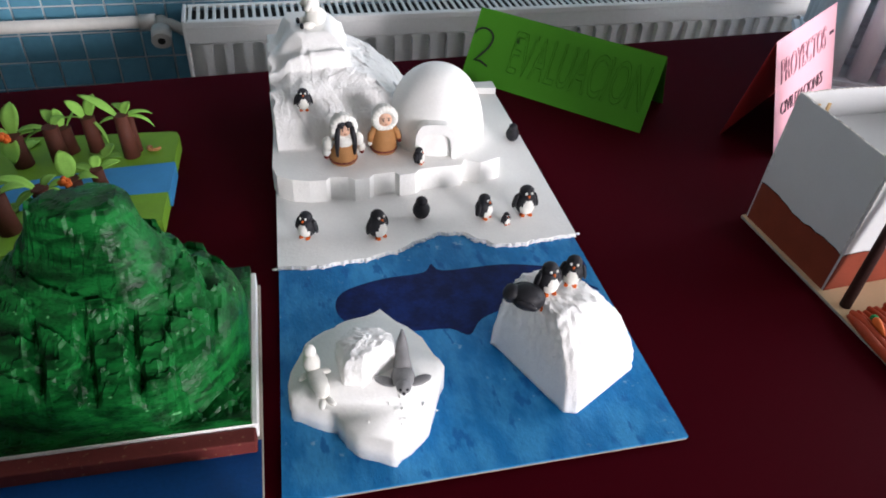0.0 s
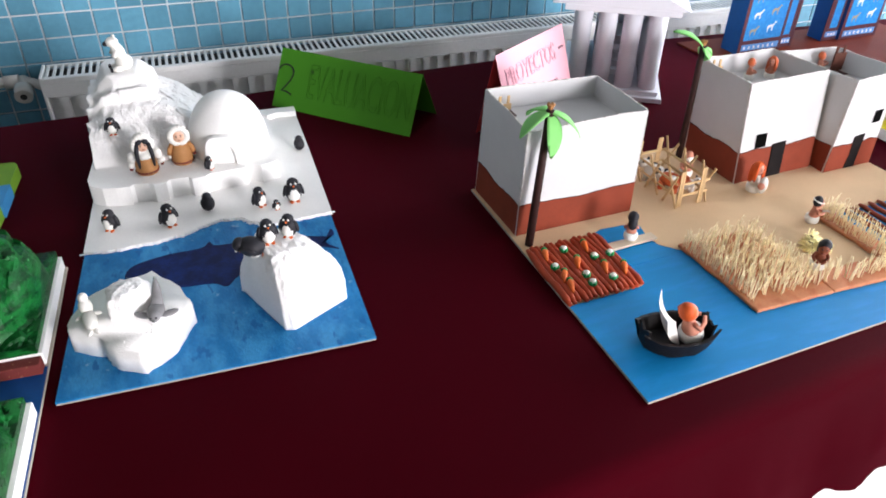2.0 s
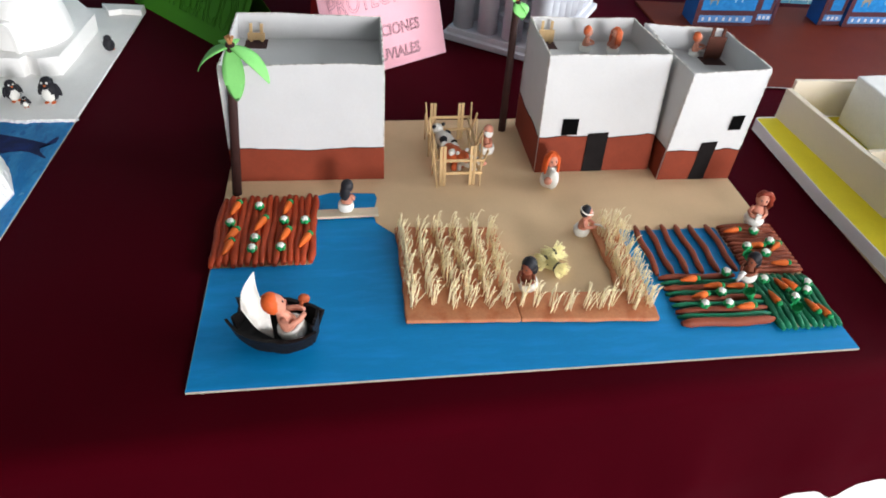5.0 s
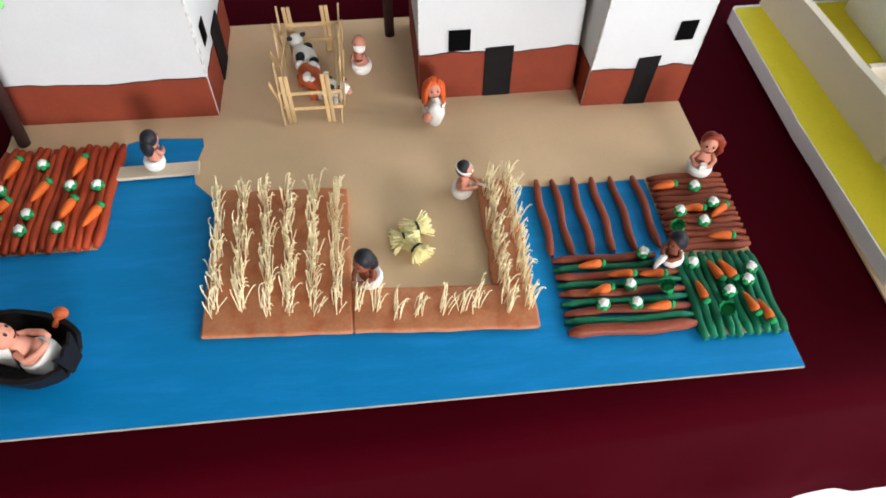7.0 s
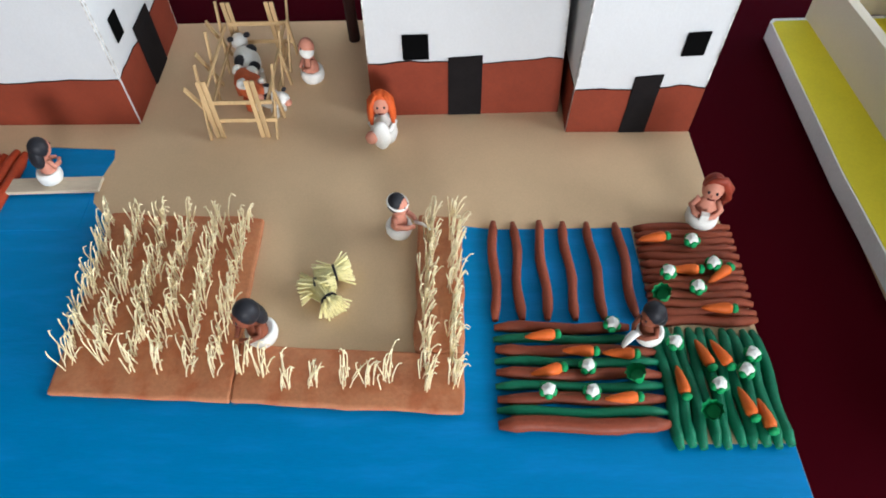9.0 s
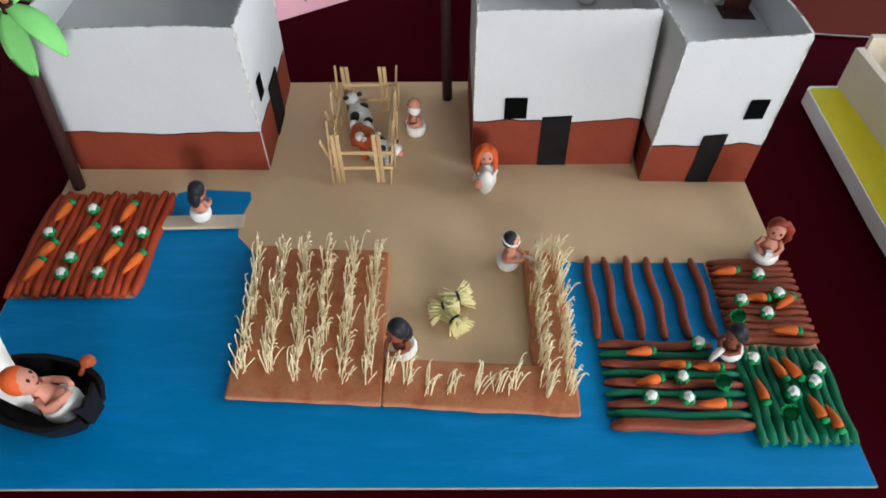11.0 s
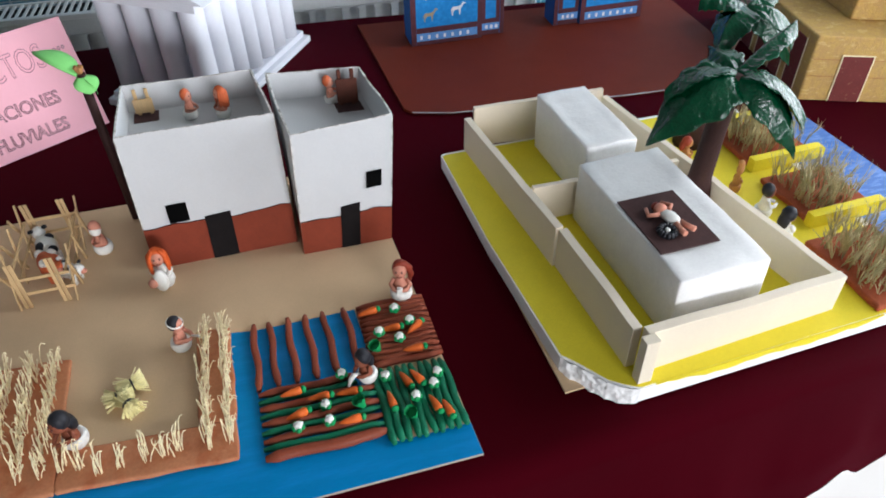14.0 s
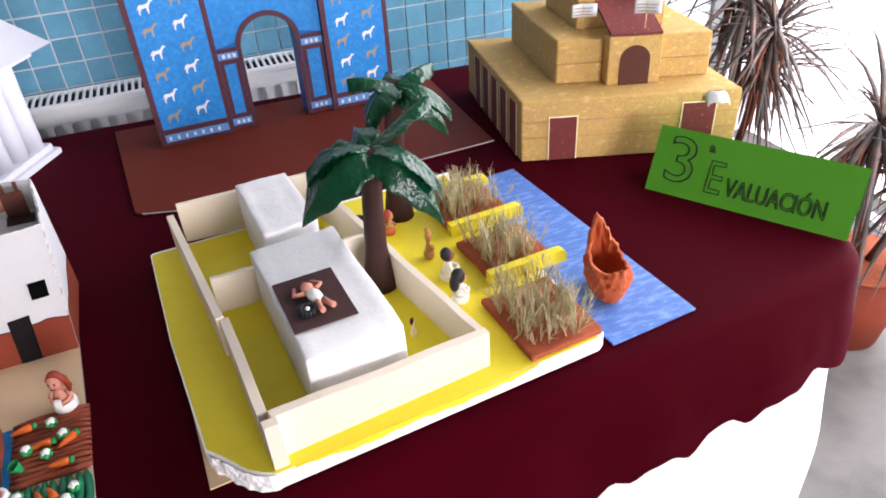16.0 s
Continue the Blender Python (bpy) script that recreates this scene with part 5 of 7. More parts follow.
# ---- fields of clay rolls ----
def roll_field(name, label, rolls, material, m, group="vegetable beds", kinds=None):
    """rolls: (start, end, radius, material index) of each clay roll."""
    t = thing(name, m, label, "vegetable bed", group)
    for k, (a, c, r, mi) in enumerate(rolls):
        o = Build()
        rnd = random.Random(k * 7 + len(rolls))
        a, c = Vector(a), Vector(c)
        n = 10
        side = (c - a).cross(Vector((0, 0, 1))).normalized()
        ph = rnd.uniform(0, 6)
        pts = [a.lerp(c, i / n) + side * 0.0016 * math.sin(ph + i * 0.9) + Vector((0, 0, 0.0004 * math.sin(i + ph))) for i in range(n + 1)]
        rr = [r * (0.55 if i in (0, n) else 1.0) * rnd.uniform(0.9, 1.08) for i in range(n + 1)]
        o.tube(pts, rr, n=9)
        part("clay_roll", o, material[mi], t)
    return t


R, G = ROLL, ROLL_GREEN
rolls = []
for k in range(15):
    x = 0.0105 + 0.0112 * k
    rolls.append(((x - 0.002, 0.232 + 0.002 * (k % 3), 0.0045), (x + 0.0055, 0.412 + 0.003 * ((k * 5) % 3 - 1), 0.0045), 0.0074 if k % 2 else 0.0068, 0))
roll_field("vegetable_bed", "bed of orange-brown clay rolls with carrots and cauliflowers", rolls, [ROLL_BRIGHT], pose(0, 0, TOPZ))
rolls = [((x0 - 0.007, 0.168, 0.004), (x1 - 0.003, y1, 0.004), 0.0052, 0) for x0, x1, y1 in
         ((0.745, 0.741, 0.294), (0.769, 0.765, 0.293), (0.797, 0.791, 0.294), (0.825, 0.818, 0.292), (0.853, 0.845, 0.291), (0.884, 0.877, 0.290))]
roll_field("irrigation_bed", "row of brown clay ridges with blue water between them", rolls, [R], pose(0, 0, TOPZ))
rolls = []
for k, mi in enumerate((0, 1, 0, 1, 0, 1, 0, 1, 0)):
    y = 0.160 - 0.0127 * k
    rolls.append(((0.735 - 0.0012 * (k % 2), y, 0.004), ((0.868 if k < 2 else 0.890), y - 0.003, 0.004), (0.0060 if k < 8 else 0.0076) if mi == 0 else 0.0050, mi))
roll_field("vegetable_bed", "bed of brown and green clay rolls with carrots", rolls, [R, G], pose(0, 0, TOPZ))
rolls = [((0.892, 0.166 + 0.0098 * k, 0.0035), (0.996, 0.164 + 0.0098 * k, 0.0035), 0.0056, 0) for k in range(13)]
roll_field("vegetable_bed", "bed of thin brown clay rolls with carrots and cauliflowers", rolls, [R], pose(0, 0, TOPZ))
rolls = [((0.896 + 0.0106 * k, 0.034 + 0.002 * (k % 2), 0.0035), (0.893 + 0.0106 * k, 0.158 - 0.0005 * k, 0.0035), 0.0058, 0) for k in range(10)]
roll_field("vegetable_bed", "bed of dark green clay rolls with carrots and cauliflowers", rolls, [G], pose(0, 0, TOPZ))


def carrot(m, label="orange clay carrot with a green top lying on the bed"):
    m = m @ Matrix.Scale(0.95, 4)
    t = thing("carrot", m, label, "carrot", "clay vegetables")
    o = Build()
    o.tube([(-0.015, 0, 0), (-0.008, 0, 0.0005), (0.004, 0, 0.001), (0.012, 0, 0.001), (0.0155, 0, 0.001)], [0.0012, 0.0036, 0.0056, 0.0062, 0.0045], n=10)
    part("root", o, ORANGE, t)
    o = Build()
    o.ball((0.0185, 0, 0.0015), (0.0042, 0.0058, 0.0046), u=8, v=6)
    part("leaf_top", o, LEAF_CLAY, t, "green clay leaf top")
    return t


def cauliflower(m):
    m = m @ Matrix.Scale(0.84, 4)
    t = thing("cauliflower", m, "white clay cauliflower in green clay leaves", "cauliflower", "clay vegetables")
    o = Build()
    o.cone((0, 0, -0.006), 0.0048, 0.0088, 0.011, n=10)
    for k in range(5):
        a = k * 1.2566
        o.ball((0.0075 * math.cos(a), 0.0075 * math.sin(a), 0.003), (0.0032, 0.005, 0.0055), 0, (0, 0, math.degrees(a)), 7, 5)
    part("leaves", o, LEAF_CLAY, t, "green clay leaves")
    o = Build()
    for v in o.ball((0, 0, 0.0055), (0.0078, 0.0078, 0.0062), u=14, v=10):
        v.co += (v.co - Vector((0, 0, 0.0055))) * 0.22 * math.sin(v.co.x * 900) * math.sin(v.co.y * 900 + 1.0)
    part("curd", o, CREAM_CLAY, t, "knobbly white curd")
    return t


def lettuce(m):
    m = m @ Matrix.Scale(0.78, 4)
    b = Build()

    def cup(u, v):
        a = 6.28319 * u
        r = 0.005 + 0.007 * v + 0.0012 * math.sin(a * 9) * v * v
        return Vector((r * math.cos(a), r * math.sin(a), -0.006 + 0.020 * v))
    b.grid(cup, 30, 5)
    b.cone((0, 0, -0.006), 0.004, 0.008, 0.012, n=10)
    return single("lettuce", b, LEAF_CLAY, m, "ruffled green clay lettuce on the bed", "lettuce", "clay vegetables")


VEG = TOPZ + 0.0125
for x, y, a in ((0.035, 0.369, 70), (0.123, 0.366, 72), (0.080, 0.326, 62), (0.121, 0.293, 66), (0.155, 0.279, 62), (0.031, 0.268, 70), (0.034, 0.298, 60)):
    carrot(pose(x, y, VEG, 0, 0, a) @ Matrix.Scale(1.16, 4))
for x, y, a in ((0.906, 0.262, 8), (0.932, 0.221, -2), (0.966, 0.213, 35), (0.955, 0.174, -4), (0.778, 0.145, 4), (0.813, 0.128, -3), (0.851, 0.125, -4), (0.781, 0.107, 12), (0.847, 0.079, 2)):
    carrot(pose(x, y, VEG, 0, 0, a))
for x, y, a in ((0.931, 0.125, -72), (0.947, 0.125, -66), (0.905, 0.097, -84), (0.959, 0.075, -76), (0.973, 0.063, -80)):
    carrot(pose(x, y, VEG, 0, 0, a))
for x, y in ((0.077, 0.373), (0.121, 0.332), (0.156, 0.330), (0.032, 0.330), (0.075, 0.288), (0.072, 0.262), (0.118, 0.263)):
    cauliflower(pose(x, y, VEG + 0.001, 0, 0, x * 900))
for x, y in ((0.947, 0.256), (0.915, 0.216), (0.963, 0.226), (0.941, 0.197), (0.849, 0.155), (0.906, 0.134), (0.976, 0.121), (0.966, 0.104), (0.938, 0.090), (0.820, 0.110), (0.781, 0.086), (0.821, 0.084)):
    cauliflower(pose(x, y, VEG + 0.001, 0, 0, x * 900))
for x, y in ((0.906, 0.188), (0.928, 0.064), (0.866, 0.099)):
    lettuce(pose(x, y, VEG + 0.001, 25, 0, x * 700))

# ---- wheat field: slabs of terracotta clay with string stalks ----
wheat = thing("wheat_field", pose(0, 0, TOPZ), "wheat field of string stalks on terracotta clay slabs", "wheat field")
SLAB = 0.0072
for x0, y0, x1, y1 in ((0.309, 0.0925, 0.484, 0.314), (0.4842, 0.0925, 0.704, 0.154), (0.656, 0.1542, 0.705, 0.326)):
    o = Build()
    o.box((x0, y0, 0), (x1, y1, SLAB), 0, 0.0028)
    bmesh.ops.subdivide_edges(o.bm, edges=[e for e in o.bm.edges if e.calc_length() > 0.03], cuts=9, use_grid_fill=True)
    for v in o.bm.verts:
        v.co.y -= 0.06 * (v.co.x - 0.305)
        v.co += Vector((noise.noise(v.co * 35), noise.noise(v.co * 35 + Vector((5, 0, 0))), 0.4 * noise.noise(v.co * 40) * (v.co.z > 0.004))) * 0.003
    part("clay_slab", o, TERRA, wheat)
rnd = random.Random(11)


def clump(o, x, y, count, tall, sway=0.0055):
    """A tuft of string ends, each with a hooked tip."""
    for _ in range(count):
        bx, by = x + rnd.uniform(-0.0050, 0.0050), y + rnd.uniform(-0.0075, 0.0075)
        h = tall * rnd.uniform(0.48, 0.98)
        dx, dy = rnd.gauss(0.0050, sway * 0.75), rnd.gauss(0.004, sway * 0.8)
        q = rnd.gauss(0.3, 1.3)
        hook = rnd.uniform(0.001, 0.0065)
        tx, ty = bx + dx + hook * math.cos(q), by + dy + hook * math.sin(q)
        o.tube([(bx, by, SLAB - 0.002), (bx + dx * 0.3, by + dy * 0.3, SLAB + h * 0.4), (bx + dx * 0.8, by + dy * 0.8, SLAB + h * 0.84),
                (bx + dx + 0.4 * hook * math.cos(q), by + dy + 0.4 * hook * math.sin(q), SLAB + h), (tx, ty, SLAB + h + rnd.uniform(-0.005, 0.002))],
               [0.00068, 0.00068, 0.00068, 0.00068, 0.0005], 0, 5)


for x0, x1 in ((0.322, 0.314), (0.352, 0.345), (0.383, 0.377), (0.409, 0.405), (0.438, 0.437), (0.467, 0.466)):
    o = Build()
    for k in range(15):
        t = k / 14
        clump(o, x0 + (x1 - x0) * t + rnd.uniform(-0.004, 0.004), 0.123 - 0.06 * (x0 - 0.305) + 0.176 * t, 6, 0.043)
    tagged(part("wheat_row", o, STRAW, wheat, "row of pale string stalks"), kind="stuff")
for x0, x1 in ((0.665, 0.667), (0.692, 0.695)):
    o = Build()
    for k in range(15):
        t = k / 14
        clump(o, x0 + (x1 - x0) * t + rnd.uniform(-0.003, 0.003), 0.094 + 0.196 * t, 7, 0.045)
    tagged(part("wheat_row", o, STRAW, wheat, "row of pale string stalks"), kind="stuff")
for x, y in ((0.491, 0.117), (0.513, 0.108), (0.537, 0.102), (0.561, 0.102), (0.593, 0.101), (0.614, 0.101), (0.631, 0.100)):
    o = Build()
    clump(o, x, y - 0.002, 9, 0.048)
    part("wheat_tuft", o, STRAW, wheat)

for x, y, a in ((0.566, 0.224, 200), (0.557, 0.209, 8), (0.565, 0.196, 125)):
    t = thing("wheat_sheaf", pose(x, y, TOPZ + 0.009, 0, 0, a), "yellow string sheaf tied with black thread", "sheaf", "sheaves on the threshing floor")
    o = Build()
    for k in range(110):
        r, q = rnd.uniform(0, 0.0105), rnd.uniform(0, 6.283)
        y1, z1 = r * math.cos(q), r * math.sin(q)
        sp = rnd.uniform(1.2, 2.0)
        o.tube([(-0.019 + rnd.uniform(-.004, .003), y1 * sp, max(-0.008, z1 * sp)), (-0.005, y1 * 0.75, z1 * 0.75), (0.013 + rnd.uniform(-.003, .004), y1 * sp * 0.9, max(-0.008, z1 * sp * 0.9))], 0.0010, 0, 4)
    part("sheaf_body", o, STRAW_YELLOW, t)
    o = Build()
    o.tube([(-0.006, 0, 0), (-0.0035, 0, 0)], [0.0092, 0.0092], n=12)
    part("binding_thread", o, HAIR_BLACK, t, "black thread")

# ---- the walled-house board ----
EST = pose(1.22, 0.012, 0.001, 0, 0, 2.6)      # front corner of the foam base; x along its front edge, y to the back
BASE = 0.030
estate = thing("walled_house_board", EST, "yellow painted foam board with a walled courtyard house", "diorama")
o = Build()
o.prism([(-0.082, 0.041), (0.45, 0.041), (0.45, 0.60), (-0.062, 0.60)], 0, 0.003)
part("backing_board", o, SAND, estate, "brown hardboard backing sheet")
TEAR = [(-0.074, 0.080), (-0.058, 0.058), (-0.044, 0.036), (-0.034, 0.020), (-0.018, 0.006), (0.002, -0.005)]
base_pts = [(0.002, -0.005), (0.26, -0.004), (0.515, -0.003), (0.527, 0.004), (0.560, 0.59), (-0.064, 0.612), (-0.070, 0.606), (-0.078, 0.336)] + TEAR[:-1]
o = Build()
o.prism(base_pts, 0.0032, BASE)
part("foam_base", o, FOAM, estate, "thick white foam base")
o = Build()
o.prism([(0.004, -0.002), (0.26, -0.0015), (0.513, -0.0005), (0.545, 0.582), (-0.062, 0.606), (-0.068, 0.602), (-0.0762, 0.336)] + [(x + 0.003, y + 0.004) for x, y in TEAR[:-1]], BASE, BASE + 0.0006)
part("yellow_ground", o, YELLOW, estate, "bright yellow painted ground")
o = Build()
run = [(0.026 + 0.374 * k / 24, 0.0200 + 0.0022 * math.sin(k * 0.7) + 0.0016 * math.sin(k * 2.3) + 0.009 * max(0.0, 1 - k / 5)) for k in range(22)] + [(0.370, 0.0236), (0.386, 0.0268), (0.400, BASE - 0.0002)]
o.prism(run + [(0.401, BASE + 0.0005), (0.026, BASE + 0.0005)], 0, 0.0030, 0, m=pose(0, -0.0022, 0, 90))
part("painted_edge", o, YELLOW, estate, "yellow paint run over the front edge")
rnd = random.Random(21)
o = Build()


def torn_face(u, v):
    """The broken foam face: bead-rough, leaning out at its foot."""
    k = min(len(TEAR) - 2, int(u * (len(TEAR) - 1)))
    f = u * (len(TEAR) - 1) - k
    p = Vector(TEAR[k]).lerp(Vector(TEAR[k + 1]), f)
    q = Vector((p.x, p.y, 0.0005 + (BASE + 0.0004) * v))
    bead = noise.noise(q * 70) + 0.6 * noise.noise(q * 170 + Vector((4, 0, 0)))
    out = Vector((-0.72, -0.69, 0)) * (0.0022 + 0.0024 * bead + 0.002 * (1 - v))
    return q + out * min(1.0, 12 * u, 12 * (1 - u)) + Vector((0, 0, 0.0012 * bead * (0 < v < 1)))


o.grid(torn_face, 120, 24)
part("torn_corner", o, FOAM, estate, "broken corner showing white foam beads")

# yard walls of cream board
WH = 0.078


def yard_wall(a, c, thick=0.010, h=WH, z=BASE, fall=0.0):
    a, c = Vector((*a, 0)), Vector((*c, 0))
    d = (c - a)
    m = Matrix.Translation((a.x, a.y, z)) @ Matrix.Rotation(math.atan2(d.y, d.x), 4, "Z")
    o = Build()
    n = 14
    o.box((0, -thick / 2, 0.0002), (d.length, thick / 2, h), 0, 0.0008)
    bmesh.ops.subdivide_edges(o.bm, edges=[e for e in o.bm.edges if (e.verts[0].co - e.verts[1].co).length > 0.9 * d.length - 0.01], cuts=n)
    for v in o.bm.verts:
        if v.co.z > h * 0.5:
            v.co.z += 0.0022 * noise.noise(Vector((v.co.x * 14, a.x * 50, a.y * 50)))
            v.co.y += 0.0018 * noise.noise(Vector((v.co.x * 9, 7, a.x * 40)))
            v.co.z -= fall * v.co.x / d.length
    ob = part("yard_wall", o, FOAMBOARD, walls)
    ob.matrix_basis = m
    return ob


walls = thing("courtyard_walls", EST, "cream foamboard courtyard walls on the yellow board", "model wall")
yard_wall((0.0075, 0.0345), (0.006, 0.252), 0.014, WH - 0.001, fall=0.004)
yard_wall((0.001, 0.2525), (-0.0150, 0.612), 0.013, WH - 0.002, fall=0.006)
yard_wall((0.0148, 0.0262), (0.338, 0.0368), 0.0145, WH, fall=0.013)
yard_wall((0.3300, 0.0445), (0.258, 0.588), 0.012, WH - 0.013, fall=-0.010)
yard_wall((0.001, 0.620), (0.256, 0.5945), 0.010, WH + 0.005, fall=-0.005)
yard_wall((0.0090, 0.368), (0.274, 0.358), 0.009, WH - 0.008)
o = Build()
o.box((0.001, 0.0025, BASE + 0.0008), (0.0215, 0.0180, BASE + WH + 0.0015), 0, 0.0008)
part("corner_strip", o, FOAMBOARD, walls, "cream strip folded round the corner")


def plaster_block(x0, y0, x1, y1, h, label):
    o = Build()
    o.box((x0, y0, 0), (x1, y1, h), 0, 0.0035)
    bmesh.ops.subdivide_edges(o.bm, edges=o.bm.edges[:], cuts=7, use_grid_fill=True)
    for v in o.bm.verts:
        if v.co.z > 0.002:
            v.co += noise.noise_vector(v.co * 22) * 0.0024
            rim = min(v.co.x - x0, x1 - v.co.x, v.co.y - y0, y1 - v.co.y)
            if v.co.z > h - 0.006 and rim < 0.012:
                v.co.z += 0.0022 * (1 + noise.noise(v.co * 45))
    for f in o.bm.faces:
        f.smooth = True
    for e in o.bm.edges:
        e.smooth = e.calc_face_angle(0.0) < 0.9
    return single("house_block", o, GYPSUM, EST @ pose(0, 0, BASE + 0.0008), label, "model house", "plaster house blocks")


plaster_block(0.079, 0.060, 0.222, 0.352, 0.108, "rough white plaster house block with a rug on its flat roof")
plaster_block(0.110, 0.386, 0.207, 0.580, 0.108, "smaller rough white plaster house block")
o = Build()
o.box((-0.0465, -0.062, 0), (0.0465, 0.062, 0.0022), 0, 0.0008)
single("rug", o, RUG, EST @ pose(0.130, 0.176, BASE + 0.1115, 0, 0, -1), "dark brown felt rug on the white roof", "rug")
b = Build()
b.ball((0, 0.004, 0.010), (0.014, 0.024, 0.009), 1)
b.ball((0, 0.030, 0.012), (0.013, 0.013, 0.010), 0)
b.ball((0, 0.042, 0.011), (0.010, 0.008, 0.008), 2, u=8, v=6)
for s in (-1, 1):
    b.tube([(s * 0.012, 0.020, 0.010), (s * 0.030, 0.030, 0.008), (s * 0.018, 0.048, 0.008)], [0.005, 0.0045, 0.004], 0, 7)
    b.tube([(s * 0.006, -0.016, 0.009), (s * 0.010, -0.034, 0.008), (s * 0.012, -0.046, 0.009)], [0.0065, 0.0055, 0.006], 0, 7)
single("clay_doll", b, [SKIN, CREAM_CLAY, HAIR_BROWN], EST @ pose(0.132, 0.170, BASE + 0.114, 0, 0, 14) @ Matrix.Scale(0.76, 4), "clay doll lying on the rug on the roof", "clay doll", "dolls on the walled-house board")
o = Build()
for k in range(14):
    a0, a1 = 6.28319 * k / 14, 6.28319 * (k + 1) / 14
    o.tube([(0.011 * math.cos(a0), 0.011 * math.sin(a0), 0), (0.011 * math.cos(a1), 0.011 * math.sin(a1), 0)], 0.0045, 0, 8)
o.cone((0, 0, -0.0035), 0.012, 0.012, 0.004, n=16)
o.ball((0, 0, 0.002), (0.004, 0.004, 0.003), 1, u=8, v=6)
single("clay_bowl", o, [HAIR_BLACK, CREAM_CLAY], EST @ pose(0.113, 0.150, BASE + 0.1185, 6, 0, 0), "black clay bowl with a white middle beside the lying doll", "bowl")


def lacquer_palm(m, h, leaves, label, bend=(0.0, 0.0)):
    t = thing("model_palm", m, label, "model palm", "lacquered palms")
    o = Build()
    pts = [(bend[0] * s * s, bend[1] * s * s, h * s) for s in (0, 0.08, 0.3, 0.6, 0.85, 1.0)]
    o.tube(pts, [0.030, 0.027, 0.019, 0.017, 0.016, 0.015], n=14)
    for v in o.bm.verts:
        v.co += noise.noise_vector(v.co * 60) * 0.0025
    part("trunk", o, BARK, t, "dark brown clay trunk")
    for az, tilt, length, wide, droop in leaves:
        o = Build()

        def leaf(u, v, length=length, tilt=tilt, wide=wide, droop=droop, turn=az):
            s = u * length
            w = wide * (math.sin(math.pi * min(1.0, 0.04 + 0.96 * u ** 0.85)) ** 0.8) * (1.12 - 0.32 * u)
            side = (v - 0.5) * 2
            a = radians(tilt)
            z = s * math.sin(a) - droop * u * u * length
            x = s * math.cos(a) * (1 - 0.18 * droop * u)
            vein = 0.0022 * math.sin(u * 58 - 9 * abs(side)) * abs(side) * (1 - 0.5 * abs(side))
            edge = 0.004 * noise.noise(Vector((u * 6, side * 2, turn))) * abs(side)
            return Vector((x, side * w * (1 + 0.08 * math.sin(u * 23 + turn)), z - 0.014 * abs(side) ** 1.3 * (0.3 + u) + vein + edge + 0.005 * (1 - abs(side)) ** 3))
        top = o.grid(leaf, 40, 12)
        geo = bmesh.ops.extrude_face_region(o.bm, geom=top)
        bmesh.ops.translate(o.bm, verts=[g for g in geo["geom"] if isinstance(g, bmesh.types.BMVert)], vec=(0, 0, -0.0016))
        ob = part("leaf", o, PALM_LEAF, t, "glossy dark green leaf with a rib")
        ob.matrix_basis = pose(bend[0], bend[1], h - 0.004, 0, 0, az) @ pose(0, 0, 0, 26 * math.sin(az * 1.7))
    return t


lacquer_palm(pose(1.480, 0.320, BASE + 0.001), 0.268,
             [(10, 26, 0.140, 0.022, 0.10), (-30, 14, 0.128, 0.034, 0.70), (-66, 6, 0.126, 0.034, 0.95), (-160, 16, 0.140, 0.046, 0.98), (160, 22, 0.122, 0.034, 0.62), (88, 28, 0.10, 0.028, 0.45)],
             "model palm with brown trunk and glossy dark green leaves", (0.008, -0.010))
lacquer_palm(pose(1.592, 0.515, BASE + 0.001), 0.300,
             [(24, 22, 0.108, 0.024, 0.3), (-22, 14, 0.110, 0.028, 0.75), (-62, 4, 0.092, 0.026, 0.9), (-150, 16, 0.104, 0.034, 0.6), (168, 30, 0.096, 0.028, 0.3), (85, 28, 0.08, 0.025, 0.5)],
             "second model palm with glossy dark green leaves", (-0.008, -0.072))

# river strip and grass beds
o = Build()
o.box((-0.085, -0.285, 0), (0.085, 0.285, 0.0045), 0, 0.0008)
single("river_strip", o, RIVER, pose(1.832, 0.322, 0.001, 0, 0, 3.0), "board strip painted with streaked blue water", "painted board")

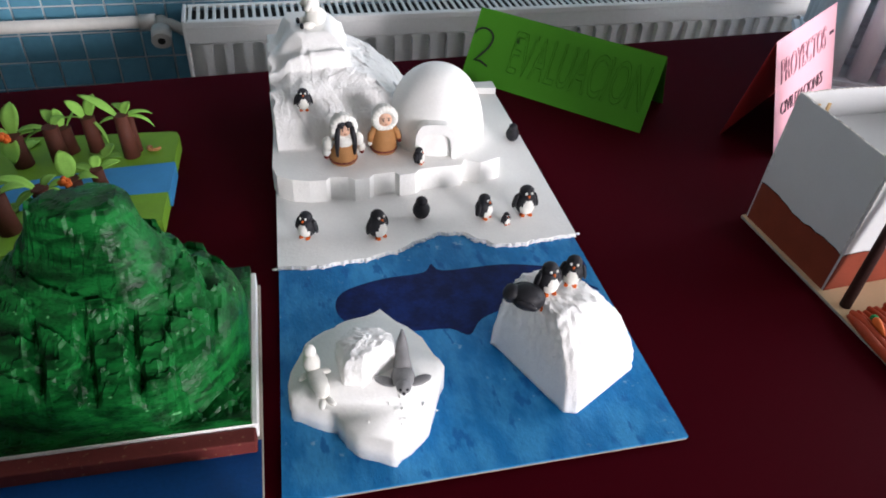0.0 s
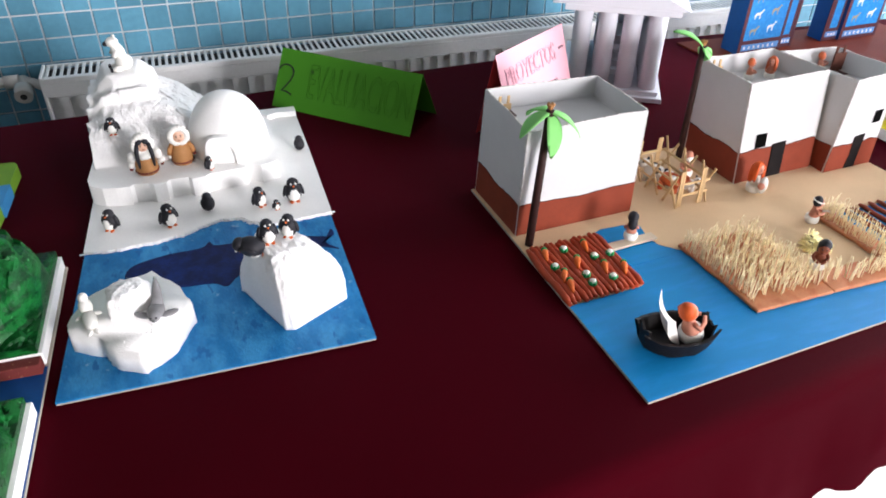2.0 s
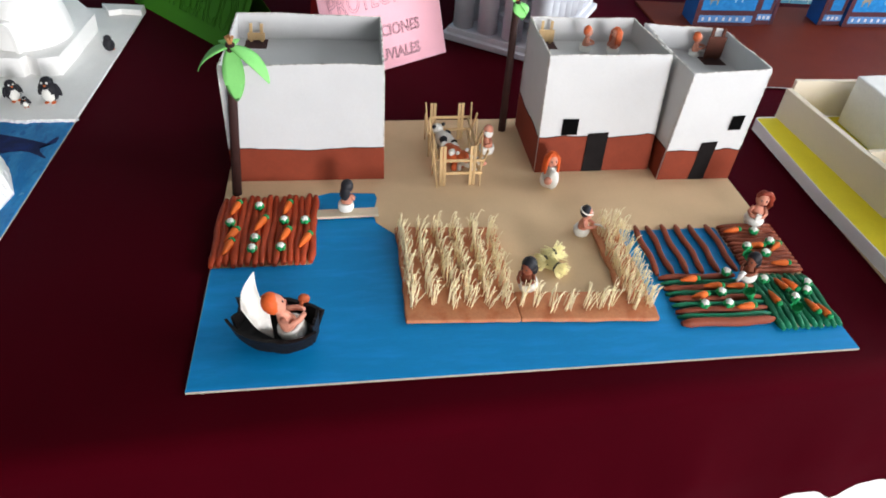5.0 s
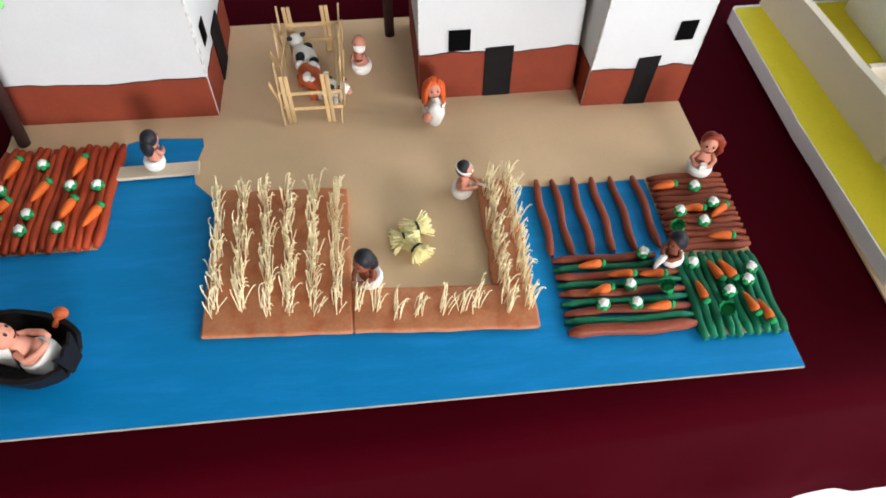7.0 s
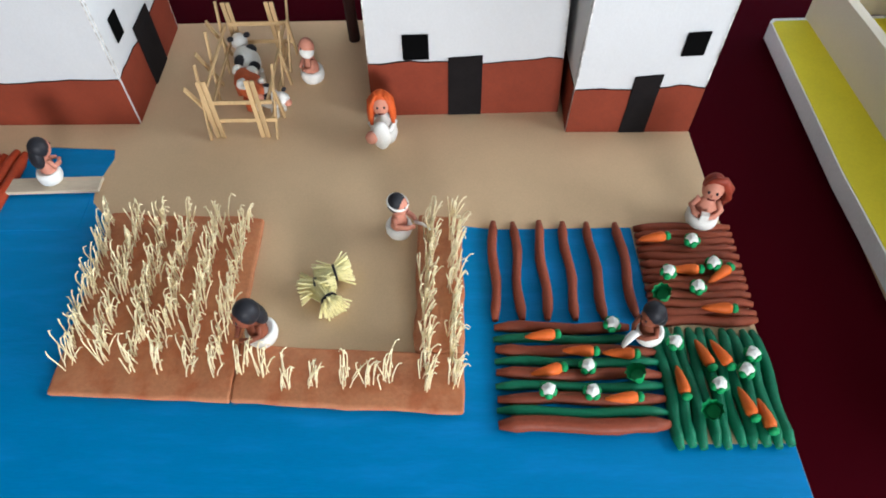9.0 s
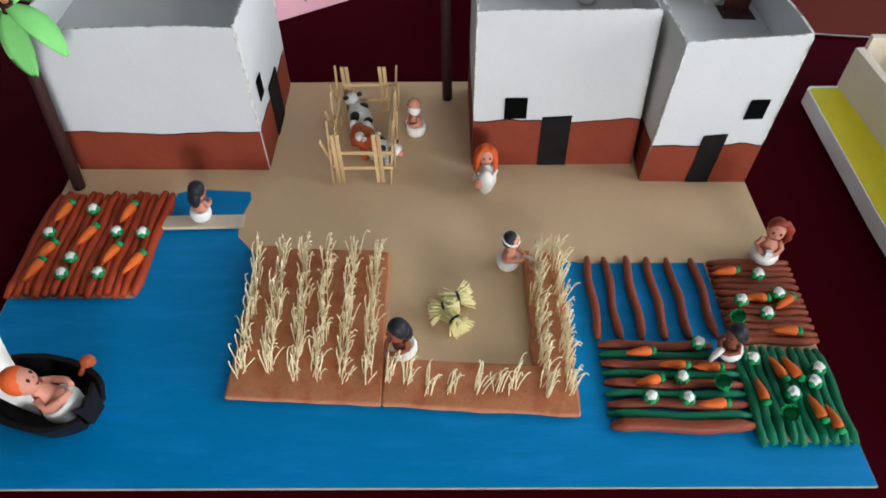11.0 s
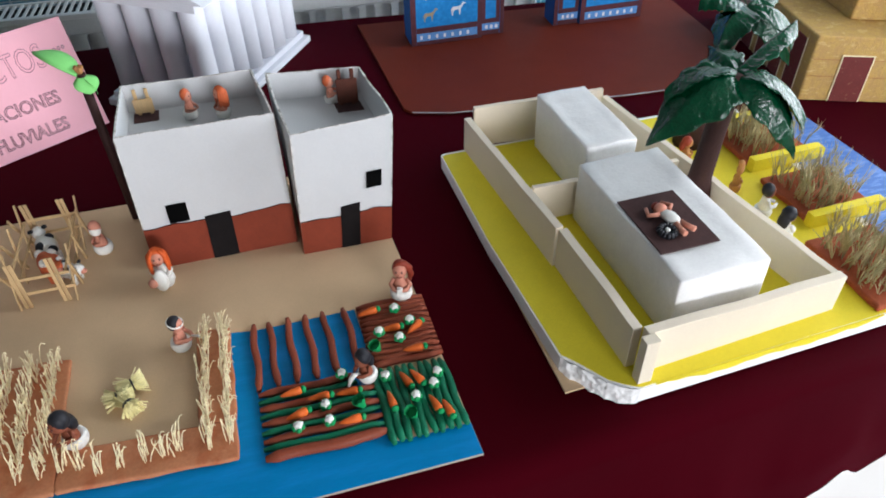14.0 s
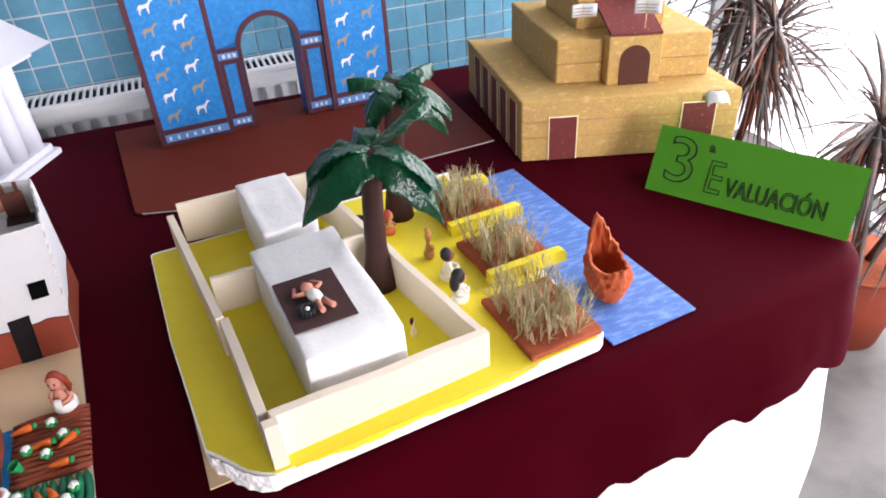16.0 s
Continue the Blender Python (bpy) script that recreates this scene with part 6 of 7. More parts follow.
BEDS = ((1.614, 0.034, 0.130, 0.157), (1.648, 0.240, 0.132, 0.120), (1.652, 0.408, 0.135, 0.125))
for k, (x, y, w, d) in enumerate(BEDS):
    t = thing("grass_bed", pose(x, y, BASE + 0.0015, 0, 0, 2), "earth bed with tall dry grass", "grass bed", "grass beds by the river")
    o = Build()
    o.box((0, 0, 0), (w, d, 0.0105), 0, 0.003)
    bmesh.ops.subdivide_edges(o.bm, edges=o.bm.edges[:], cuts=4, use_grid_fill=True)
    for v in o.bm.verts:
        v.co += noise.noise_vector(v.co * 60 + Vector((k * 9, 0, 0))) * 0.002
    part("earth", o, SOIL, t)
    o = Build()
    for _ in range(120 if k == 0 else 90):
        bx, by = rnd.uniform(0.008, w - 0.008), rnd.uniform(0.008, d - 0.008)
        hh = rnd.uniform(0.034, 0.080)
        lean = Vector((rnd.gauss(-0.002, 0.011), rnd.gauss(0, 0.010)))
        for _ in range(3):
            q = lean + Vector((rnd.gauss(0, 0.008), rnd.gauss(0, 0.008)))
            o.tube([(bx, by, 0.006), (bx + q.x * 0.35, by + q.y * 0.35, hh * 0.55), (bx + q.x, by + q.y, hh)], [0.0006, 0.0008, 0.0002], 0, 4)
        if rnd.random() < 0.75:
            tip = Vector((bx + lean.x, by + lean.y, hh))
            bot = Vector((bx + lean.x * 0.6, by + lean.y * 0.6, hh * 0.72))
            o.tube([bot, bot.lerp(tip, 0.5), tip], [0.0008, 0.0019, 0.0006], 0, 5)
            for _ in range(5):
                q = tip + Vector((rnd.gauss(0, 0.007), rnd.gauss(0, 0.007), rnd.uniform(0.004, 0.018)))
                o.tube([bot.lerp(tip, 0.6), q], [0.0004, 0.0002], 0, 3)
    tagged(part("dry_grass", o, DRY_GRASS, t, "pale feathery dry grass"), kind="stuff")
    if k:
        o = Build()
        o.prism([(-0.004, -0.0006), (w + 0.018, -0.0006), (w + 0.018, 0.012), (w + 0.0165, 0.019), (w + 0.012, 0.0235), (w + 0.005, 0.0255), (-0.004, 0.0255)], 0, 0.016, 0, m=pose(0, -0.001, 0, 90))
        part("yellow_bank", o, YELLOW, t, "yellow strip with a rounded corner beside the bed")
o = Build()
o.prism([(0, 0), (0.154, 0), (0.154, 0.010), (0.150, 0.018), (0.142, 0.023), (0, 0.023)], 0, 0.016, 0, m=pose(0, 0.016, 0, 90))
single("yellow_bank", o, YELLOW, pose(1.648, 0.535, BASE + 0.0015), "rounded yellow foam bank", "bank")

# clay boat standing on the river
boat2 = Build()


def shell(u, v):
    a = 6.28319 * u
    z = 0.066 * v
    r = 0.030 * (0.80 + 0.42 * math.sin(2.4 * v))
    lip = 0.066 * max(0, math.cos(a - 1.57)) ** 1.6 * v ** 1.5 + 0.010 * max(0, math.cos(a + 1.57)) ** 8 * v
    rag = 0.006 * noise.noise(Vector((5 * math.cos(a), 5 * math.sin(a), v * 6))) + 0.003 * noise.noise(Vector((11 * math.cos(a), 11 * math.sin(a), v * 14))) + 0.0045 * v ** 3 * noise.noise(Vector((9 * math.cos(a), 12 * math.sin(a), 3)))
    pinch = 1 - 0.5 * max(0, math.sin(a)) ** 2 * v
    return Vector(((r * 0.92 * pinch + rag) * math.cos(a), (r * 1.5 + rag) * math.sin(a), z + lip + rag))


fs = boat2.grid(shell, 72, 18)
geo = bmesh.ops.extrude_face_region(boat2.bm, geom=fs)
bmesh.ops.scale(boat2.bm, vec=(0.84, 0.88, 0.98), verts=[g for g in geo["geom"] if isinstance(g, bmesh.types.BMVert)], space=Matrix.Translation((0, 0, -0.004)))
boat2.ball((0, 0, 0.008), (0.026, 0.041, 0.008))
single("clay_boat", boat2, POT_CLAY, pose(1.826, 0.150, 0.0058, 0, 0, -8), "burnt orange clay boat with a raised pointed prow", "model boat")

E2 = "dolls on the walled-house board"
bowl_doll(pose(1.583, 0.214, BASE + 0.0012, 0, 0, 100), 0.066, HAIR_BLACK, SKIN, "black-haired clay doll in a white dress by the grass beds", E2, "mop", 0.3, top=2)
bowl_doll(pose(1.590, 0.278, BASE + 0.0012, 0, 0, 80), 0.066, HAIR_BLACK, SKIN_DARK, "dark-haired clay doll in a white dress by the grass beds", E2, "cap", 0.5, top=2)
bowl_doll(pose(1.586, 0.352, BASE + 0.0012, 0, 0, 100) @ Matrix.Diagonal((0.72, 0.72, 1.0, 1.0)), 0.060, TAN_CLAY, TAN_CLAY, "slim tan clay doll carrying a bundle on its head", E2, "none", 0.3, dress=TAN_CLAY, held="bundle")
bowl_doll(pose(1.552, 0.462, BASE + 0.0012, 0, 0, 60), 0.052, HAIR_BROWN, TAN_CLAY, "brown-haired clay doll in a red dress behind the courtyard wall", E2, "mop", 0.3, dress=POT_CLAY)
bowl_doll(pose(1.481, 0.172, BASE + 0.0012, 0, 0, 60) @ Matrix.Diagonal((0.66, 0.66, 1.0, 1.0)), 0.036, BARK_RED, STRAW, "small straw-coloured clay doll inside the courtyard", E2, "cap", 0.2, dress=STRAW)
b = Build()
b.ball((0, 0, 0.014), (0.010, 0.017, 0.012), 0)
b.ball((0, -0.018, 0.026), (0.007, 0.008, 0.007), 0)
b.cone((0.004, -0.016, 0.030), 0.003, 0.0005, 0.010, 0)
b.cone((-0.004, -0.016, 0.030), 0.003, 0.0005, 0.010, 0)
b.tube([(0, 0.014, 0.016), (0, 0.026, 0.030)], [0.003, 0.002], 0, 6)
for s in (-1, 1):
    for y in (-0.010, 0.011):
        b.cone((s * 0.006, y, 0), 0.0035, 0.004, 0.012, 0, n=7)
single("dark_animal", b, HAIR_BLACK, pose(1.508, 0.515, BASE + 0.0012, 0, 0, 60), "small black clay animal behind the courtyard wall", "animal figure")

# ---- folded card signs ----
def tent_sign(name, a, c, lift, high, back, material, label, back_material=None):
    """A card folded to a tent. a, c: the foot of its written face from its left to its right; lift: how far the ridge lies behind; high: its height."""
    a, c = Vector((*a, 0.0012)), Vector((*c, 0.0012))
    n = (c - a).cross(Vector((0, 0, 1))).normalized() * -1
    t = thing(name, Matrix(), label, "sign")
    th = 0.0008
    ridge = n * lift + Vector((0, 0, high))
    for nm, foot, m2 in (("written_face", Vector((0, 0, 0)), material), ("back_flap", n * back, back_material or material)):
        o = Build()
        q = [a + foot, c + foot, c + ridge, a + ridge]
        up = (q[3] - q[0]).normalized()
        nn = (q[1] - q[0]).cross(up).normalized() * th
        lo = [o.bm.verts.new(p) for p in q]
        hi = [o.bm.verts.new(p + nn) for p in q]
        o.bm.faces.new(lo[::-1])
        o.bm.faces.new(hi)
        for i in range(4):
            o.bm.faces.new((lo[i], lo[(i + 1) % 4], hi[(i + 1) % 4], hi[i]))
        part(nm, o, m2, t)
    return t, flat_frame(a, c - a, ridge), (c - a).length, ridge.length


sign, face, L, H = tent_sign("folded_sign", (-0.300, 1.290), (-0.015, 0.974), 0.077, 0.140, 0.16, GREEN_CARD, "green folded card sign with drawn black letters")
o = Build()
o.tube([(0.026 + 0.024 * math.cos(a), 0.098 + 0.020 * math.sin(a), 0.0018) for a in [radians(170 - 26 * k) for k in range(8)]] + [(0.044, 0.078, 0.0018), (0.030, 0.058, 0.0018), (0.020, 0.046, 0.0018), (0.034, 0.047, 0.0018), (0.054, 0.040, 0.0018)], 0.0022, 0, 6)
part("lettering", o, INK, sign, "drawn black numeral").matrix_basis = face

lettering("lettering", "a", 0.024, INK, sign, face @ pose(0.103, 0.105, 0.0016), 0.0004)
lettering("lettering", "EVALUACION", 0.132, GREEN_PEN, sign, face @ pose(0.098, 0.040, 0.0016), 0.0006, "outlined dark letters", 0.385)

sign, face, L, H = tent_sign("folded_sign", (2.105, 0.402), (2.303, 0.066), 0.062, 0.122, 0.12, GREEN_CARD, "green folded card sign with outlined black letters")
lettering("lettering", "3", 0.132, INK, sign, face @ pose(0.022, 0.030, 0.0016), 0.0013, "drawn black numeral", 1.12)
lettering("lettering", "a", 0.028, INK, sign, face @ pose(0.106, 0.104, 0.0016), 0.0006)
lettering("lettering", "E", 0.094, INK, sign, face @ pose(0.112, 0.024, 0.0016), 0.0009, "outlined black letter", 0.8)
lettering("lettering", "VALUACIÓN", 0.050, INK, sign, face @ pose(0.156, 0.026, 0.0016), 0.0009, "outlined black letters", 0.66)

sign, face, L, H = tent_sign("folded_sign", (0.211, 0.835), (0.490, 0.995), 0.071, 0.216, 0.115, PINK_CARD, "pink folded card sign with outlined letters", RED_CARD)
lettering("lettering", "PROYECTOS", 0.067, FAINT_PENCIL, sign, face @ pose(0.022, 0.139, 0.0016, 0, 0, 2), 0.0007, "outlined letters", 0.64)
lettering("lettering", "...", 0.055, PENCIL, sign, face @ pose(0.282, 0.168, 0.0016, 0, 0, 2), 0.0008, "pencil dots", 0.7)
lettering("lettering", "CIVILIZACIONES", 0.036, PENCIL, sign, face @ pose(0.026, 0.075, 0.0016, 0, 0, 0), 0.0007, "thin black letters", 0.86)
lettering("lettering", "FLUVIALES", 0.036, PENCIL, sign, face @ pose(0.104, 0.021, 0.0016, 0, 0, 0), 0.0007, "thin black letters", 0.86)

# ---- paper temple ----
TEM = pose(0.722, 0.914, 0.001, 0, 0, 55.6)      # corner nearest to the front; x along the long side
TL, TW = 0.428, 0.286
temple = thing("paper_temple", TEM, "white paper temple with rolled columns and a gabled roof", "model temple")
for k in range(2):
    o = Build()
    d = 0.012 * k
    o.box((d, d, 0.015 * k + 0.0002), (TL - d, TW - d, 0.015 * (k + 1)), 0, 0.002)
    for v in o.bm.verts:
        v.co += noise.noise_vector(v.co * 18 + Vector((k, 0, 0))) * 0.004 * (v.co.z > 0.001)
    part("step", o, PAPER, temple)
col = Build()
col.tube([(0, 0, 0), (0.0005, 0, 0.07), (0, 0.0005, 0.14), (0, 0, 0.216)], [0.0255, 0.025, 0.025, 0.0255], n=20)
col_mesh = col.mesh("column", PAPER)
spots = [(0.044 + 0.0567 * k, 0.042) for k in range(7)] + [(0.044 + 0.0567 * k, TW - 0.042) for k in range(7)]
spots += [(0.044, 0.042 + 0.0673 * k) for k in (1, 2)] + [(TL - 0.044, 0.042 + 0.0673 * k) for k in (1, 2)]
for x, y in spots:
    ob = part("column", col_mesh, None, temple)
    ob.location = (x, y, 0.0302)
# inner steps seen between the columns
for k in range(5):
    o = Build()
    o.box((0.115 + 0.022 * k, 0.085, 0.0302), (TL - 0.10, TW - 0.085, 0.048 + 0.018 * k), 0, 0.001)
    part("inner_step", o, PAPER, temple)
o = Build()
o.box((-0.010, -0.010, 0.2464), (TL + 0.010, TW + 0.010, 0.262), 0, 0.001)
part("entablature", o, PAPER, temple)
o = Build()
o.prism([(-0.032, 0.0), (TW + 0.045, 0.0), (TW / 2, 0.085)], -0.010, TL + 0.06, 0, m=Matrix(((0, 0, 1, 0), (1, 0, 0, 0), (0, 1, 0, 0.2624), (0, 0, 0, 1))))
part("gable_roof", o, PAPER, temple, "white folded paper roof")

# ---- brown board with the blue gate ----
o = Build()
o.prism([(1.106, 0.850), (1.120, 0.832), (1.20, 0.805), (1.43, 0.775), (1.66, 0.756), (1.931, 0.758), (1.955, 1.235), (1.092, 1.310)], 0.0008, 0.0065)
single("brown_board", o, MAT_BOARD, Matrix(), "brown-red painted board under the blue gate", "board")
o = Build()
o.prism([(1.121, 0.8315), (1.20, 0.8045), (1.43, 0.7745), (1.66, 0.7555), (1.931, 0.7575), (1.931, 0.7562), (1.66, 0.7542), (1.43, 0.7732), (1.20, 0.8032), (1.1205, 0.8302)], 0.0046, 0.0064)
single("board_edge", o, CARD, Matrix(), "pale raw front edge of the brown board", "board edge")

GZ = 0.007
gate = thing("blue_gate", pose(1.197, 1.140, GZ, 0, 0, -0.8), "blue city gate model with purple borders and animal figures", "model gate")


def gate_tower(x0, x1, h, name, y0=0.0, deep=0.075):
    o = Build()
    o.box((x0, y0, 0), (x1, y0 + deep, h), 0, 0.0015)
    return part(name, o, GATE_SIDE, gate, "dark blue card tower")


def strip(x0, x1, z0, z1, y, material, name, label="", under=None):
    o = Build()
    o.box((x0, y - 0.0016, z0), (x1, y, z1), 0, 0.0004)
    return part(name, o, material, under or gate, label)


def beast_outline(s):
    """A plain four-legged figure, s metres long, facing +x."""
    return [(x * s, z * s) for x, z in ((-0.14, 0.30), (0.03, 0.42), (-0.04, 0.16), (0.0, -0.02), (0.08, -0.02), (0.06, 0.16), (0.20, 0.38), (0.54, 0.42), (0.58, 0.0), (0.66, 0.0), (0.69, 0.44),
                                        (0.80, 0.62), (0.92, 0.80), (1.06, 0.80), (1.07, 0.88), (0.92, 0.97), (0.83, 0.93), (0.70, 0.72), (0.40, 0.64), (0.10, 0.66), (0.0, 0.56))]


def beast(x, z, y, material, under, s=0.032):
    o = Build()
    pts = beast_outline(s)
    lo = [o.bm.verts.new((x + a, y, z + c)) for a, c in pts]
    f = o.bm.faces.new(lo)
    geo = bmesh.ops.extrude_face_region(o.bm, geom=[f])
    bmesh.ops.translate(o.bm, verts=[g for g in geo["geom"] if isinstance(g, bmesh.types.BMVert)], vec=(0, -0.0006, 0))
    part("printed_animal", o, material, under, "plain printed animal figure")


for x0, x1, n in ((0.0, 0.182, 0), (0.448, 0.622, 1)):
    gate_tower(x0, x1, 0.43, "tower")
    strip(x0, x0 + 0.013, 0.0, 0.43, -0.0002, GATE_PURPLE, "border")
    strip(x1 - 0.012, x1, 0.0, 0.43, -0.0002, GATE_PURPLE, "border")
    strip(x0 + 0.0135, x1 - 0.0125, 0.0, 0.010, -0.0002, GATE_PURPLE, "border")
    band = strip(x0 + 0.0135, x1 - 0.0125, 0.0105, 0.030, -0.0002, GATE_BAND, "band", "pale blue printed band")
    strip(x0 + 0.0135, x1 - 0.0125, 0.0305, 0.044, -0.0002, GATE_PURPLE, "border")
    panel = strip(x0 + 0.0135, x1 - 0.0125, 0.0445, 0.43, -0.0002, GATE_BLUE, "printed_panel", "bright blue printed panel")
    for k in range(7):
        strip(x0 + 0.022 + 0.020 * k, x0 + 0.028 + 0.020 * k, 0.0155, 0.025, -0.0019, FIG_WHITE, "rosette", under=band)
    for r in range(7):
        for q in range(2):
            beast(x0 + 0.034 + 0.070 * q + 0.004 * (r % 2), 0.060 + 0.053 * r + 0.008 * q, -0.0019, FIG_WHITE if (r + q) % 2 else FIG_OCHRE, panel)

# the arch between the towers
AX0, AX1, OX0, OX1, SPRING, ARCH_R = 0.1825, 0.4475, 0.243, 0.380, 0.205, 0.0685


def arch_loop(r, spring, x0, x1, n=16):
    cx = (x0 + x1) / 2
    return [(cx + r * math.cos(math.pi * k / n), spring + r * math.sin(math.pi * k / n)) for k in range(n + 1)]


def arch_plate(r_in, outer, y0, y1, material, name, label=""):
    """A plate over the opening: outer is its outline down to the foot on both sides."""
    o = Build()
    inner = arch_loop(r_in, SPRING, OX0, OX1)
    cx = (OX0 + OX1) / 2
    inner = [(cx + r_in, 0.0)] + inner + [(cx - r_in, 0.0)]
    loop = [(outer[0][0], 0.0)] + outer + [(outer[-1][0], 0.0)] + inner
    lo = [o.bm.verts.new((x, y0, z)) for x, z in loop]
    hi = [o.bm.verts.new((x, y1, z)) for x, z in loop]
    k = len(loop)
    o.bm.faces.new(lo)
    o.bm.faces.new(hi[::-1])
    for i in range(k):
        o.bm.faces.new((lo[i], lo[(i + 1) % k], hi[(i + 1) % k], hi[i]))
    return part(name, o, material, gate, label)


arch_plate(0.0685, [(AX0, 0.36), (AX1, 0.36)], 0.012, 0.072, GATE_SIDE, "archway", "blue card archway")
cx = (OX0 + OX1) / 2
arch_plate(0.0685, [(cx - 0.078, 0.205)] + [(cx - 0.081 * math.cos(math.pi * k / 12), SPRING + 0.081 * math.sin(math.pi * k / 12)) for k in range(1, 12)] + [(cx + 0.078, 0.205)],
           0.0095, 0.0118, GATE_PURPLE, "arch_border", "purple-brown border round the arch")
for s, xa, xb in ((0, AX0 + 0.001, OX0 - 0.0115), (1, OX1 + 0.0115, AX1 - 0.001)):
    strip(xa, xb, 0.0, 0.012, 0.0116, GATE_PURPLE, "border")
    strip(xa, xb, 0.0125, 0.030, 0.0116, GATE_BAND, "band", "pale blue printed band")
    strip(xa, xb, 0.0305, 0.042, 0.0116, GATE_PURPLE, "border")
    strip(xa + 0.011, xb - 0.010, 0.0425, 0.172, 0.0116, GATE_BLUE, "printed_panel", "bright blue printed panel")
    strip(xa, xa + 0.0105, 0.0425, 0.172, 0.0116, GATE_PURPLE, "border")
    strip(xb - 0.0095, xb, 0.0425, 0.172, 0.0116, GATE_PURPLE, "border")
    strip(xa, xb, 0.1725, 0.184, 0.0116, GATE_PURPLE, "border")
    strip(xa, xb, 0.1845, 0.201, 0.0116, GATE_BAND, "band", "pale blue printed band")
    strip(xa, xb, 0.2015, 0.212, 0.0116, GATE_PURPLE, "border")
    for k in range(3):
        for z in (0.0165, 0.1885):
            strip(xa + 0.010 + 0.013 * k, xa + 0.017 + 0.013 * k, z, z + 0.009, 0.0098, FIG_WHITE, "rosette")
o = Build()
for k in range(7):
    o.box((AX1 - 0.115 + 0.015 * k, 0.0085, 0.318 + 0.003 * (k % 2)), (AX1 - 0.105 + 0.015 * k, 0.0105, 0.330), 0)
part("white_writing", o, FIG_WHITE, gate, "unreadable white writing")
o = Build()
pts = [(AX0 + 0.001, 0.213)] + [(cx - 0.0818 * math.cos(math.pi * k / 14), SPRING + 0.0818 * math.sin(math.pi * k / 14)) for k in range(1, 14)] + [(AX1 - 0.001, 0.213), (AX1 - 0.001, 0.359), (AX0 + 0.001, 0.359)]
lo = [o.bm.verts.new((x, 0.0104, z)) for x, z in pts]
f = o.bm.faces.new(lo)
geo = bmesh.ops.extrude_face_region(o.bm, geom=[f])
bmesh.ops.translate(o.bm, verts=[g for g in geo["geom"] if isinstance(g, bmesh.types.BMVert)], vec=(0, 0.0012, 0))
part("printed_panel", o, GATE_BLUE, gate, "bright blue printed panel over the arch")

# ---- stepped temple tower ----
ZIG = pose(1.938, 0.636, 0.001, 0, 0, -22.4)
zig = thing("stepped_tower", ZIG, "ochre stepped temple tower with maroon doors", "model tower")


def tier(x0, y0, x1, y1, z0, z1):
    o = Build()
    o.box((x0, y0, z0), (x1, y1, z1), 0, 0.004)
    bmesh.ops.subdivide_edges(o.bm, edges=o.bm.edges[:], cuts=3, use_grid_fill=True)
    for v in o.bm.verts:
        v.co += noise.noise_vector(v.co * 14) * 0.0016
    part("tier", o, OCHRE, zig, "rough ochre painted tier")


tier(0, 0, 0.484, 0.435, 0.0002, 0.146)
tier(0.106, 0.088, 0.453, 0.40, 0.1462, 0.246)
tier(0.175, 0.155, 0.375, 0.35, 0.2462, 0.324)


def plate(x0, x1, z0, z1, y, material, name, label="", side=False):
    o = Build()
    if side:
        o.box((y - 0.002, x0, z0), (y, x1, z1), 0, 0.0004)
    else:
        o.box((x0, y - 0.002, z0), (x1, y, z1), 0, 0.0004)
    return part(name, o, material, zig, label)


plate(0.062, 0.122, 0.002, 0.105, -0.0012, MAROON, "door", "maroon painted door")
plate(0.356, 0.428, 0.002, 0.120, -0.0012, MAROON, "door", "maroon painted door")
for x0, x1, h in ((0.062, 0.122, 0.105), (0.356, 0.428, 0.120)):
    for xa, xb, za, zb in ((x0 - 0.0026, x0 - 0.0003, 0.002, h + 0.0026), (x1 + 0.0003, x1 + 0.0026, 0.002, h + 0.0026), (x0, x1, h + 0.0003, h + 0.0026)):
        plate(xa, xb, za, zb, -0.0012, STRAW, "door_outline", "pale scratched outline of the door")
for k in range(5):
    plate(0.030 + 0.070 * k, 0.074 + 0.070 * k, 0.004, 0.128, -0.0016, MAROON, "recess", "tall maroon painted recess", True)
    for ya in (0.027, 0.0745):
        plate(ya + 0.070 * k, ya + 0.0025 + 0.070 * k, 0.004, 0.130, -0.0016, STRAW, "recess_outline", "pale scratched outline of the recess", True)
for z in (0.058, 0.096):
    o = Build()
    o.box((0.004, -0.0023, z), (0.480, -0.0012, z + 0.0014))
    part("groove_line", o, TAN_CLAY, zig, "scratched course line")
o = Build()
o.box((0.110, 0.0835, 0.192), (0.448, 0.0862, 0.1935))
part("groove_line", o, TAN_CLAY, zig, "dark course line")
# porch with an arched door
o = Build()
o.box((0.210, 0.060, 0.1464), (0.328, 0.0872, 0.256), 0, 0.003)
porch = part("porch", o, OCHRE, zig, "ochre porch block")
o = Build()
arc = [(0.236, 0.147), (0.302, 0.147)] + [(0.269 + 0.033 * math.cos(math.pi * k / 10), 0.203 + 0.033 * math.sin(math.pi * k / 10)) for k in range(11)]
o.prism(arc, 0, 0.002, 0, m=Matrix.Translation((0, 0.0595, 0)) @ pose(0, 0, 0, 90))
part("arched_door", o, BARK_RED, zig, "dark brown arched doorway")
o = Build()
o.prism([(0.060, 0.2565), (0.155, 0.304), (0.155, 0.310), (0.060, 0.2625)], 0.213, 0.325, 0, m=Matrix(((0, 0, 1, 0), (1, 0, 0, 0), (0, 1, 0, 0), (0, 0, 0, 1))))
part("ramp", o, MAROON, zig, "maroon sloping ramp")
SKEW = 0.21      # the tower's plan is not square
for ob in zig.children:
    for v in ob.data.vertices:
        v.co.x -= SKEW * v.co.y
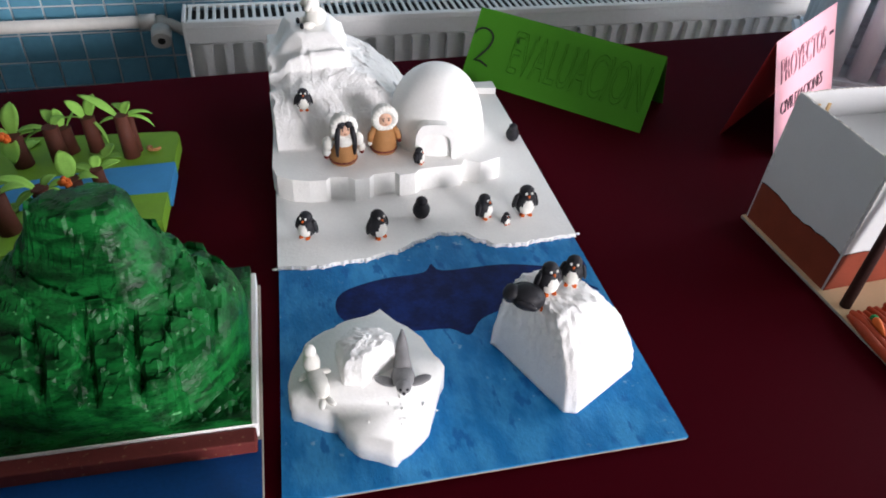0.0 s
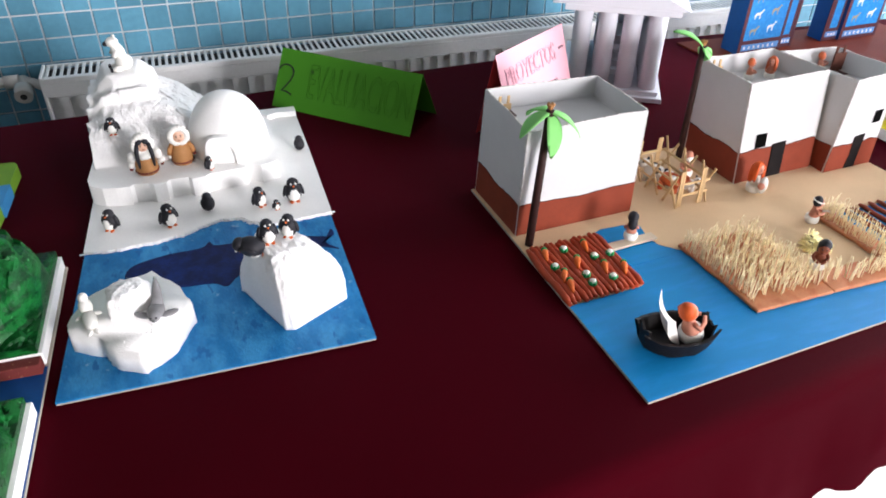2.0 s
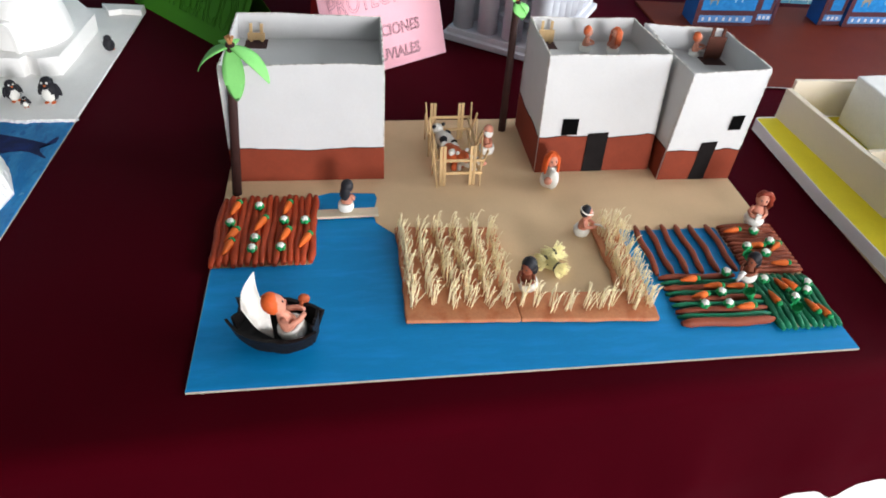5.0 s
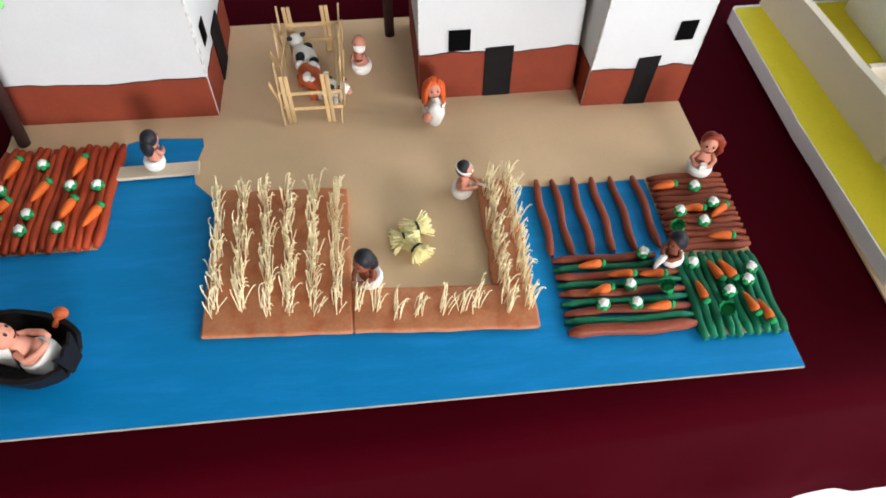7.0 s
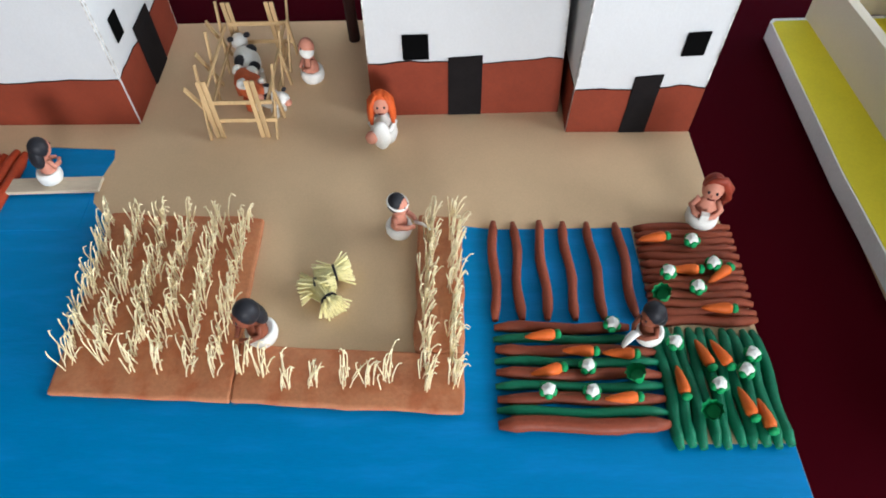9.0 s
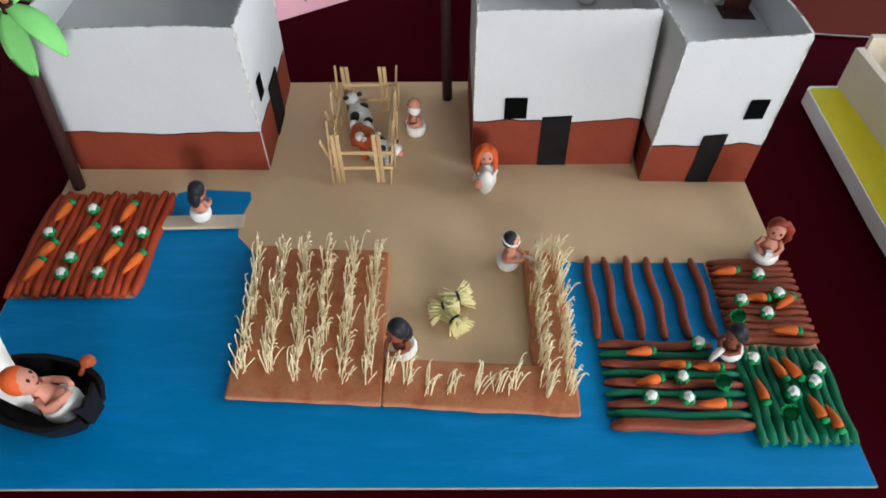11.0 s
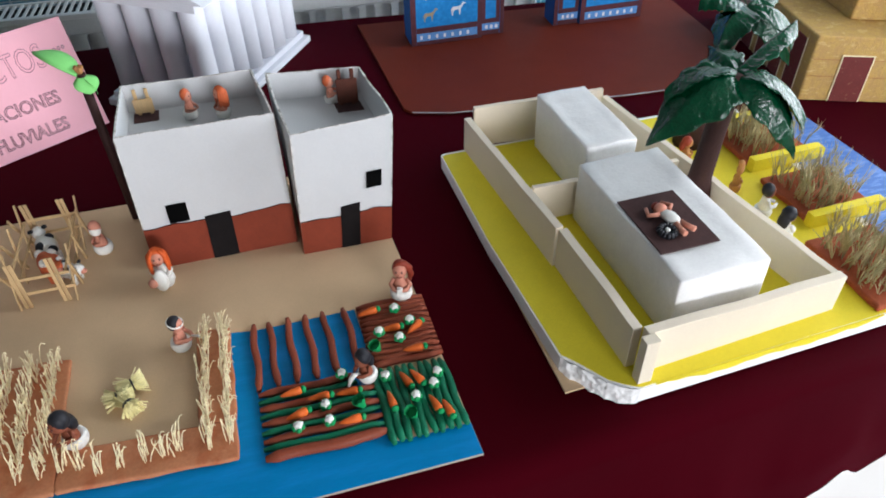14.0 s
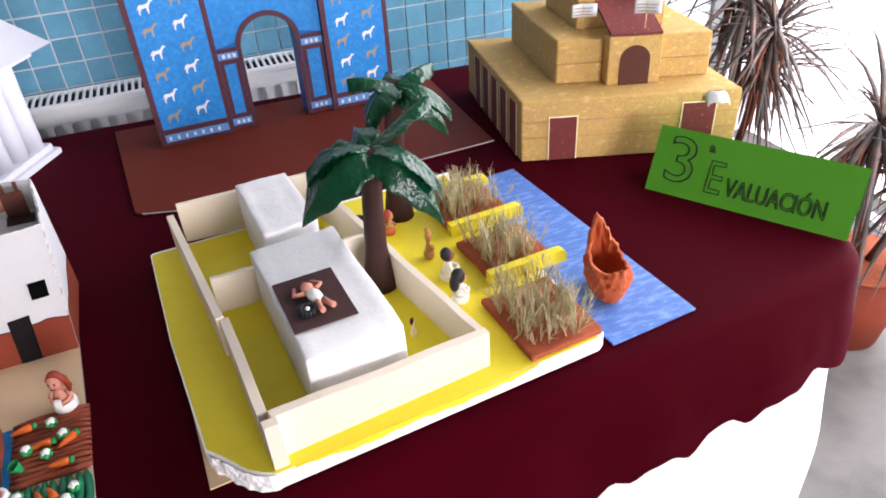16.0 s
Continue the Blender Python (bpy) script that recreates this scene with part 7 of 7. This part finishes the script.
for x, y, z, a in ((0.178, 0.130, 0.2465, 8), (0.290, 0.072, 0.2640, -8)):
    t = thing("paper_flag", ZIG @ pose(x - SKEW * y, y, z, 0, 0, a), "small white paper flag on a thin stick", "flag", "flags on the tower")
    o = Build()
    o.tube([(0, 0, 0), (0, 0, 0.062)], 0.0012, n=6)
    part("flag_stick", o, STICK, t)
    o = Build()
    o.grid(lambda u, v: Vector((-0.026 + 0.056 * u, -0.002 + 0.003 * math.sin(5 * u), 0.036 + 0.028 * v)), 8, 3)
    geo = bmesh.ops.extrude_face_region(o.bm, geom=o.bm.faces[:])
    bmesh.ops.translate(o.bm, verts=[g for g in geo["geom"] if isinstance(g, bmesh.types.BMVert)], vec=(0, -0.0006, 0))
    paper = part("flag_paper", o, CARD, t, "white paper with unreadable lines")
    for z0, x0, x1 in ((0.054, 0.12, 0.88), (0.047, 0.10, 0.80), (0.040, 0.14, 0.84)):
        o = Build()
        o.grid(lambda u, v: Vector((-0.026 + 0.056 * (x0 + (x1 - x0) * u), -0.0031 + 0.003 * math.sin(5 * (x0 + (x1 - x0) * u)), z0 + 0.0022 * v)), 8, 1)
        geo = bmesh.ops.extrude_face_region(o.bm, geom=o.bm.faces[:])
        bmesh.ops.translate(o.bm, verts=[g for g in geo["geom"] if isinstance(g, bmesh.types.BMVert)], vec=(0, -0.0002, 0))
        part("written_line", o, FIG_OCHRE, paper, "grey-brown line of writing")
o = Build()
o.grid(lambda u, v: Vector(((u - 0.5) * 0.05, 0.03 * (v - 0.5) + 0.004 * math.sin(9 * u), 0.012 * (1 - (2 * u - 1) ** 2) + 0.006 * v)), 8, 5)
geo = bmesh.ops.extrude_face_region(o.bm, geom=o.bm.faces[:])
bmesh.ops.translate(o.bm, verts=[g for g in geo["geom"] if isinstance(g, bmesh.types.BMVert)], vec=(0, 0, 0.001))
single("paper_scrap", o, CARD, ZIG @ pose(0.425, -0.015, 0.125, 20, 0, 0), "crumpled white paper awning over the side door", "paper awning")

# ---- green mountain boards ----
GRN = pose(-0.862, 0.318, 0.001, 0, 0, -5.5)       # x to the right edge of the board is 0; y to the back


def carved(x, y, z, seed):
    """Knife-cut relief: flat slanting chips of two sizes."""
    out = 0.0
    for size, deep in ((1.0, 0.026), (2.3, 0.009)):
        q = Vector((x * 13 + seed, y * 13, (z + 0.22 * x) * 26)) * size
        c = noise.voronoi(q)[1][0]
        r = noise.noise_vector(c * 3.7)
        out += deep * (r.x + 0.9 * (q - c).dot(noise.noise_vector(c * 5.1 + Vector((9, 0, 0)))))
    fold = (x * 21 + y * 9 + 0.6 * noise.noise(Vector((x * 9, y * 9, z * 9)))) % 1.0
    return out + 0.016 * min(1.0, max(0.0, (x + 0.13) * 12)) * (fold - 0.5)


def mountain(x0, y0, x1, y1, peak, high, foot, seed, notches=()):
    """A carved cone with a rounded cap on a rectangular foot."""
    o = Build()
    nx, ny = 150, 80
    knots = ((0.0, 1.0), (0.20, 0.985), (0.26, 0.94), (0.30, 0.80), (0.37, 0.72), (0.5, 0.58), (0.7, 0.45), (0.86, 0.36), (0.95, 0.29), (0.99, 0.22), (1.04, 0.06), (9.0, 0.03))

    def fn(u, v):
        x, y = x0 + (x1 - x0) * u, y0 + (y1 - y0) * v
        dx = (x - peak[0]) / ((x1 - peak[0]) if x > peak[0] else 0.25)
        dy = (y - peak[1]) / ((y1 - peak[1]) if y > peak[1] else (peak[1] - y0))
        r = (abs(dx) ** 2.2 + abs(dy) ** 2.2) ** (1 / 2.2)
        r = max(0.0, r + 0.02 * noise.noise(Vector((x * 18, y * 18, seed))))
        z = high * next(a[1] + (c[1] - a[1]) * (r - a[0]) / (c[0] - a[0]) for a, c in zip(knots, knots[1:]) if r <= c[0])
        k = min(1, min(u, v, 1 - u, 1 - v) * 14) * min(1.0, 0.12 + r * 1.7)
        notch = sum(max(0.0, 1 - abs(x - c + 0.12 * (y - y0)) / 0.009) for c in notches) if y < y0 + 0.075 else 0.0
        return Vector((x, y, foot + max(0.0006, z + k * carved(x, y, z, seed) - 0.022 * notch * k)))
    o.grid(fn, nx, ny, 0, False)
    border = [e for e in o.bm.edges if e.is_boundary]
    geo = bmesh.ops.extrude_edge_only(o.bm, edges=border)
    for g in geo["geom"]:
        if isinstance(g, bmesh.types.BMVert):
            g.co.z = 0.0012
    return o


green = thing("green_mountain_board", GRN, "board with green painted foam mountains and a blue river", "diorama")
o = Build()
o.box((-0.62, -0.32, 0), (0.012, 0.375, 0.004), 0, 0.001)
part("base_board", o, BOARD_EDGE, green)
o = Build()
o.box((-0.618, -0.318, 0.0042), (0.010, 0.1, 0.0048))
part("painted_river", o, DEEP_BLUE, green, "river in dark blue paint")
for y0, y1 in ((0.1045, 0.373), (-0.315, -0.002)):
    o = Build()
    o.box((-0.618, y0, 0.0049), (0.008, y1, 0.030), 0, 0.001)
    part("foam_base", o, FOAM, green, "white foam edge of the mountain base")
o = Build()
o.box((-0.618, 0.082, 0.0049), (0.006, 0.1035, 0.026), 0, 0.002)
part("river_bank", o, MAROON, green, "brown-red painted bank")
m1 = mountain(-0.618, 0.105, 0.002, 0.372, (-0.140, 0.250), 0.240, 0.0302, 1.0, (-0.205, -0.155, -0.107))
part("mountain", m1, MOUNTAIN, green, "carved mountain in glossy green paint")
m2 = mountain(-0.618, -0.314, 0.000, -0.003, (-0.23, -0.13), 0.225, 0.0302, 5.0)
part("mountain", m2, MOUNTAIN, green, "carved mountain in glossy green paint")

# ---- jungle board behind ----
JUN = pose(-0.945, 0.850, 0.001, 0, 0, -6.5)        # front right corner of its top
jungle = thing("jungle_board", JUN, "lime green painted foam board with a blue stream", "diorama")
o = Build()
o.prism([(0.0, -0.002), (0.004, 0.255), (-0.002, 0.268), (-0.012, 0.272), (-0.68, 0.275), (-0.68, -0.06), (-0.22, -0.065), (-0.03, -0.012)], 0.0005, 0.030)
part("foam_base", o, LAND, jungle, "lime green painted foam slab")
o = Build()
o.prism([(0.0048, 0.075), (0.0048, 0.165), (-0.10, 0.155), (-0.25, 0.125), (-0.40, 0.09), (-0.679, 0.05), (-0.679, -0.035), (-0.40, 0.0), (-0.22, 0.045), (-0.10, 0.070)], 0.0301, 0.0310)
o.box((0.0012, 0.075, 0.001), (0.0050, 0.165, 0.0309))
part("painted_stream", o, STREAM, jungle, "sky blue painted stream")


def paper_leaf(o, p, az, tilt, length, wide, curl):
    """One cut paper leaf, bent along its middle."""
    m = Matrix.Translation(p) @ Matrix.Rotation(radians(az), 4, "Z")

    def leaf(u, v):
        wd = wide * math.sin(math.pi * min(1, 0.07 + 0.92 * u)) ** 0.8
        a = radians(tilt) - u * curl
        side = (v - 0.5) * 2
        return m @ Vector((u * length * math.cos(a), side * wd, u * length * math.sin(a) + 0.25 * wd * abs(side)))
    top = o.grid(leaf, 8, 4)
    geo = bmesh.ops.extrude_face_region(o.bm, geom=top)
    bmesh.ops.translate(o.bm, verts=[g for g in geo["geom"] if isinstance(g, bmesh.types.BMVert)], vec=(0, 0, -0.0008))


def paper_tree(x, y, h, leaves, seed, wide=0.0155, flower=None):
    t = thing("paper_tree", JUN @ pose(x, y, 0.0305), "paper tree with brown tube trunk and leaf green leaves", "model tree", "paper trees on the jungle board")
    rnd = random.Random(seed)
    o = Build()
    o.tube([(0, 0, 0), (-0.002, 0, h * 0.5), (-0.003, 0.001, h)], [wide, wide * 0.9, wide * 0.86], n=12)
    part("trunk", o, BARK_RED, t, "brown card tube trunk")
    for az, tilt, length, w in leaves:
        o = Build()
        paper_leaf(o, (-0.003 + 0.006 * math.cos(radians(az)), 0.006 * math.sin(radians(az)), h - 0.003), az, tilt, length, w, rnd.uniform(0.2, 0.8))
        part("leaf", o, PAPER_LEAF, t)
    if flower:
        o = Build()
        for k in range(7):
            a = 0.9 * k
            o.ball((flower[0] + 0.006 * math.cos(a), flower[1] + 0.004 * math.sin(a), h + 0.003 * (k % 3)), 0.0052, u=7, v=5)
        part("flower", o, ORANGE, t, "orange paper flower")
    return t


# azimuth, tilt, length and half width of each leaf
paper_tree(-0.069, 0.194, 0.080, [(168, 48, 0.068, 0.011), (5, 12, 0.050, 0.006), (60, 75, 0.026, 0.010), (190, 5, 0.030, 0.005), (20, 25, 0.040, 0.006)], 1, 0.0145)
paper_tree(-0.059, 0.210, 0.074, [(150, 70, 0.030, 0.008), (10, 40, 0.030, 0.005)], 2, 0.0065)
paper_tree(-0.128, 0.214, 0.068, [(160, 66, 0.040, 0.012), (70, 80, 0.040, 0.011), (-20, -40, 0.050, 0.004), (172, 22, 0.050, 0.002)], 3, 0.0140)
paper_tree(-0.173, 0.218, 0.048, [(150, 62, 0.042, 0.013), (40, 60, 0.044, 0.003), (120, 80, 0.034, 0.010)], 4, 0.0150)
paper_tree(-0.184, 0.193, 0.064, [(178, 20, 0.058, 0.008), (190, 2, 0.052, 0.006), (60, 50, 0.030, 0.010)], 5, 0.0155)
paper_tree(-0.240, 0.182, 0.058, [(95, 84, 0.056, 0.014), (-100, -30, 0.042, 0.016), (20, 30, 0.030, 0.009), (170, 40, 0.030, 0.009)], 6, 0.0160, (-0.012, -0.014))
paper_tree(-0.100, 0.092, 0.040, [(30, 30, 0.034, 0.010), (160, 20, 0.036, 0.010), (100, 60, 0.026, 0.009)], 7, 0.0120)
paper_tree(-0.134, 0.075, 0.036, [(120, 82, 0.046, 0.015), (10, 40, 0.032, 0.012), (200, 10, 0.030, 0.010)], 8, 0.0150, (-0.010, -0.014))
paper_tree(-0.171, 0.039, 0.046, [(170, 42, 0.060, 0.011), (-10, -8, 0.044, 0.010), (-150, -12, 0.040, 0.011), (60, 50, 0.030, 0.009)], 9, 0.0150)
paper_tree(-0.216, -0.005, 0.070, [(10, 40, 0.04, 0.011), (130, 50, 0.05, 0.013), (250, 10, 0.04, 0.011)], 10, 0.0165)
for k, (x, y) in enumerate(((-0.105, 0.189), (-0.236, 0.231), (-0.209, 0.040))):
    o = Build()
    for az, tilt in (((20, 8), (75, 30), (140, 16)) if k == 0 else ((30 + 50 * k, 12),)):
        paper_leaf(o, (-0.010, 0.0, 0.0012), az, tilt, 0.038, 0.011, 0.35)
    single("fallen_leaf", o, PAPER_LEAF, JUN @ pose(x, y, 0.0308), "cut green paper leaf lying on the jungle board", "paper leaf", "fallen paper leaves")
b = Build()
for k in range(16):
    a0, a1 = k * 0.4, (k + 1) * 0.4
    b.tube([(0.006 * math.cos(a0) + 0.001 * k, 0.006 * math.sin(a0), 0.004), (0.006 * math.cos(a1) + 0.001 * (k + 1), 0.006 * math.sin(a1), 0.004)], 0.003, 0, 6)
single("clay_snake", b, TAN_CLAY, JUN @ pose(-0.046, 0.209, 0.0305), "small tan clay snake on the jungle board", "snake figure")

# ---- house plants by the window ----
def dracaena(m, stems, label, seed):
    t = thing("potted_plant", m, label, "plant", "plants by the window")
    rnd = random.Random(seed)
    o = Build()
    o.cone((0, 0, 0), 0.11, 0.15, 0.26, n=24)
    part("pot", o, BROWN_BAND, t, "brown plant pot")
    o = Build()
    o.cone((0, 0, 0.2602), 0.138, 0.138, 0.004, n=24)
    part("soil", o, SOIL, t)
    for bx, by, top in stems:
        o = Build()
        o.tube([(bx * 0.2, by * 0.2, 0.25), (bx * 0.7, by * 0.7, 0.25 + (top - 0.25) * 0.5), (bx, by, top)], [0.014, 0.012, 0.010], n=8)
        part("stem", o, BARK_RED, t)
        o = Build()
        for _ in range(64):
            az, el = rnd.uniform(0, 6.283), rnd.uniform(-1.2, 1.3)
            ln = rnd.uniform(0.22, 0.38)
            d = Vector((math.cos(az), math.sin(az), 0))
            pts = []
            for k in range(6):
                u = k / 5
                pts.append(Vector((bx, by, top + rnd.uniform(-0.004, 0.004))) + d * (ln * u * math.cos(el * (1 - 0.3 * u))) + Vector((0, 0, ln * u * math.sin(el) - 0.24 * u * u * ln * 1.6)))
            o.tube(pts, [0.004, 0.008, 0.0085, 0.007, 0.004, 0.0008], 0, 4, 0.2)
        part("crown", o, GLARE_LEAF, t, "crown of long narrow dark leaves")
        o = Build()
        for _ in range(22):
            az, ln = rnd.uniform(0, 6.283), rnd.uniform(0.14, 0.26)
            r = rnd.uniform(0.02, 0.07)
            o.tube([(bx, by, top - 0.02), (bx + r * math.cos(az), by + r * math.sin(az), top - 0.06), (bx + 1.2 * r * math.cos(az), by + 1.2 * r * math.sin(az), top - ln)], [0.003, 0.008, 0.002], 0, 4, 0.3)
        part("dead_leaf_skirt", o, DEAD_LEAF, t, "hanging red-brown dead leaves")
    return t


dracaena(pose(2.98, 1.02, FLOOR_Z), [(-0.03, -0.12, 0.80), (-0.05, -0.02, 0.90), (0.02, -0.06, 0.66), (-0.02, 0.04, 1.12)], "tall dracaena with drooping dark leaves in a pot", 5)
dracaena(pose(2.95, 0.42, FLOOR_Z), [(-0.05, 0.04, 0.68), (0.06, -0.06, 0.56)], "lower dracaena with long drooping leaves in a pot", 9)
# ---- wall tiles, each its own piece ----
PT, PZ = 0.0737, 0.0737
tb = Build()
tb.box((-0.0343, -0.006, -0.0343), (0.0343, 0.0, 0.0343), 0, 0.0016)
for f in tb.bm.faces:
    f.smooth = False
tile_mesh = tb.mesh("tile", TILE)


def tile_at(i, j):
    ob = new("tile", tile_mesh)
    ob.parent = wall_north
    ob.matrix_world = TILED @ pose(i, -0.0001, j)
    return ob


rest = Build()
count = 0
for c in range(-36, 46):
    x = -0.2735 + PT * (c + 0.5)
    for r in range(-7, 10):
        z = 0.071 + PZ * (r + 0.5)
        if -1.4 < x < 2.9 and -0.26 < z < 0.30 and count < 300 and (z > -0.04 or x < -0.88 or x > 1.70):
            tile_at(x, z)
            count += 1
        else:
            rest.box((x - 0.0343, -0.006, z - 0.0343), (x + 0.0343, -0.0001, z + 0.0343))
ob = new("tile_field", rest.mesh("tile_field", TILE))
ob.parent = wall_north
tagged(ob, "rest of the glossy blue wall tiles", kind="stuff")
